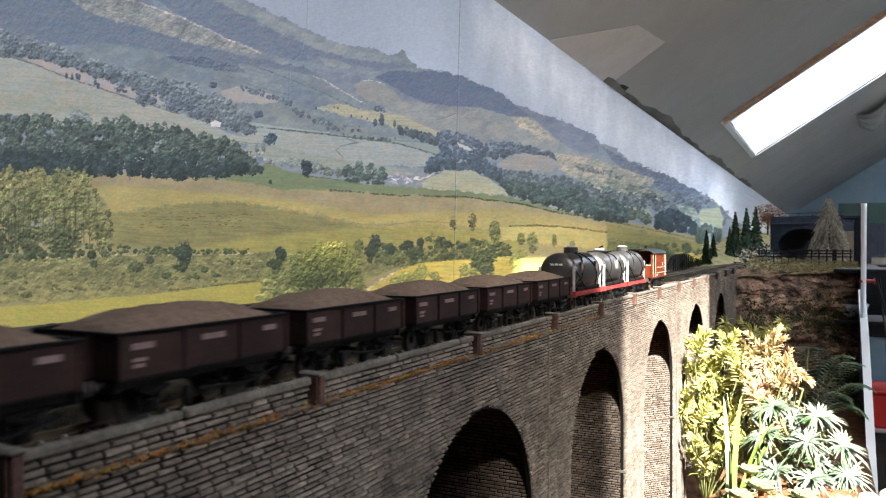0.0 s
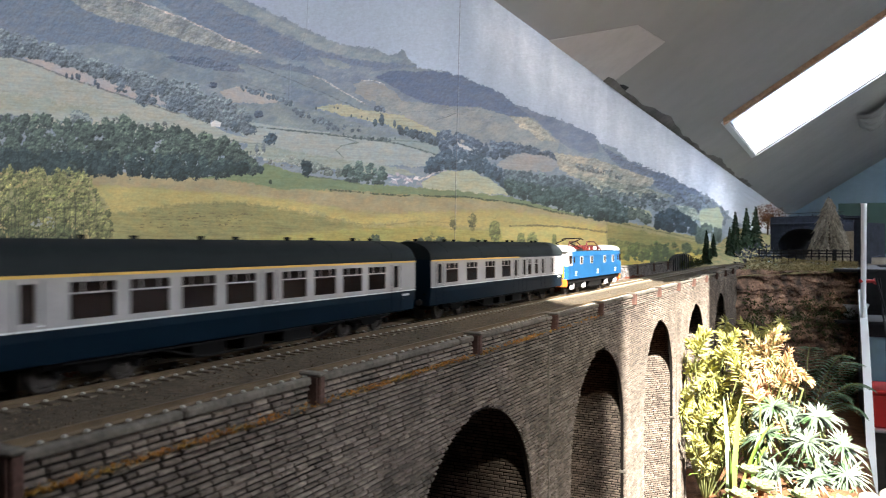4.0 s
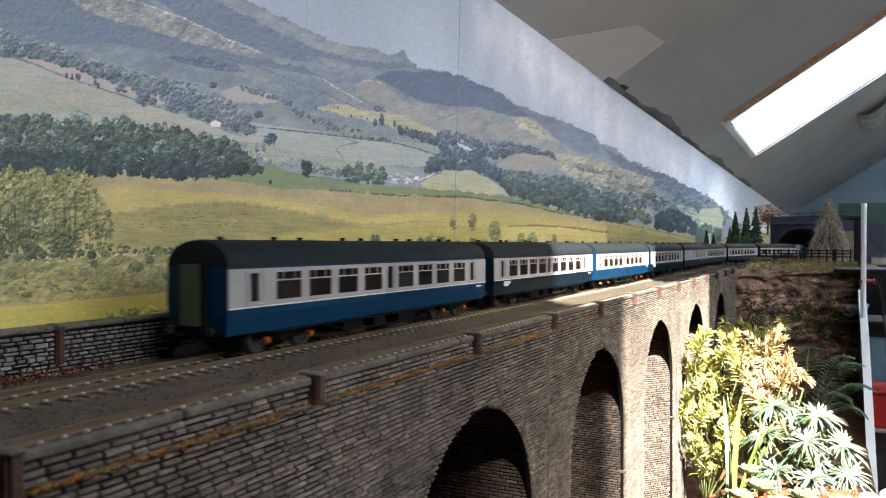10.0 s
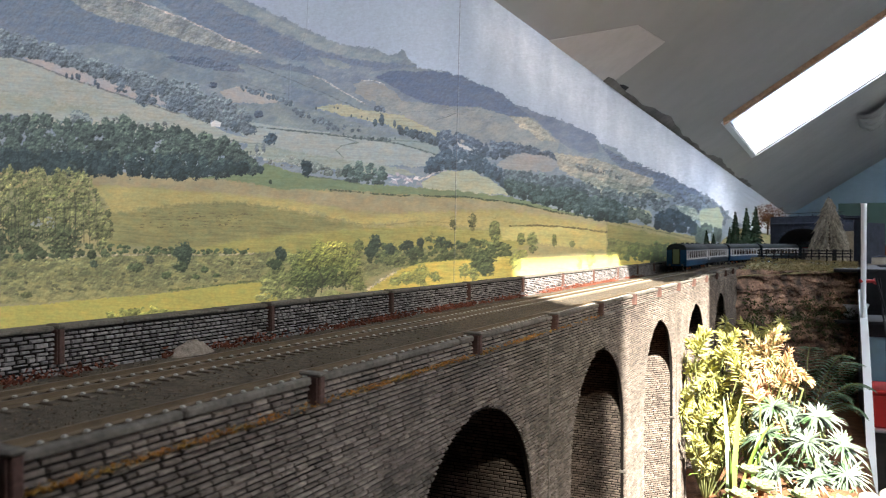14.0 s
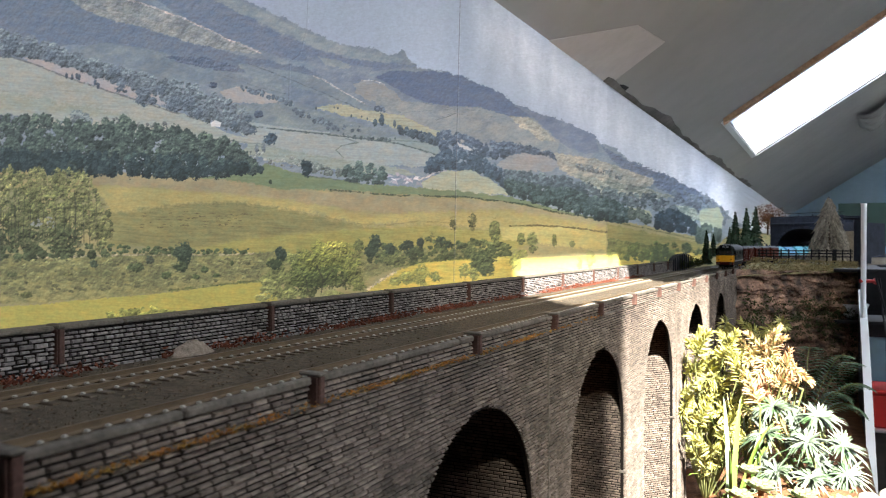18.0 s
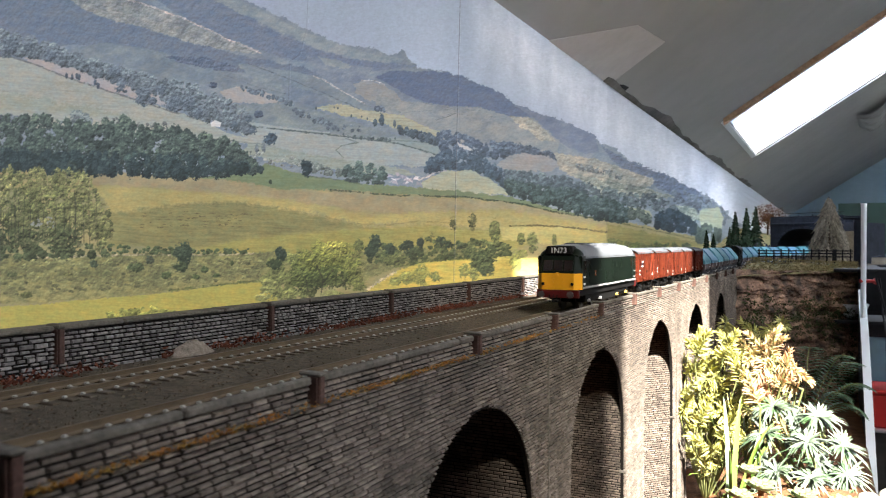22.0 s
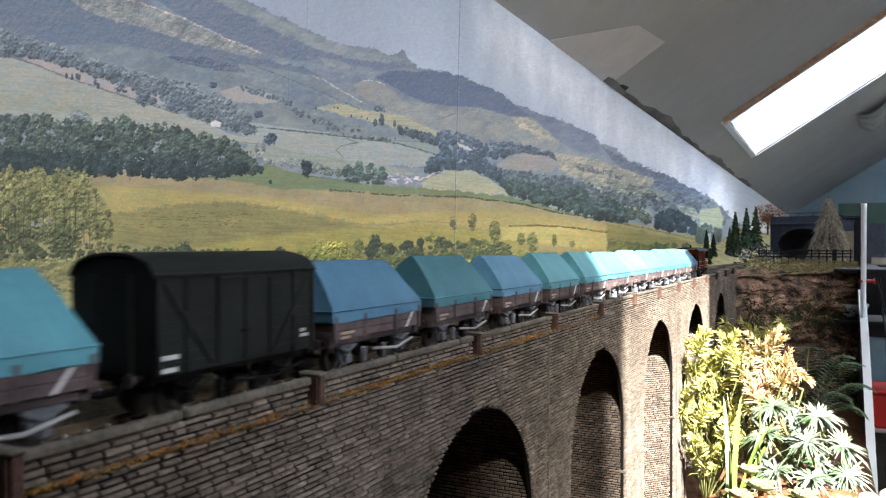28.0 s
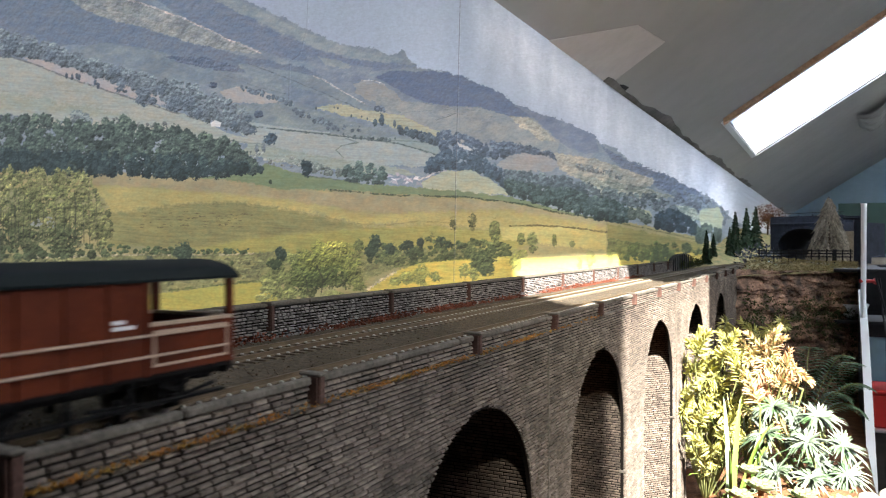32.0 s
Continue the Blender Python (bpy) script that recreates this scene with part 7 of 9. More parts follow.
def wagon_frame(t, L, sole=None, base=0.021, guards=None):
    half = L / 2
    sole, guards = sole or UNDER, guards or UNDER
    for sx in (-1, 1):
        x = sx * 0.0145
        part("solebar", Geo().box(min(x, x - sx * 0.0015), max(x, x - sx * 0.0015), -half, half, 0.0120, 0.0158, 0.0003), sole, t)
        for y in (-base, base):
            g = Geo().prism([(y - 0.0062, 0.0125), (y + 0.0062, 0.0125), (y + 0.002, 0.0042), (y - 0.002, 0.0042)], x - sx * 0.0022, x - sx * 0.0012, "x")
            ag = part("axle_guard", g, guards, t)
            part("axle_box", Geo().box(min(x - sx * 0.001, x + sx * 0.0012), max(x - sx * 0.001, x + sx * 0.0012), y - 0.0017, y + 0.0017, 0.0047, 0.0082, 0.0004), guards, ag)
            part("leaf_spring", Geo().prism([(y - 0.0058, 0.0112), (y, 0.0088), (y + 0.0058, 0.0112), (y + 0.0058, 0.0118), (y, 0.0100), (y - 0.0058, 0.0118)], x - sx * 0.0006, x + sx * 0.0008, "x"), guards, ag)
        lv = Geo().tube([(x + sx * 0.0012, -0.004, 0.0085), (x + sx * 0.0014, half * 0.45, 0.0068), (x + sx * 0.0014, half * 0.86, 0.0095)], 0.0006, 5)
        part("brake_lever", lv, SILVER if guards is CLAYFRAME else guards, t)
        g = Geo()
        for y in (-0.0075, 0.0075):
            g.box(min(x, x - sx * 0.002), max(x, x - sx * 0.002), y - 0.0012, y + 0.0012, 0.0035, 0.0095, 0.0004)
        part("brake_gear", g, guards, t)
    for sy in (-1, 1):
        part("headstock", Geo().box(-0.0155, 0.0155, min(sy * half, sy * (half - 0.0018)), max(sy * half, sy * (half - 0.0018)), 0.0115, 0.0160, 0.0003), sole, t)
    part("floor_plate", Geo().box(-0.0144, 0.0144, -half + 0.001, half - 0.001, 0.0145, 0.0158), UNDER, t)
    for y in (-base, base):
        axle_set(t, y)
    buffers(t, half)


def arc_roof(L, hw, z_eave, z_top, over=0.0012, thick=0.0008, n=14, power=0.5):
    g = Geo()
    pts = []
    for i in range(n + 1):
        u = -1 + 2 * i / n
        pts.append((u * (hw + 0.0006), z_eave + (z_top - z_eave) * (1 - abs(u) ** 2) ** power if power != 1 else z_eave + (z_top - z_eave) * (1 - u * u)))
    low = [(x * 0.985, z - thick) for x, z in reversed(pts)]
    return g.prism(pts + low, -L / 2 - over, L / 2 + over)


# --- passenger coaches ---
HW, CB, WB, WT, CANT, RT = 0.0182, 0.0112, 0.0231, 0.0402, 0.0412, 0.0532


def coach_section(hw):
    pts = [(-hw * 0.945, CB), (hw * 0.945, CB), (hw, 0.0195), (hw, 0.027), (hw * 0.975, CANT)]
    for i in range(1, 12):
        a = math.pi * i / 12
        pts.append((hw * 0.972 * math.cos(a), CANT + (RT - CANT) * math.sin(a) ** 0.85))
    pts.append((-hw * 0.975, CANT))
    return pts + [(-hw, 0.027), (-hw, 0.0195)]


L_COACH = 0.2725
STANDARD = [("n", 0.0165), ("w", 0.041), ("w", 0.066), ("w", 0.091), ("w", 0.116), ("n", 0.1345), ("w", 0.153), ("w", 0.178), ("w", 0.203), ("w", 0.228), ("n", 0.249)]
TOILET = [("n", 0.0165), ("w", 0.040), ("w", 0.0635), ("w", 0.087), ("w", 0.1105), ("n", 0.1285), ("w", 0.147), ("w", 0.1715), ("w", 0.196), ("w", 0.2205), ("n", 0.243), ("f", 0.2608)]
KITCHEN = [("f", 0.016), ("d", 0.037), ("v", 0.075), ("d", 0.094), ("v", 0.106), ("m", 0.1325), ("m", 0.155), ("m", 0.178), ("m", 0.2), ("m", 0.222), ("m", 0.245)]
SIDECORR = [("n", 0.012), ("w", 0.0305), ("w", 0.063), ("w", 0.096), ("w", 0.1285), ("n", 0.1495), ("n", 0.169), ("m", 0.1815), ("m", 0.1985), ("n", 0.2155), ("n", 0.2425)]
WIDTHS = {"w": 0.0188, "n": 0.0060, "f": 0.0095, "d": 0.0085, "v": 0.0080, "m": 0.0092}
WIN0, WIN1 = WB + 0.12 * (WT - WB), WT - 0.10 * (WT - WB)


def bogie(t, y, boxes):
    b = part("bogie", Geo().box(-0.012, 0.012, y - 0.017, y + 0.017, 0.0065, 0.0095, 0.0006), UNDER, t)
    for sx in (-1, 1):
        x = sx * 0.0128
        g = Geo().prism([(y - 0.0215, 0.0085), (y - 0.0215, 0.0105), (y + 0.0215, 0.0105), (y + 0.0215, 0.0085), (y + 0.009, 0.0085), (y + 0.006, 0.0055), (y - 0.006, 0.0055), (y - 0.009, 0.0085)], x - 0.0008, x + 0.0008, "x")
        fr = part("bogie_frame", g, UNDER, b)
    for yy in (y - 0.0165, y + 0.0165):
        for sx in (-1, 1):
            part("axle_box", Geo().cyl((sx * 0.0128, yy, 0.0066), (sx * 0.0155, yy, 0.0066), 0.0015, 8), boxes, b)
        g = Geo().cyl((-0.0088, yy, 0.0066), (0.0088, yy, 0.0066), 0.0009, 8)
        part("axle", g, WHEELM, b)
        for sx in (-1, 1):
            w = part("wheel", wheel_mesh(0.0066, 0), None, b)
            w.location = (sx * 0.0072, yy, 0.0066)
            w.rotation_euler = (0, 0, 0 if sx > 0 else math.pi)
    return b


def coach(label, blue, layout, line=None, boxes=None, door=None, logo=False, word="", vents=9, reach=L_COACH):
    t = thing("coach", label, "railway coach", "coaches of the passenger train")
    L = L_COACH
    sec = coach_section(HW - 0.0004)
    part("body", Geo().prism(sec[:5] + sec[-3:], -L / 2, L / 2), blue, t)
    roof_pts = coach_section(HW + 0.0001)[4:-2]
    n = len(roof_pts)
    rings = []
    for y, k in ((-L / 2, 0.96), (-L / 2 + 0.0015, 1.0), (L / 2 - 0.0015, 1.0), (L / 2, 0.96)):
        rings.append([(x * (0.99 + 0.01 * k), y, CANT + (z - CANT) * k) for x, z in roof_pts])
    part("roof", Geo().loft(rings), ROOFGREY, t, "dark grey ribbed roof", smooth=True)
    for k in range(5):
        y = -L / 2 + L * (k + 0.5) / 5
        part("roof_rib", Geo().prism([(x * 1.003, z + 0.00015) for x, z in roof_pts] + [(x, z - 0.0004) for x, z in reversed(roof_pts)], y - 0.0004, y + 0.0004), ROOFGREY, t)
    for k in range(vents):
        y = -L / 2 + 0.018 + (L - 0.036) * k / (vents - 1)
        x = 0.0035 * (1 if k % 2 else -1)
        v = part("roof_vent", Geo().cyl((x, y, RT - 0.0006), (x, y, RT + 0.0009), 0.0013, 8), ROOFGREY, t)
        part("vent_cap", Geo().cyl((x, y, RT + 0.0009), (x, y, RT + 0.0015), 0.002, 8, 0.0012), UNDER, v)
    if word:
        for k in range(5):
            y = -L / 2 + 0.055 + 0.02 * k
            part("roof_pod", Geo().box(-0.006, 0.006, y - 0.006, y + 0.006, RT - 0.0012, RT + 0.0012, 0.0009), ROOFGREY, t)
    for sx in (-1, 1):
        x0, x1 = sx * (HW - 0.0004), sx * (HW + 0.0001)
        lo, hi = min(x0, x1), max(x0, x1)
        # pale band with its window openings: sills, heads and the piers between
        g = Geo()
        g.box(lo, hi, -L / 2, L / 2, WB, WIN0)
        g.box(lo, hi, -L / 2, L / 2, WIN1, WT)
        y = -L / 2
        for kind, c in layout:
            w = WIDTHS[kind]
            a = -L / 2 + c - w / 2
            if kind in "wnfvm":
                g.box(lo, hi, y, a, WIN0, WIN1)
                y = a + w
        g.box(lo, hi, y, L / 2, WIN0, WIN1)
        part("grey_band", g, PALEGREY, t, "pale grey window band")
        part("lining", Geo().box(min(x1, x1 + sx * 0.0001), max(x1, x1 + sx * 0.0001), -L / 2, L / 2, WB - 0.0004, WB + 0.0002), WHITEL, t, "thin white line under the band")
        if line:
            part("cantrail_line", Geo().box(min(x1, x1 + sx * 0.0002), max(x1, x1 + sx * 0.0002), -L / 2, -L / 2 + reach, WT - 0.0002, WT + 0.0008), line, t, "coloured line along the roof edge")
        for kind, c in layout:
            y, w = -L / 2 + c, WIDTHS[kind]
            gx = sx * (HW - 0.00055)
            if kind in "wnfvm":
                pane = part("window", Geo().box(min(gx, gx + sx * 0.0002), max(gx, gx + sx * 0.0002), y - w / 2, y + w / 2, WIN0, WIN1), FROST if kind in "fv" else GLASS, t)
                fr = Geo()
                xo = sorted((sx * (HW + 0.0002), sx * (HW - 0.0003)))
                for a, b, c0, c1 in ((y - w / 2, y + w / 2, WIN0 - 0.0002, WIN0 + 0.0003), (y - w / 2, y + w / 2, WIN1 - 0.0003, WIN1 + 0.0002), (y - w / 2 - 0.0003, y - w / 2 + 0.0002, WIN0 - 0.0002, WIN1 + 0.0002), (y + w / 2 - 0.0002, y + w / 2 + 0.0003, WIN0 - 0.0002, WIN1 + 0.0002)):
                    fr.box(xo[0], xo[1], a, b, c0, c1)
                if kind in "wm":
                    fr.box(xo[0], xo[1], y - w / 2, y + w / 2, WIN1 - 0.0044, WIN1 - 0.0038)
                    for f in (-0.22, 0.22):
                        fr.box(xo[0], xo[1], y + f * w - 0.0002, y + f * w + 0.0002, WIN1 - 0.0038, WIN1)
                part("window_frame", fr, PALEGREY, pane)
            if kind in "ndf":
                g = Geo()
                xd = sorted((sx * (HW + 0.0001), sx * (HW + 0.00022)))
                for yy in (y - 0.0052, y + 0.0052):
                    g.box(xd[0], xd[1], yy - 0.00015, yy + 0.00015, 0.0125, 0.0392)
                dj = part("door_edge", g, blue, t)
                part("door_handle", Geo().box(xd[0], sorted((xd[1], sx * (HW + 0.0008)))[1] if sx > 0 else xd[1], y + 0.0036, y + 0.0048, 0.0242, 0.0247), WHITEL, dj)
        bars(t, sx * (HW + 0.0001), L / 2 - 0.012, 0.0200, 0.008, (1.0, 0.0), h=0.0012)
        if logo:
            bars(t, sx * (HW + 0.0001), -L / 2 + 0.026, 0.0195, 0.014, (1.0, 0.7), h=0.0022, gap=0.0016)
        part("step_board", Geo().box(min(sx * 0.0165, sx * 0.0178), max(sx * 0.0165, sx * 0.0178), -L / 2 + 0.03, L / 2 - 0.03, 0.0100, 0.0106), UNDER, t)
    if word:
        cu = bpy.data.curves.new("lettering", "FONT")
        cu.body, cu.size, cu.extrude, cu.align_x = word, 0.0042, 0.00008, "CENTER"
        cu.materials.append(WHITEL)
        tx = new("lettering", cu)
        tx.parent = t
        tx.matrix_local = Matrix.Translation((HW + 0.0002, 0.072, 0.0172)) @ Matrix(((0, 0, 1, 0), (1, 0, 0, 0), (0, 1, 0, 0), (0, 0, 0, 1)))
    for sy in (-1, 1):
        y = sy * L / 2
        gw = part("gangway", Geo().box(-0.0072, 0.0072, min(y, y + sy * 0.004), max(y, y + sy * 0.004), 0.0145, 0.0435, 0.0012), UNDER, t, "black corridor connection")
        part("gangway_door", Geo().box(-0.0058, 0.0058, min(y + sy * 0.004, y + sy * 0.0044), max(y + sy * 0.004, y + sy * 0.0044), 0.0155, 0.0425, 0.0002), door or UNDER, gw)
        for sx in (-1, 1):
            part("end_step", Geo().box(min(sx * 0.0125, sx * 0.0145), max(sx * 0.0125, sx * 0.0145), min(y, y + sy * 0.0006), max(y, y + sy * 0.0006), 0.018, 0.019), UNDER, t)
    part("underframe", Geo().box(-0.0125, 0.0125, -L / 2 + 0.004, L / 2 - 0.004, 0.0098, 0.0113), UNDER, t)
    for y0, w in ((-0.036, 0.02), (-0.008, 0.013), (0.024, 0.022)):
        part("battery_box", Geo().box(-0.0150, 0.0150, y0 - w / 2, y0 + w / 2, 0.0042, 0.0100, 0.0006), UNDER, t)
    part("truss", Geo().tube([(0.0148, -0.062, 0.0098), (0.0148, -0.04, 0.0045), (0.0148, 0.04, 0.0045), (0.0148, 0.062, 0.0098)], 0.0005, 5), UNDER, t)
    for y in (-L / 2 + 0.046, L / 2 - 0.046):
        bogie(t, y, boxes or UNDER)
    buffers(t, L / 2, 0.0135)
    return t


# --- diesel locomotive ---
def headcode(t, y, x, z, size, text, facing):
    cu = bpy.data.curves.new("headcode_lettering", "FONT")
    cu.body, cu.size, cu.extrude, cu.align_x, cu.align_y = text, size, 0.0001, "CENTER", "CENTER"
    cu.materials.append(WHITEL)
    tx = new("headcode_lettering", cu)
    tx.parent = t
    tx.matrix_local = Matrix.Translation((x, y, z)) @ pose(0, 0, 0, 90, 0, 0 if facing < 0 else 180)


def diesel():
    t = thing("diesel_locomotive", "dark green diesel locomotive with yellow warning panels", "locomotive")
    L, hw = 0.188, 0.0176
    half = L / 2
    body = [(-hw, 0.0168), (hw, 0.0168), (hw, 0.0405), (hw * 0.97, 0.0425), (-hw * 0.97, 0.0425), (-hw, 0.0405)]
    part("body", Geo().prism(body, -half + 0.006, half - 0.006), LOCOGREEN, t)
    pts = [(hw * 0.985 * math.cos(math.pi * i / 16), 0.0415 + 0.0098 * math.sin(math.pi * i / 16) ** 0.8) for i in range(17)]
    rings = [[(x * k, y, 0.0415 + (z - 0.0415) * kz) for x, z in pts] for y, k, kz in ((-half + 0.0115, 0.97, 0.86), (-half + 0.016, 1.0, 0.97), (-half + 0.022, 1.0, 1.0), (half - 0.022, 1.0, 1.0), (half - 0.016, 1.0, 0.97), (half - 0.0115, 0.97, 0.86))]
    part("roof", Geo().loft(rings), LOCOROOF, t, "grey roof with grilles", smooth=True)
    for y0, w in ((-0.045, 0.018), (-0.018, 0.014), (0.012, 0.02), (0.045, 0.016)):
        rp = part("roof_panel", Geo().box(-0.0085, 0.0085, y0 - w / 2, y0 + w / 2, 0.0500, 0.0519, 0.0006), LOCOROOF, t)
        for k in range(4):
            y = y0 - w * 0.36 + w * 0.24 * k
            part("grille_bar", Geo().box(-0.007, 0.007, y - 0.0005, y + 0.0005, 0.0518, 0.0524), UNDER, rp)
    for sx in (-1, 1):
        x = sx * hw
        part("cantrail_gutter", Geo().box(min(x, x + sx * 0.0006), max(x, x + sx * 0.0006), -half + 0.012, half - 0.012, 0.0402, 0.0412), LOCOROOF, t, "grey gutter")
        part("body_stripe", Geo().box(min(x, x + sx * 0.0003), max(x, x + sx * 0.0003), -half + 0.007, half - 0.007, 0.0175, 0.0189), PALEGREY, t, "pale grey stripe along the foot")
        for y0, w, z0, z1 in ((-0.032, 0.013, 0.030, 0.0385), (0.006, 0.011, 0.031, 0.0375), (0.021, 0.011, 0.031, 0.0375), (0.036, 0.009, 0.031, 0.0385), (-0.014, 0.012, 0.022, 0.029), (0.012, 0.02, 0.0215, 0.029)):
            pn = part("side_panel", Geo().box(min(x, x + sx * 0.0003), max(x, x + sx * 0.0003), y0 - w / 2, y0 + w / 2, z0, z1, 0.0001), LOCOGREEN, t)
            for k in range(5):
                z = z0 + (z1 - z0) * (k + 0.5) / 5
                part("louvre", Geo().box(min(x, x + sx * 0.0006), max(x, x + sx * 0.0006), y0 - w * 0.42, y0 + w * 0.42, z - 0.0003, z + 0.0003), LOCOGREEN, pn)
        for sy in (-1, 1):
            for y0, w in ((half - 0.0125, 0.0065), (half - 0.024, 0.0042)):
                y = sy * y0
                wd = part("cab_side_window", Geo().box(min(x, x + sx * 0.0003), max(x, x + sx * 0.0003), y - w / 2, y + w / 2, 0.0305, 0.0385, 0.0001), GLASS, t)
                g = Geo()
                for a, b, c, d in ((y - w / 2 - 0.0004, y + w / 2 + 0.0004, 0.0385, 0.0389), (y - w / 2 - 0.0004, y + w / 2 + 0.0004, 0.0301, 0.0305), (y - w / 2 - 0.0004, y - w / 2, 0.0305, 0.0385), (y + w / 2, y + w / 2 + 0.0004, 0.0305, 0.0385)):
                    g.box(min(x, x + sx * 0.0005), max(x, x + sx * 0.0005), a, b, c, d)
                part("window_frame", g, LOCOGREEN, wd)
            y = sy * (half - 0.0185)
            dr = part("cab_door", Geo().box(min(x, x + sx * 0.00015), max(x, x + sx * 0.00015), y - 0.0035, y + 0.0035, 0.0195, 0.0392), LOCOGREEN, t)
            for d in (-0.0044, 0.0044):
                part("handrail", Geo().cyl((x + sx * 0.0006, y + d, 0.021), (x + sx * 0.0006, y + d, 0.034), 0.0003, 5), LOCOGREEN, dr)
            bars(t, x + sx * 0.0001 if sx > 0 else x - 0.0003, sy * (half - 0.0115), 0.0255, 0.0055, (1.0, 0.8), h=0.0014, gap=0.0052)
        cr = part("crest", Geo().prism([(-0.052 + 0.0021 * math.cos(a) * (1.25 if k % 2 else 0.6), 0.0285 + 0.0024 * math.sin(a) * (1.25 if k % 2 else 0.6)) for k, a in enumerate([6.283 * j / 8 for j in range(8)])], min(x, x + sx * 0.0002), max(x, x + sx * 0.0002), "x"), ORANGEP, t, "small orange and cream crest")
        part("crest_centre", Geo().prism([(-0.052 + 0.0008 * math.cos(a), 0.0285 + 0.0008 * math.sin(a)) for a in [6.283 * j / 8 for j in range(8)]], min(x, x + sx * 0.0003), max(x, x + sx * 0.0003), "x"), WHITEL, cr)
    for sy in (-1, 1):
        # raked cab front with angled corners
        f = lambda y: sy * y
        low = [(-hw, f(half - 0.006)), (-hw * 0.72, f(half)), (hw * 0.72, f(half)), (hw, f(half - 0.006))]
        top = [(-hw * 0.95, f(half - 0.0085)), (-hw * 0.7, f(half - 0.0035)), (hw * 0.7, f(half - 0.0035)), (hw * 0.95, f(half - 0.0085))]
        back = f(half - 0.012)

        def shell(za, zb, ka, kb, mtl, nm, lab=""):
            mix = lambda k: [(low[i][0] + (top[i][0] - low[i][0]) * k, low[i][1] + (top[i][1] - low[i][1]) * k) for i in range(4)]
            a, b = mix(ka), mix(kb)
            ra = [(x, y, za) for x, y in a] + [(hw * 0.9, back, za), (-hw * 0.9, back, za)]
            rb = [(x, y, zb) for x, y in b] + [(hw * 0.9, back, zb), (-hw * 0.9, back, zb)]
            return part(nm, Geo().loft([ra, rb]), mtl, t, lab)

        shell(0.0168, 0.0292, 0, 0, YELLOWP, "warning_panel", "yellow warning panel")
        shell(0.0292, 0.0425, 0.0, 1.0, LOCOGREEN, "cab_front")
        for xa, xb in ((-0.0115, -0.0045), (-0.0036, 0.0036), (0.0045, 0.0115)):
            k0, k1 = (0.0312 - 0.0292) / 0.0133, (0.0392 - 0.0292) / 0.0133
            y0, y1 = f(half - 0.0035 * k0 + 0.0002), f(half - 0.0035 * k1 + 0.0002)
            vs = [(xa, y0, 0.0312), (xb, y0, 0.0312), (xb, y1, 0.0392), (xa, y1, 0.0392)]
            wn_ = part("windscreen", Geo().add(vs + [(x, y - f(0.0006), z) for x, y, z in vs], [(0, 1, 2, 3), (7, 6, 5, 4), (0, 4, 5, 1), (1, 5, 6, 2), (2, 6, 7, 3), (3, 7, 4, 0)]), GLASS, t)
            g = Geo()
            for p, q in zip(vs, vs[1:] + vs[:1]):
                g.cyl(p, q, 0.0003, 5)
            part("window_frame", g, LOCOGREEN, wn_)
        for sx in (-1, 1):
            part("tail_lamp", Geo().cyl((sx * 0.0115, f(half), 0.0212), (sx * 0.0115, f(half + 0.0009), 0.0212), 0.0012, 10), UNDER, t)
        part("cab_handrail", Geo().tube([(-0.003, f(half + 0.0006), 0.0285), (-0.003, f(half + 0.0006), 0.022)], 0.0003, 5), YELLOWP, t)
        part("front_door", Geo().box(-0.0042, 0.0042, min(f(half), f(half + 0.0003)), max(f(half), f(half + 0.0003)), 0.0175, 0.0288, 0.0001), YELLOWP, t)
        part("lamp_bracket", Geo().box(-0.0008, 0.0008, min(f(half), f(half + 0.0016)), max(f(half), f(half + 0.0016)), 0.0275, 0.0300), YELLOWP, t)
        dome = [[(x * k, f(y), 0.0418 + (z - 0.0418) * kz) for x, z in pts] for y, k, kz in ((half - 0.0118, 0.98, 0.86), (half - 0.0078, 0.95, 0.70), (half - 0.0045, 0.86, 0.25))]
        part("cab_dome", Geo().loft(dome), LOCOGREEN, t, smooth=True)
        hb = part("headcode_box", Geo().box(-0.0105, 0.0105, min(f(half - 0.0030), f(half - 0.014)), max(f(half - 0.0030), f(half - 0.014)), 0.0428, 0.0500, 0.0012), UNDER, t, "roof box with white headcode on black")
        part("headcode_glass", Geo().box(-0.0088, 0.0088, min(f(half - 0.0030), f(half - 0.0026)), max(f(half - 0.0030), f(half - 0.0026)), 0.0438, 0.0492), UNDER, hb)
        headcode(t, f(half - 0.0024), 0, 0.0464, 0.0058, "1N73", sy)
        part("buffer_beam", Geo().box(-0.0165, 0.0165, min(f(half - 0.004), f(half + 0.0006)), max(f(half - 0.004), f(half + 0.0006)), 0.0105, 0.0166, 0.0005), REDP, t, "dark red buffer beam")
        for k in range(3):
            part("brake_hose", Geo().tube([(-0.006 + 0.003 * k, f(half + 0.0008), 0.013), (-0.006 + 0.003 * k, f(half + 0.002), 0.010), (-0.0055 + 0.003 * k, f(half + 0.0012), 0.0075)], 0.0004, 5), UNDER, t)
        b = part("bogie", Geo().box(-0.0135, 0.0135, f(0.044) - 0.024, f(0.044) + 0.024, 0.0060, 0.0105, 0.0006), UNDER, t)
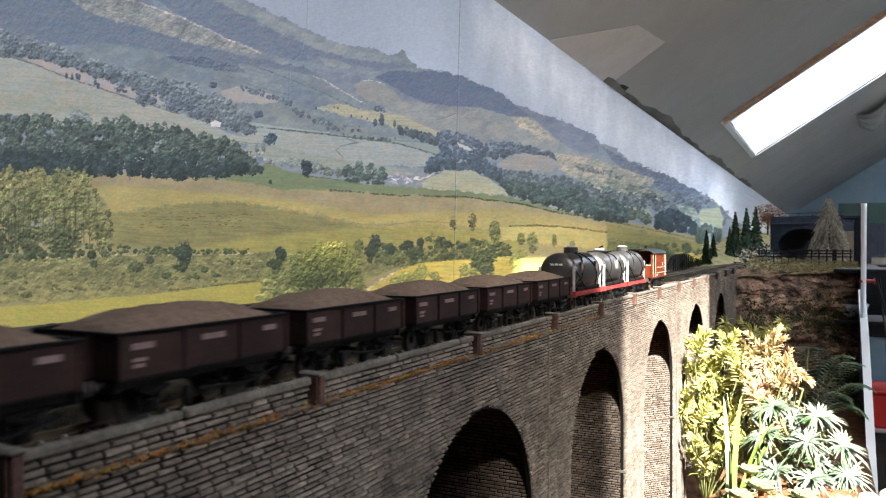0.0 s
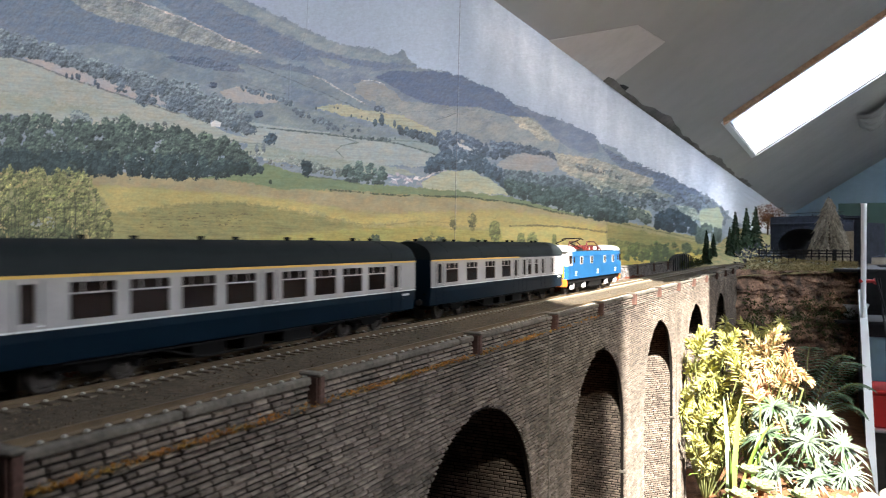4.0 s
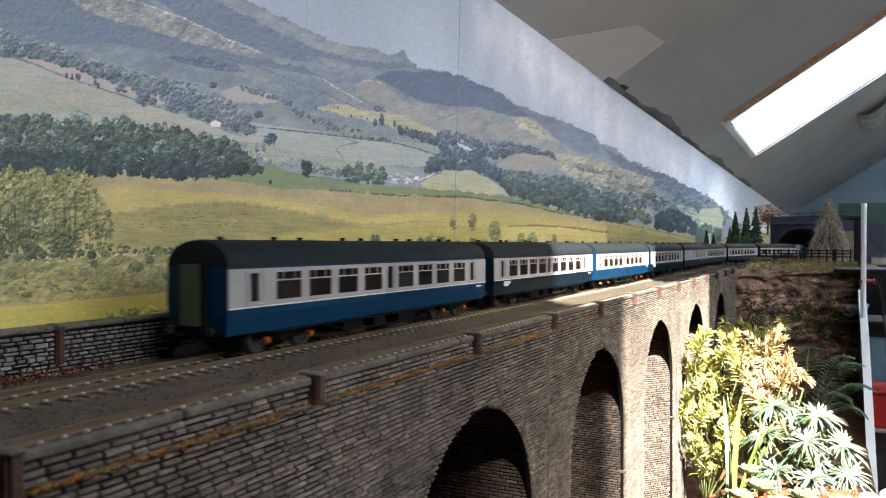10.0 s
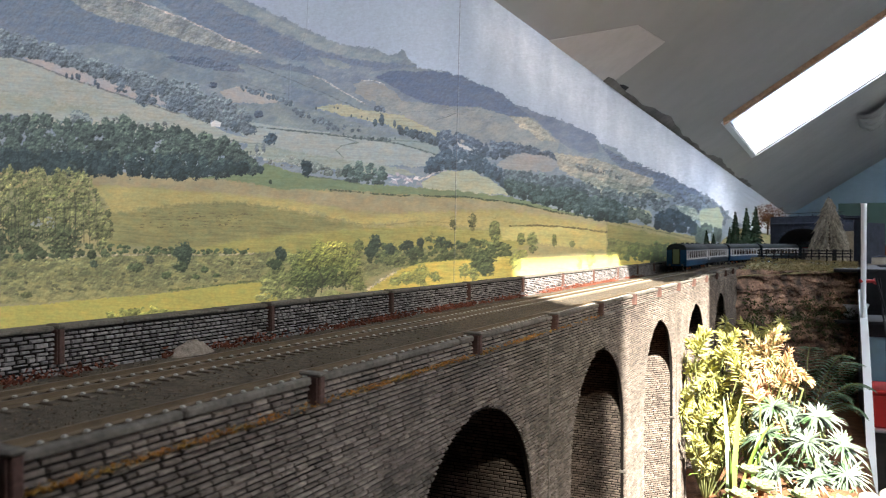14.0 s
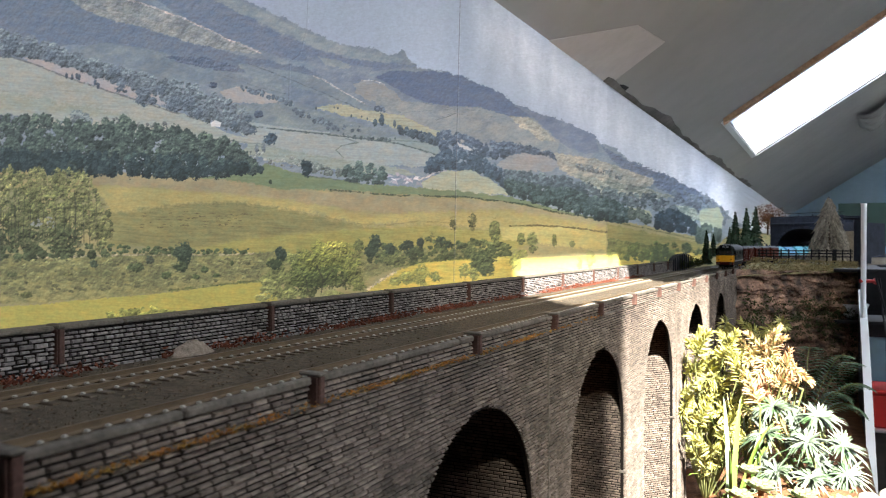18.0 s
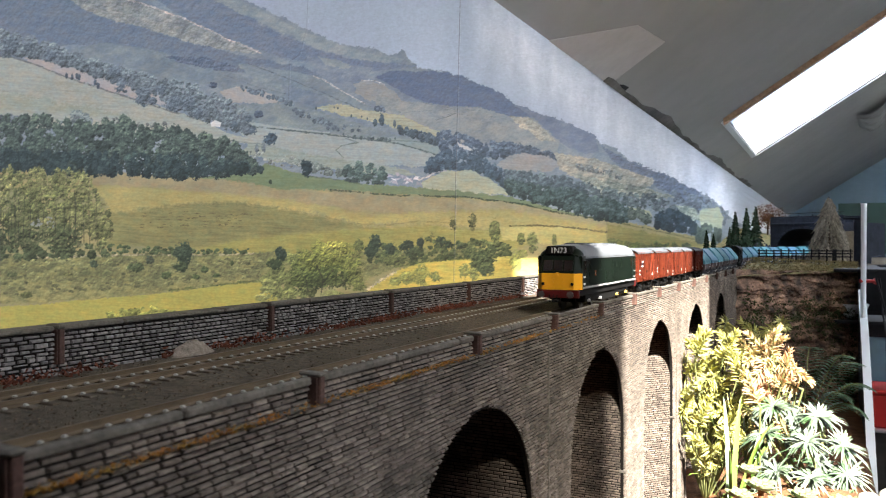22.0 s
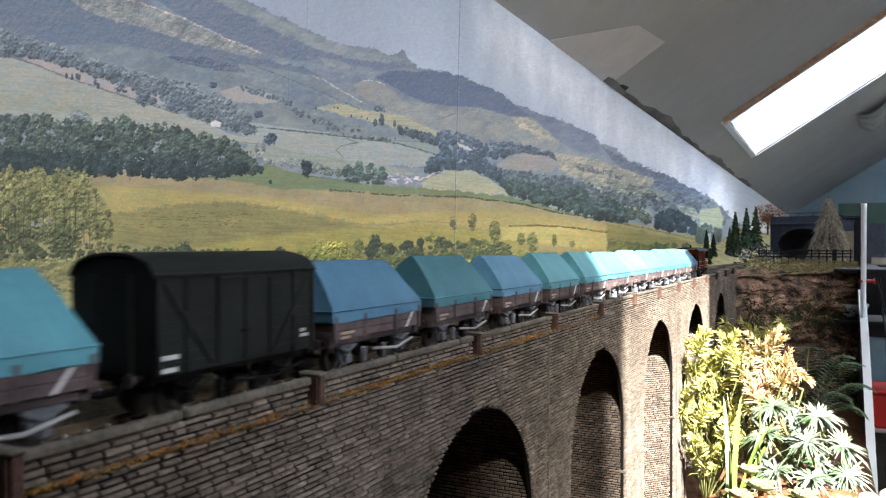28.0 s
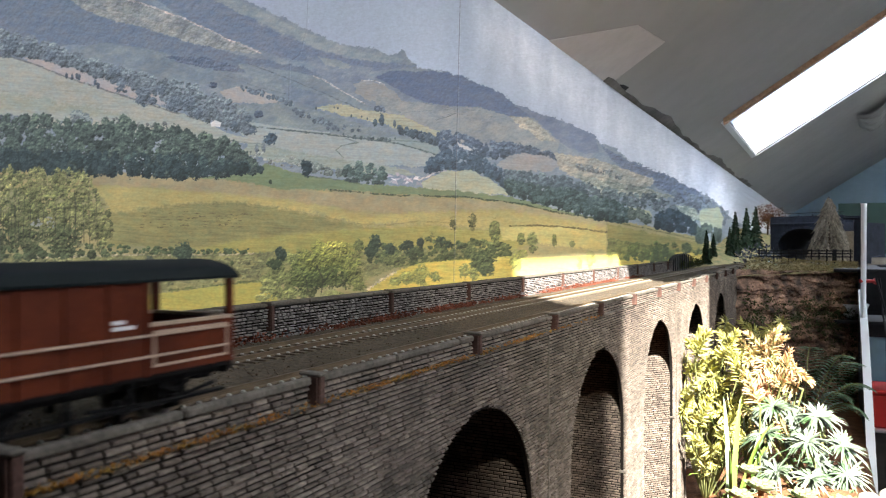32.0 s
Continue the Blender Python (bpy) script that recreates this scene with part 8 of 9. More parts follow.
        for yy in (f(0.044) - 0.0165, f(0.044) + 0.0165):
            for sx in (-1, 1):
                w = part("wheel", wheel_mesh(0.0074, 0), None, b)
                w.location = (sx * 0.0072, yy, 0.0074)
                w.rotation_euler = (0, 0, 0 if sx > 0 else math.pi)
                part("axle_box", Geo().cyl((sx * 0.0135, yy, 0.0074), (sx * 0.0156, yy, 0.0074), 0.0014, 8), SILVER if sy < 0 else GOLDLINE, b)
        for sx in (-1, 1):
            part("bogie_frame", Geo().box(min(sx * 0.0128, sx * 0.0146), max(sx * 0.0128, sx * 0.0146), f(0.044) - 0.026, f(0.044) + 0.026, 0.0078, 0.0120, 0.0006), UNDER, b)
    part("fuel_tank", Geo().box(-0.0145, 0.0145, -0.024, 0.024, 0.0045, 0.0125, 0.001), UNDER, t)
    part("underframe", Geo().box(-0.0160, 0.0160, -half + 0.003, half - 0.003, 0.0120, 0.0170), UNDER, t)
    buffers(t, half + 0.0005, 0.0135, REDP, 0.0026)
    return t


# --- electric locomotive ---
def electric():
    t = thing("electric_locomotive", "blue electric locomotive with pale cab roofs and pantograph", "locomotive")
    L, hw = 0.219, 0.0178
    half = L / 2
    sec = [(-hw, 0.0160), (hw, 0.0160), (hw, 0.0390), (hw * 0.95, 0.0440), (-hw * 0.95, 0.0440), (-hw, 0.0390)]
    part("body", Geo().prism(sec, -half + 0.016, half - 0.016), ELECBLUE, t)
    pts = [(hw * 0.95 * math.cos(math.pi * i / 14), 0.0440 + 0.0065 * math.sin(math.pi * i / 14) ** 0.8) for i in range(15)]
    part("roof_well", Geo().box(-0.0160, 0.0160, -half + 0.030, half - 0.030, 0.0436, 0.0446, 0.0003), ROOFGREY, t, "flat dark roof deck")
    for sy in (-1, 1):
        f = lambda y: sy * y
        rr = []
        for y, k, zt in ((half - 0.030, 1.0, 1.0), (half - 0.006, 1.0, 0.98), (half - 0.003, 0.96, 0.6)):
            rr.append([(x * k, f(y), 0.0432 + (z - 0.0432) * zt) for x, z in pts])
        part("cab_roof", Geo().loft(rr), PALEGREY, t, "pale grey domed cab roof")
        low = [(-hw, f(half - 0.016)), (-hw, f(half - 0.003)), (-hw * 0.8, f(half)), (hw * 0.8, f(half)), (hw, f(half - 0.003)), (hw, f(half - 0.016))]
        top = [(-hw * 0.96, f(half - 0.016)), (-hw * 0.96, f(half - 0.0085)), (-hw * 0.8, f(half - 0.006)), (hw * 0.8, f(half - 0.006)), (hw * 0.96, f(half - 0.0085)), (hw * 0.96, f(half - 0.016))]
        mid = low
        part("cab_lower", Geo().loft([[(x, y, 0.0160) for x, y in low], [(x, y, 0.0295) for x, y in mid]]), ELECBLUE, t)
        part("cab_upper", Geo().loft([[(x, y, 0.0295) for x, y in mid], [(x, y, 0.0436) for x, y in top]]), PALEGREY if sy < 0 else ELECBLUE, t, "cab top round the windows")
        part("warning_panel", Geo().box(-0.0138, 0.0138, min(f(half), f(half + 0.0004)), max(f(half), f(half + 0.0004)), 0.0175, 0.0292), YELLOWP, t, "yellow warning panel")
        for xa, xb in ((-0.0135, -0.001), (0.001, 0.0135)):
            y0, y1 = f(half - 0.0006), f(half - 0.0052)
            vs = [(xa, y0, 0.0308), (xb, y0, 0.0308), (xb, y1, 0.0415), (xa, y1, 0.0415)]
            part("windscreen", Geo().add(vs + [(x, y - f(0.0008), z) for x, y, z in vs], [(0, 1, 2, 3), (7, 6, 5, 4), (0, 4, 5, 1), (1, 5, 6, 2), (2, 6, 7, 3), (3, 7, 4, 0)]), GLASS, t)
        for sx in (-1, 1):
            x = sx * hw
            y = f(half - 0.0092)
            part("cab_side_window", Geo().box(min(x * 0.97, x + sx * 0.0003), max(x * 0.97, x + sx * 0.0003), y - 0.0038, y + 0.0038, 0.0315, 0.0400, 0.0001), GLASS, t)
            y = f(half - 0.0205)
            dr = part("cab_door", Geo().box(min(x, x + sx * 0.0002), max(x, x + sx * 0.0002), y - 0.0032, y + 0.0032, 0.0185, 0.0400), ELECBLUE, t)
            part("door_window", Geo().box(min(x, x + sx * 0.0004), max(x, x + sx * 0.0004), y - 0.002, y + 0.002, 0.0325, 0.0385), GLASS, dr)
        part("buffer_beam", Geo().box(-0.0162, 0.0162, min(f(half - 0.004), f(half + 0.0005)), max(f(half - 0.004), f(half + 0.0005)), 0.0085, 0.0165, 0.0006), ORANGEP, t, "orange-red buffer beam")
        b = part("bogie", Geo().box(-0.0130, 0.0130, f(0.066) - 0.024, f(0.066) + 0.024, 0.0060, 0.0110, 0.0006), UNDER, t)
        for yy in (f(0.066) - 0.0205, f(0.066) + 0.0205):
            for sx in (-1, 1):
                w = part("wheel", wheel_mesh(0.0078, 0), None, b)
                w.location = (sx * 0.0072, yy, 0.0078)
                w.rotation_euler = (0, 0, 0 if sx > 0 else math.pi)
                part("axle_box", Geo().box(sx * 0.0140 - 0.0011, sx * 0.0140 + 0.0011, yy - 0.003, yy + 0.003, 0.0050, 0.0100, 0.0006), SILVER, b)
                part("coil_spring", Geo().cyl((sx * 0.0140, yy + 0.006, 0.0055), (sx * 0.0140, yy + 0.006, 0.0125), 0.0014, 8), SILVER, b)
        for sx in (-1, 1):
            part("bogie_frame", Geo().prism([(f(0.066) - 0.029, 0.0115), (f(0.066) - 0.029, 0.0135), (f(0.066) + 0.029, 0.0135), (f(0.066) + 0.029, 0.0115), (f(0.066) + 0.010, 0.0085), (f(0.066) - 0.010, 0.0085)], sx * 0.0138 - 0.0008, sx * 0.0138 + 0.0008, "x"), UNDER, b)
    for sx in (-1, 1):
        x = sx * hw
        for y in (-0.063, -0.025, 0.029, 0.066):
            wd = part("side_window", Geo().box(min(x, x + sx * 0.0003), max(x, x + sx * 0.0003), y - 0.0038, y + 0.0038, 0.0310, 0.0382, 0.0001), GLASS, t)
            g = Geo()
            for a, b_, c, d in ((y - 0.0044, y + 0.0044, 0.0382, 0.0387), (y - 0.0044, y + 0.0044, 0.0305, 0.0310), (y - 0.0044, y - 0.0038, 0.0310, 0.0382), (y + 0.0038, y + 0.0044, 0.0310, 0.0382)):
                g.box(min(x, x + sx * 0.0005), max(x, x + sx * 0.0005), a, b_, c, d)
            part("window_frame", g, SILVER, wd)
        part("cantrail", Geo().box(min(x, x + sx * 0.0003), max(x, x + sx * 0.0003), -half + 0.016, half - 0.016, 0.0386, 0.0392), ELECBLUE, t)
        for y, z in ((-0.082, 0.0225), (0.0, 0.0225), (0.078, 0.0225)):
            bars(t, x + (0.0001 if sx > 0 else -0.0003), y, z, 0.006, (1.0, 0.8, 0.9), h=0.0012)
    # roof gear
    for y in (-0.024, -0.006, 0.012, 0.034):
        for x in (-0.008, 0.0, 0.008):
            part("insulator", Geo().cyl((x, y, 0.0444), (x, y, 0.0490), 0.0016, 8, 0.0011), REDP, t, "red-brown insulator")
    part("busbar", Geo().tube([(0.008, -0.028, 0.0495), (0.008, 0.034, 0.0495), (-0.008, 0.034, 0.0495), (-0.008, -0.028, 0.0495)], 0.0007, 5), REDP, t)
    for x in (-0.010, 0.010):
        part("roof_conduit", Geo().tube([(x, -0.022, 0.0452), (x, -0.016, 0.0540), (x, 0.012, 0.0540), (x, 0.036, 0.0470), (x, 0.040, 0.0452)], 0.0007, 5), REDP, t, "red-brown roof frame")
    part("air_tank", Geo().cyl((0.0, -0.020, 0.0475), (0.0, 0.004, 0.0475), 0.0026, 10), REDP, t)
    pn = part("pantograph", Geo().tube([(-0.008, -0.030, 0.0462), (-0.008, -0.070, 0.0520), (-0.008, -0.036, 0.0565)], 0.0006, 5), UNDER, t)
    part("pantograph_arm", Geo().tube([(0.008, -0.030, 0.0462), (0.008, -0.070, 0.0520), (0.008, -0.036, 0.0565)], 0.0006, 5), UNDER, pn)
    part("pantograph_head", Geo().tube([(-0.012, -0.038, 0.0560), (-0.009, -0.038, 0.0575), (0.009, -0.038, 0.0575), (0.012, -0.038, 0.0560)], 0.0006, 5), UNDER, pn)
    part("pantograph_base", Geo().box(-0.0105, 0.0105, -0.074, -0.030, 0.0448, 0.0462, 0.0004), UNDER, pn)
    part("underframe", Geo().box(-0.0160, 0.0160, -half + 0.006, half - 0.006, 0.0115, 0.0162), UNDER, t)
    part("transformer_box", Geo().box(-0.0150, 0.0150, -0.022, 0.026, 0.0045, 0.0125, 0.001), UNDER, t)
    buffers(t, half + 0.0005, 0.0125, ORANGEP, 0.0026)
    return t


# --- goods wagons ---
def van(label, body=None, dark=False, placard=0):
    t = thing("box_van", label, "railway van", "" if dark else "red vans of the goods train")
    m = body or VANRED
    L, hw, top = 0.0710, 0.0170, 0.0425
    half = L / 2
    z0 = 0.0142
    part("body", Geo().box(-hw, hw, -half, half, z0, top + 0.001), m, t)
    part("roof", arc_roof(L, hw, top, 0.0488 if dark else 0.0474, power=0.5 if dark else 0.62), VANROOF if not dark else BLACKVAN, t, "curved grey roof" if not dark else "curved black roof", smooth=True)
    gable_pts = [(x, z) for x, z in ((hw * math.cos(math.pi * i / 10), top + 0.0045 * math.sin(math.pi * i / 10)) for i in range(11))]
    for sy in (-1, 1):
        y = sy * half
        part("end_cap", Geo().prism(gable_pts, min(y, y - sy * 0.001), max(y, y - sy * 0.001)), m, t)
        for k in range(11 if not dark else 0):
            z = z0 + 0.0022 + k * 0.0025
            part("end_rib", Geo().prism([(min(y, y + sy * 0.0005), z - 0.0008), (max(y, y + sy * 0.0005), z), (min(y, y + sy * 0.0005), z + 0.0008)] if sy > 0 else [(y, z - 0.0008), (y - 0.0005, z), (y, z + 0.0008)], -hw + 0.001, hw - 0.001, "x"), m, t)
        for x in ((-0.007, 0.007) if dark else ()):
            part("end_stanchion", Geo().box(x - 0.0011, x + 0.0011, min(y, y + sy * 0.0014), max(y, y + sy * 0.0014), z0, top), m, t)
    for sx in (-1, 1):
        x = sx * hw
        b = lambda a, c, d, e, q=0.0005: Geo().box(min(x, x + sx * q), max(x, x + sx * q), a, c, d, e)
        dr = part("door", b(-0.0118, 0.0118, z0 + 0.0012, top - 0.0015, 0.0004), m, t)
        for yy in (-0.0118, 0.0, 0.0118):
            part("door_post", b(yy - 0.0005, yy + 0.0005, z0 + 0.001, top - 0.001, 0.0009), m, dr)
        part("door_rail", b(-0.0118, 0.0118, top - 0.0022, top - 0.0014, 0.001), m, dr)
        part("door_catch", b(-0.0016, 0.0016, 0.0235, 0.0245, 0.0012), UNDER, dr)
        for yy in (-half + 0.0006, -half + 0.011, half - 0.011, half - 0.0006):
            part("side_post", b(yy - 0.0006, yy + 0.0006, z0, top, 0.0007), m, t)
        for s in (-1, 1):
            ya, yb = s * (half - 0.0015), s * 0.0125
            vs = [(ya, top - 0.002), (ya - s * 0.002, top - 0.002), (yb - s * 0.0, z0 + 0.001), (yb + s * 0.002, z0 + 0.001)]
            part("brace", Geo().prism(vs, min(x, x + sx * 0.0007), max(x, x + sx * 0.0007), "x"), m, t)
        for k in range(9):
            z = z0 + 0.003 + k * 0.003
            for ya, yb in ((-half, -0.0122), (0.0122, half)):
                part("plank_line", b(ya, yb, z - 0.00012, z + 0.00012, 0.00025), m, t)
        bars(t, x + (0.0001 if sx > 0 else -0.0002), -half + 0.005, 0.0245 if placard else 0.0185, 0.0062, (1.0, 0.0, 0.9), h=0.0013)
        bars(t, x + (0.0001 if sx > 0 else -0.0002), half - 0.005, 0.0205, 0.0045, (0.6, 1.0), h=0.0011)
        if placard == 2:
            pc = part("placard", b(-half + 0.0115, -half + 0.0195, 0.0285, 0.0345, 0.0006), WHITEL, t, "white placard with a dark blue emblem")
            part("emblem", b(-half + 0.0123, -half + 0.0187, 0.0300, 0.0330, 0.0008), RAILBLUE, pc)
    wagon_frame(t, L)
    return t


def hood_wagon(label, tarp, seed, low=0.0):
    r = random.Random(seed)
    t = thing("hooded_wagon", label, "railway wagon", "hooded clay wagons")
    L, hw = 0.0660, 0.0168
    half = L / 2
    # planked open body
    for sx in (-1, 1):
        x = sx * hw
        for k in range(3):
            z = 0.0148 + k * 0.0032
            part("side_plank", Geo().box(min(x, x - sx * 0.0012), max(x, x - sx * 0.0012), -half, half, z, z + 0.0030, 0.0002), PLANKS, t)
        for y in (-half + 0.0006, -0.012, 0.012, half - 0.0006):
            part("side_post", Geo().box(min(x, x + sx * 0.0007), max(x, x + sx * 0.0007), y - 0.0008, y + 0.0008, 0.0140, 0.0236), PLANKS, t)
        part("diagonal_stripe", Geo().prism([(half - 0.012, 0.0150), (half - 0.0106, 0.0150), (half - 0.0050, 0.0215), (half - 0.0064, 0.0215)], min(x, x + sx * 0.0002), max(x, x + sx * 0.0002), "x"), WHITEL, t, "white diagonal stripe")
        bars(t, x + (0.0001 if sx > 0 else -0.0002), -half + 0.009, 0.0165, 0.009, (1.0, 0.7), mt=CREAMRAIL, h=0.0011)
    for sy in (-1, 1):
        y = sy * half
        for k in range(3):
            z = 0.0148 + k * 0.0032
            part("end_plank", Geo().box(-hw + 0.001, hw - 0.001, min(y, y - sy * 0.0012), max(y, y - sy * 0.0012), z, z + 0.0030, 0.0002), PLANKS, t)
        for x in (-0.007, 0.007):
            part("end_post", Geo().box(x - 0.0009, x + 0.0009, min(y, y + sy * 0.0009), max(y, y + sy * 0.0009), 0.014, 0.0235), PLANKS, t)
    # tented tarpaulin, tied down all round
    rings = []
    prof = [(0.0212, 1.03, 0.0012), (0.0250, 1.03, 0.0012), (0.0268, 1.0, 0.0006), (0.0335, 0.70, -0.0017), (0.0400, 0.385, -0.0038), (0.0437, 0.19, -0.0050), (0.0450, 0.08, -0.0055)]
    nx, ny = 6, 12
    for z, kw, ext in prof:
        w, h = hw * kw, half + ext
        ring = []
        for i in range(ny):
            ring.append((w, -h + 2 * h * i / ny))
        for i in range(nx):
            ring.append((w - 2 * w * i / nx, h))
        for i in range(ny):
            ring.append((-w, h - 2 * h * i / ny))
        for i in range(nx):
            ring.append((-w + 2 * w * i / nx, -h))
        lift = z - low * (z > 0.027) * (z - 0.027) / 0.018
        rings.append([(x * (1 + 0.012 * r.uniform(-1, 1)), y + r.uniform(-0.0003, 0.0003), lift + (r.uniform(-0.0004, 0.0004) if z > 0.0215 else 0.0002 * math.sin(y * 320))) for x, y in ring])
    hd = part("tarpaulin", Geo().loft(rings), tarp, t, smooth=True)
    g = Geo()
    rim = [(x * 1.008, y * 1.004, 0.0256) for x, y, z in rings[1]]
    g.tube(rim + rim[:1], 0.00035, 4)
    part("tie_rope", g, tarp, hd)
    wagon_frame(t, L, PLANKS, guards=CLAYFRAME)
    return t


DIMWHITE = mat("dim_lettering", (0.17, 0.115, 0.105), 0.7, spread=0.3, scale=400)


def mineral(label, seed):
    r = random.Random(seed)
    t = thing("mineral_wagon", label, "railway wagon", "loaded mineral wagons")
    L, hw, z0, z1 = 0.0690, 0.0168, 0.0150, 0.0268
    half = L / 2
    for sx in (-1, 1):
        x = sx * hw
        part("side_sheet", Geo().box(min(x, x - sx * 0.0008), max(x, x - sx * 0.0008), -half, half, z0, z1), MINERAL, t)
        for y in (-half + 0.0007, -0.0115, 0.0115, half - 0.0007):
            part("side_rib", Geo().box(min(x, x + sx * 0.0009), max(x, x + sx * 0.0009), y - 0.0007, y + 0.0007, z0, z1), MINERAL, t)
        part("top_rim", Geo().box(min(x - sx * 0.001, x + sx * 0.0009), max(x - sx * 0.001, x + sx * 0.0009), -half - 0.0006, half + 0.0006, z1, z1 + 0.0009, 0.0002), UNDER, t)
        bars(t, x + (0.0001 if sx > 0 else -0.0002), -half + 0.008, 0.0228, 0.0075, (1.0,), h=0.0017, mt=DIMWHITE)
        bars(t, x + (0.0001 if sx > 0 else -0.0002), -half + 0.007, 0.0195, 0.0045, (1.0, 0.8), h=0.0010, gap=0.0016, mt=DIMWHITE)
        bars(t, x + (0.0001 if sx > 0 else -0.0002), 0.0, 0.0228, 0.0095, (1.0,), h=0.0017, mt=DIMWHITE)
        bars(t, x + (0.0001 if sx > 0 else -0.0002), half - 0.009, 0.0228, 0.0065, (1.0,), h=0.0017, mt=DIMWHITE)
    for sy in (-1, 1):
        y = sy * half
        part("end_sheet", Geo().box(-hw, hw, min(y, y - sy * 0.0008), max(y, y - sy * 0.0008), z0, z1), MINERAL, t)
        part("top_rim", Geo().box(-hw - 0.0006, hw + 0.0006, min(y - sy * 0.001, y + sy * 0.0008), max(y - sy * 0.001, y + sy * 0.0008), z1, z1 + 0.0009, 0.0002), UNDER, t)
        for x in (-0.006, 0.006):
            part("end_rib", Geo().box(x - 0.0008, x + 0.0008, min(y, y + sy * 0.001), max(y, y + sy * 0.001), z0, z1), MINERAL, t)
    n, m = 22, 10
    vs = []
    for i in range(n + 1):
        for j in range(m + 1):
            u, v = 2 * i / n - 1, 2 * j / m - 1
            e = (1 - abs(u) ** 3) * (1 - abs(v) ** 2.2)
            vs.append((v * (hw - 0.0008), u * (half - 0.0008), z1 - 0.0004 + 0.0062 * e ** 0.7 + 0.0005 * r.uniform(-1, 1) * min(1, e * 4)))
    part("load", Geo().add(vs, [(i * (m + 1) + j, i * (m + 1) + j + 1, (i + 1) * (m + 1) + j + 1, (i + 1) * (m + 1) + j) for i in range(n) for j in range(m)]), LOAD, t, "heaped brown ballast load")
    part("floor", Geo().box(-hw, hw, -half, half, z0 - 0.0004, z0 + 0.0004), UNDER, t)
    wagon_frame(t, L)
    return t


def tank(label, emblem, hatch):
    t = thing("tank_wagon", label, "railway wagon", "tank wagons")
    L, R, zc = 0.0730, 0.0150, 0.0296
    half = L / 2
    rings = []
    for y, k in ((-half + 0.001, 0.35), (-half + 0.0022, 0.8), (-half + 0.0045, 0.97), (-half + 0.007, 1.0), (half - 0.007, 1.0), (half - 0.0045, 0.97), (half - 0.0022, 0.8), (half - 0.001, 0.35)):
        rings.append([(R * k * math.cos(6.283 * j / 28), y, zc + R * k * math.sin(6.283 * j / 28)) for j in range(28)])
    part("barrel", Geo().loft(rings), TANKM, t, smooth=True)
    for y in (-half + 0.0075, -0.0002, half - 0.0075):
        band = [[((R + 0.0003) * math.cos(6.283 * j / 28), yy, zc + (R + 0.0003) * math.sin(6.283 * j / 28)) for j in range(28)] for yy in (y - 0.0006, y + 0.0006)]
        part("band", Geo().loft(band, cap=False), TANKM, t)
    dm = part("dome", Geo().cyl((0, 0, zc + R - 0.001), (0, 0, zc + R + (0.0042 if not hatch else 0.002)), 0.0056, 16), TANKM, t)
    part("dome_lid", Geo().cyl((0, 0, zc + R + (0.0042 if not hatch else 0.002)), (0, 0, zc + R + (0.0054 if not hatch else 0.0032)), 0.0048, 16, 0.0034), SILVER, dm)
    if hatch:
        part("walkway", Geo().box(-0.008, 0.008, -0.012, 0.012, zc + R - 0.0005, zc + R + 0.0006), UNDER, t)
        part("hatch_gear", Geo().tube([(0, -0.004, zc + R + 0.003), (0.003, -0.002, zc + R + 0.0052), (0.002, 0.004, zc + R + 0.0045)], 0.0006, 5), UNDER, dm)
    for sx in (-1, 1):
        for s in (-1, 1):
            g = Geo().tube([(sx * (R + 0.0006) * math.cos(a), s * (0.004 + 0.012 * (1.2 - a)), zc + (R + 0.0006) * math.sin(a)) for a in (1.3, 0.8, 0.3, -0.2, -0.7)], 0.0005, 5)
            part("strap", g, UNDER, t)
            part("stay_rod", Geo().cyl((sx * 0.0154, s * (half - 0.001), 0.0310), (sx * 0.0154, s * 0.010, 0.0165), 0.0004, 5), UNDER, t)
            part("end_stanchion", Geo().box(sx * 0.0135 - 0.0008, sx * 0.0135 + 0.0008, s * (half - 0.001) - 0.0008, s * (half - 0.001) + 0.0008, 0.0158, 0.0345), SILVER, t)
        part("saddle_beam", Geo().box(min(sx * 0.0150, sx * 0.0128), max(sx * 0.0150, sx * 0.0128), -half + 0.006, half - 0.006, 0.0158, 0.0185, 0.0004), UNDER, t)
        for y in ((-0.02, 0.02) if emblem == 1 else (0.002,) if emblem == 2 else ()):
            tilt = 0.28
            px = lambda q: sx * (R + q) * math.cos(tilt)
            pz = zc + R * math.sin(tilt)
            w = 0.0030 if emblem == 1 else 0.0036
            pl = part("plate", Geo().box(min(px(-0.0008), px(0.0010)), max(px(-0.0008), px(0.0010)), y - w, y + w, pz - 0.0042, pz + 0.0038), TANKM if emblem == 1 else CLAYFRAME, t)
            part("emblem", Geo().prism([(y - w * 0.6, pz + 0.0022), (y + w * 0.6, pz + 0.0022), (y + w * 0.5, pz - 0.0012), (y, pz - 0.0028), (y - w * 0.5, pz - 0.0012)], min(px(0.0010), px(0.0012)), max(px(0.0010), px(0.0012)), "x"), GOLDLINE if emblem == 2 else CREAMRAIL, pl, "faded yellow shield shape")
    bars_g = Geo()
    for k in range(3):
        bars_g.box(-0.005 + 0.0035 * k, -0.0025 + 0.0035 * k, -half + 0.0006, -half + 0.0012, 0.0352, 0.0366)
    part("lettering", bars_g, WHITEL, t)
    wagon_frame(t, L, REDSOLE)
    return t


REDSOLE = mat("red_solebar", (0.22, 0.028, 0.024), 0.6, spread=0.25, scale=120, stain=0.3)


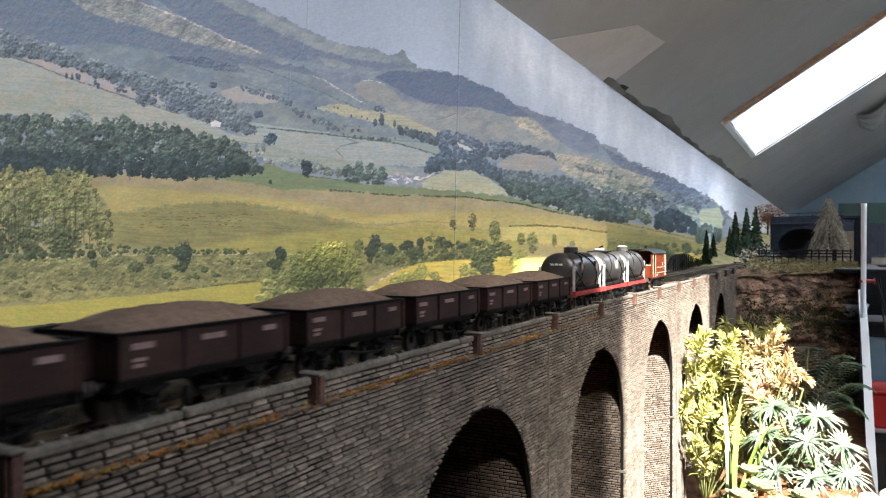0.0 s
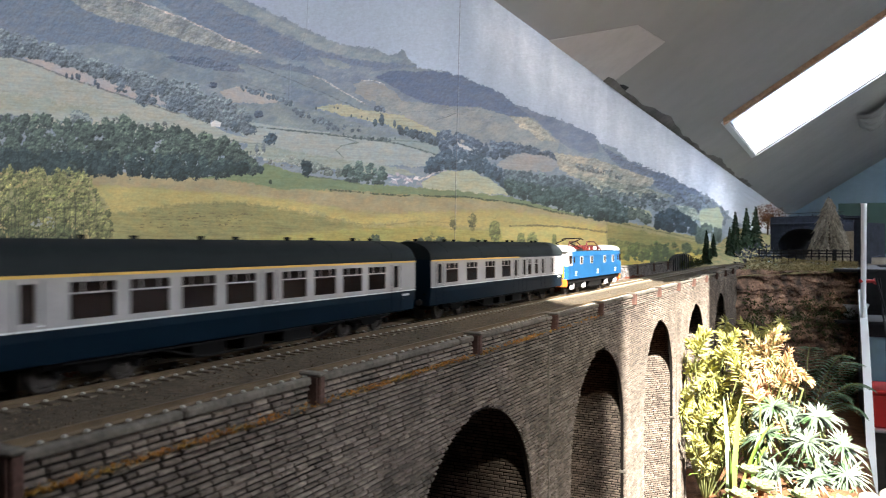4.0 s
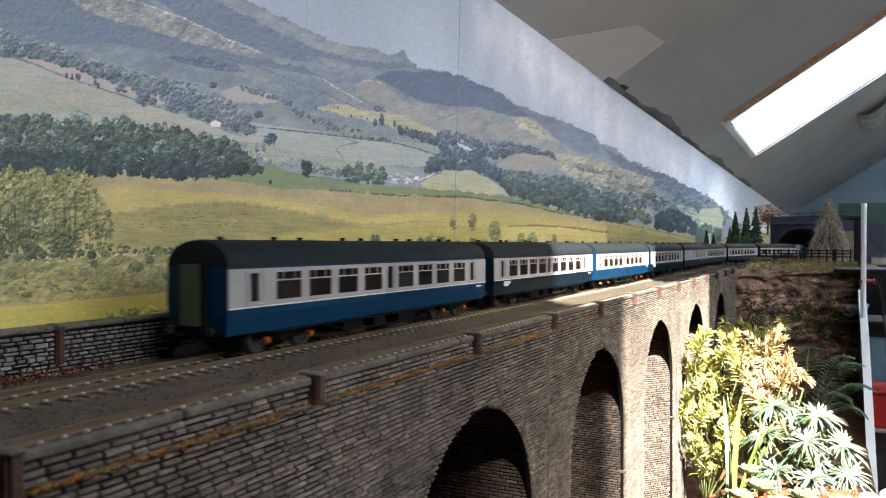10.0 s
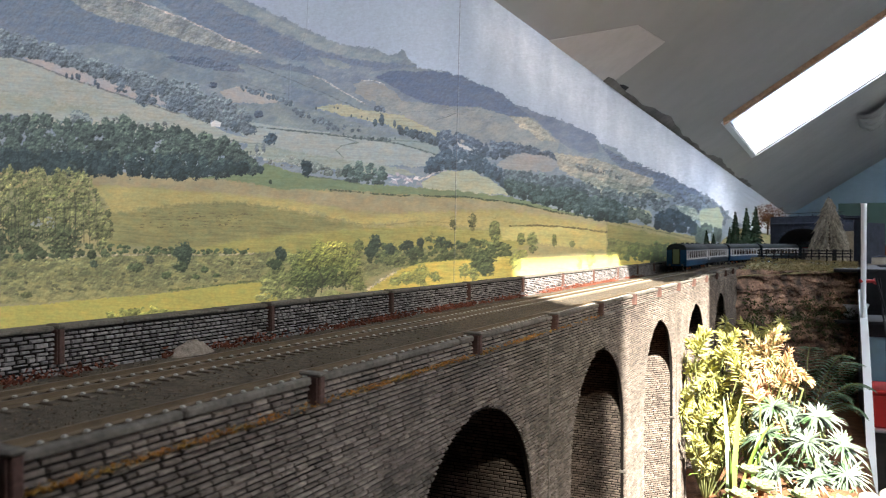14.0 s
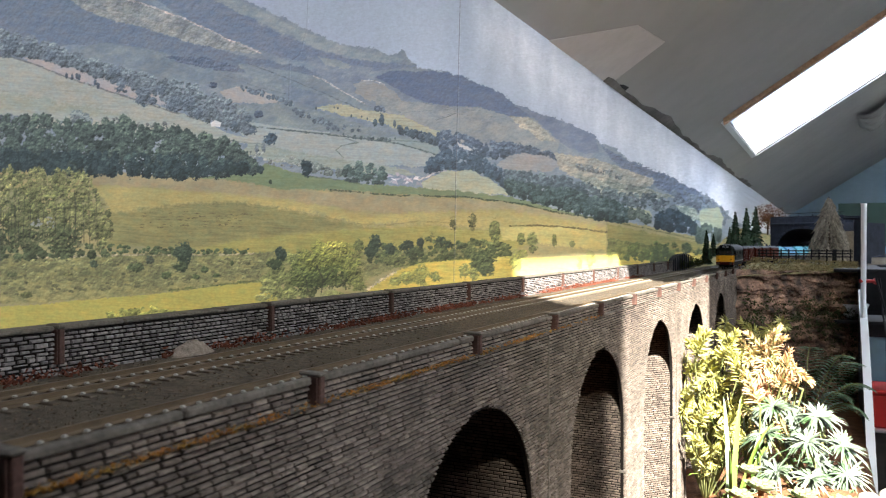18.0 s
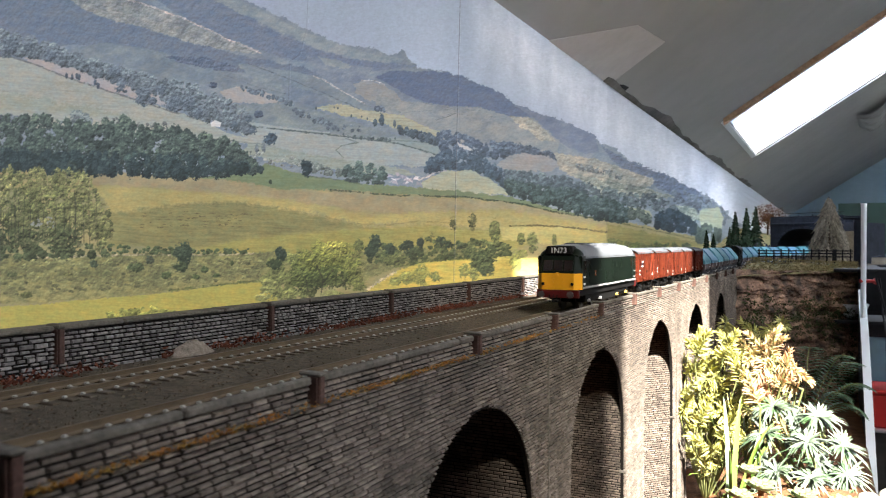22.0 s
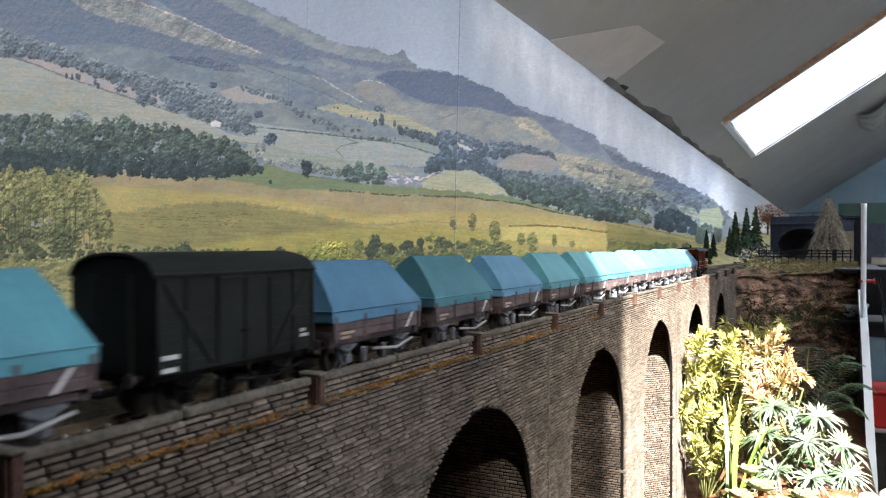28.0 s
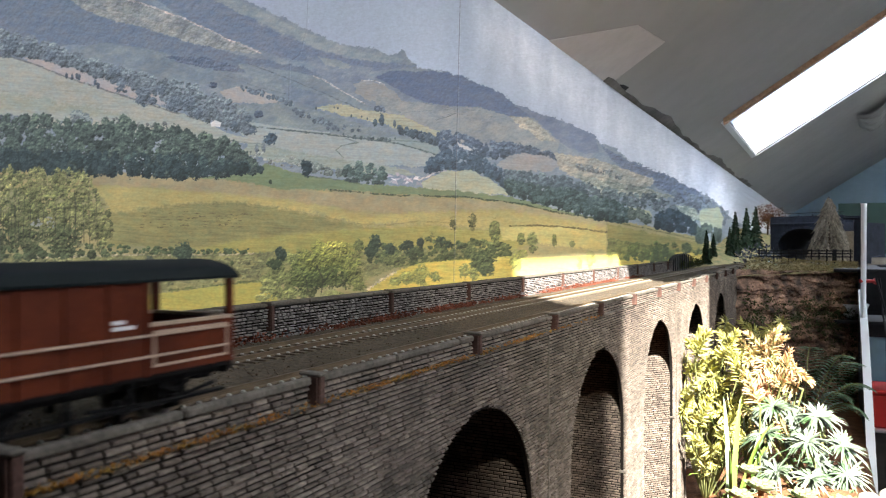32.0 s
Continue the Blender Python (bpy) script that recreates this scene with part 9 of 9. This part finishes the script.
def brake_van(label, L, cabin, group, body, roofm, zt=0.0415, doorways=False):
    """cabin: its two ends along the van; the rest is open veranda."""
    t = thing("brake_van", label, "brake van")
    half, hw, z0 = L / 2, 0.0168, 0.0150
    ca, cb = cabin
    part("floor", Geo().box(-hw, hw, -half, half, z0 - 0.0010, z0 + 0.0004), UNDER, t)
    # cabin walls
    for sx in (-1, 1):
        x = sx * hw
        part("cabin_side", Geo().box(min(x, x - sx * 0.0010), max(x, x - sx * 0.0010), ca, cb, z0, zt), body, t)
        n = max(3, round((cb - ca) / 0.0125))
        for k in range(n + 1):
            y = ca + (cb - ca) * k / n
            part("side_post", Geo().box(min(x, x + sx * 0.0006), max(x, x + sx * 0.0006), y - 0.0006, y + 0.0006, z0, zt), body, t)
        for z in (0.0205, 0.0262):
            part("handrail", Geo().box(min(x + sx * 0.0006, x + sx * 0.0012), max(x + sx * 0.0006, x + sx * 0.0012), ca + 0.002, half - 0.002 if cb < half - 0.004 else cb - 0.002, z - 0.0003, z + 0.0003), CREAMRAIL, t, "cream handrail")
        bars(t, x + (0.0001 if sx > 0 else -0.0002), cb - 0.008, 0.0300, 0.0075, (0.6, 1.0), h=0.0010, gap=0.0016)
        bars(t, x + (0.0001 if sx > 0 else -0.0002), ca + 0.008, 0.0175, 0.0075, (0.8,), h=0.0011)
        for a, b in ((-half, ca), (cb, half)):
            if b - a > 0.004:
                zv = 0.0180 if doorways else 0.0285
                vp = part("veranda_side", Geo().box(min(x, x - sx * 0.0008), max(x, x - sx * 0.0008), a, b, z0, zv), body, t)
                part("veranda_rail", Geo().box(min(x - sx * 0.0012, x + sx * 0.0004), max(x - sx * 0.0012, x + sx * 0.0004), a, b, zv, zv + 0.0010), CREAMRAIL if not doorways else body, t)
                if doorways:
                    for yy in (a + 0.0022, b - 0.0022):
                        part("door_jamb", Geo().box(min(x, x + sx * 0.0005), max(x, x + sx * 0.0005), yy - 0.0004, yy + 0.0004, 0.0165, zt - 0.001), CREAMRAIL, t, "cream grab rail")
                else:
                    g = Geo()
                    for q in ((a + 0.002, a + 0.0027, 0.0172, 0.0272), (b - 0.0027, b - 0.002, 0.0172, 0.0272), (a + 0.002, b - 0.002, 0.0265, 0.0272), (a + 0.002, b - 0.002, 0.0172, 0.0179)):
                        g.box(min(x, x + sx * 0.0004), max(x, x + sx * 0.0004), *q)
                    part("panel_beading", g, CREAMRAIL, vp, "cream beading round the panel")
                e = a if a < 0 else b
                part("corner_post", Geo().box(min(x, x - sx * 0.0018), max(x, x - sx * 0.0018), e - 0.0009, e + 0.0009, z0, zt), body, t)
        part("foot_board", Geo().box(min(x - sx * 0.0015, x + sx * 0.0012), max(x - sx * 0.0015, x + sx * 0.0012), -half + 0.004, half - 0.004, 0.0068, 0.0076), UNDER, t)
        for y in (-half * 0.6, -half * 0.2, half * 0.2, half * 0.6):
            part("step_hanger", Geo().box(min(x - sx * 0.0012, x - sx * 0.0004), max(x - sx * 0.0012, x - sx * 0.0004), y - 0.0006, y + 0.0006, 0.0070, 0.0150), UNDER, t)
    for y in (ca, cb):
        s = 0.001 if y == ca else -0.001
        part("cabin_end", Geo().box(-hw + 0.001, hw - 0.001, min(y, y + s), max(y, y + s), z0, zt + 0.002), body, t)
        out = -1 if y == ca else 1
        part("end_door", Geo().box(-0.0045, 0.0045, min(y, y + out * 0.0005), max(y, y + out * 0.0005), z0, 0.0385), body, t)
        for x in (-0.0105, 0.0105):
            part("end_window", Geo().box(x - 0.0028, x + 0.0028, min(y, y + out * 0.0005), max(y, y + out * 0.0005), 0.0285, 0.0365), GLASS, t)
    for e in (-half, half):
        if (e < 0 and ca > -half + 0.004) or (e > 0 and cb < half - 0.004):
            part("end_panel", Geo().box(-hw, hw, min(e, e - math.copysign(0.001, e)), max(e, e - math.copysign(0.001, e)), z0, 0.0285), body, t)
            part("end_rail", Geo().box(-hw, hw, e - 0.0008, e + 0.0008, 0.0285, 0.0295), CREAMRAIL, t)
    part("roof", arc_roof(L, hw + 0.0008, zt, zt + 0.0050, over=0.0022, power=0.62), roofm, t, "curved roof", smooth=True)
    ch = part("chimney", Geo().cyl((0.004, ca + (cb - ca) * 0.22, zt + 0.0035), (0.004, ca + (cb - ca) * 0.22, zt + 0.0078), 0.0011, 8), UNDER, t)
    part("chimney_cap", Geo().cyl((0.004, ca + (cb - ca) * 0.22, zt + 0.0074), (0.004, ca + (cb - ca) * 0.22, zt + 0.0080), 0.0016, 8), UNDER, ch)
    wagon_frame(t, L, base=0.026 if L > 0.09 else 0.022)
    return t


# ---- trains ----
MOVING = []


def run(t, side, way, front, offset, length):
    """front(t): where the train's head is; offset: how far behind it the vehicle begins."""
    MOVING.append((t, side, way, front, offset + length / 2))
    t.matrix_world = on_track(front(0.0) - way * (offset + length / 2), side)


# passenger train going away on the far track


def blue_head(t):
    if t < 3:
        return 0.6355 + 0.298 * (t - 3)
    if t < 10:
        return 0.6355 + 0.308 * (t - 3)
    return 2.7915 + 0.2955 * (t - 10)


run(electric(), FAR_T, 1, blue_head, 0.0, 0.221)
COACHES = [
    coach("blue and grey coach with uneven windows, part yellow roof line", RAILBLUE, SIDECORR, GOLDLINE, reach=0.157),
    coach("blue and grey first-class coach with a yellow roof line", RAILBLUE, STANDARD, GOLDLINE),
    coach("blue and grey coach with a thin yellow roof line", RAILBLUE, STANDARD, GOLDLINE),
    coach("blue and grey kitchen coach with blank panels and a red line", RAILBLUE, KITCHEN, REDLINE, word="Restaurant"),
    coach("dark blue and grey coach with large windows, white emblem", RAILBLUE, TOILET, logo=True),
    coach("bright blue and grey coach with orange axle boxes", BRIGHTBLUE, TOILET, boxes=ORANGEP),
    coach("dark blue and grey coach with a white emblem", RAILBLUE, TOILET, logo=True),
    coach("bright blue and grey last coach, end door coloured like scenery behind", BRIGHTBLUE, STANDARD, boxes=ORANGEP, door=PANE_GREEN),
]
for k, c in enumerate(COACHES):
    run(c, FAR_T, 1, blue_head, 0.2375 if k == 0 else 0.2415 + 0.290 * k, L_COACH)

# goods train coming down the near track


def goods_head(t):
    if t < 20:
        return 1.069 - 0.2605 * (t - 20)
    if t < 22:
        return 1.069 - 0.2605 * (t - 20)
    if t < 24:
        return 0.548 - 0.2438 * (t - 22)
    return 0.0604 - 0.2617 * (t - 24)


run(diesel(), NEAR_T, -1, goods_head, 0.0, 0.19)
for k in range(5):
    lab = ("box van in red-brown with a white placard", "red-brown box van with white lettering", "planked red-brown box van with diagonal braces", "planked red-brown box van with grey roof", "plain red-brown box van at the end of the vans")[k]
    run(van(lab, placard=2 if k == 0 else 1 if k == 1 else 0), NEAR_T, -1, goods_head, (0.198, 0.2845, 0.3765, 0.4649, 0.5528)[k], 0.071)
first = hood_wagon("planked clay wagon under a teal tarpaulin hood", TEAL, 201)
second = hood_wagon("planked clay wagon under a blue tarpaulin hood", BLUETARP, 202, 0.0008)
slots = [0.6468 + 0.0808 * k for k in range(6)] + [1.2212 + 0.0822 * k for k in range(11)]
for k, off in enumerate(slots):
    kind = second if k in (1, 4, 6, 8, 11, 13, 16) else first
    t = kind if k in (0, 1) else copy_thing(kind, Matrix())
    run(t, NEAR_T, -1, goods_head, off, 0.066)
run(van("black box van with a bowed roof among the clay wagons", BLACKVAN, dark=True), NEAR_T, -1, goods_head, 1.1365, 0.071)
run(brake_van("red-brown brake van with a long open veranda", 0.0945, (-0.0472, 0.0145), "", BRAKEBROWN, ROOFGREY), NEAR_T, -1, goods_head, 2.1186, 0.0945)

# first goods train, leaving on the near track: tail at 0.888 m
tail_head = lambda t: 0.888 - 0.2515 * t - 1.0
run(brake_van("brown brake van with a veranda at each end", 0.072, (-0.020, 0.024), "", BRAKEBROWN, ROOFGREY, doorways=True), NEAR_T, -1, tail_head, 1.0 - 0.073, 0.072)
for k, (lab, em, ha) in enumerate((("dirty grey tank wagon with bright straps", 0, False), ("dirty grey tank wagon with a shield emblem", 2, True), ("black tank wagon with two faded emblems", 1, False))):
    run(tank(lab, em, ha), NEAR_T, -1, tail_head, 1.0 - 0.100 - 0.0845 * k - 0.073, 0.073)
ore = mineral("dark brown mineral wagon heaped with ballast", 301)
for k in range(7):
    t = ore if k == 0 else copy_thing(ore, Matrix())
    run(t, NEAR_T, -1, tail_head, 1.0 - 0.3625 - 0.0797 * k - 0.069, 0.069)


def motions():
    for t, side, way, front, mid in MOVING:
        walk(t, [(0.5 * i, on_track(front(0.5 * i) - way * mid, side)) for i in range(65)])


motions()
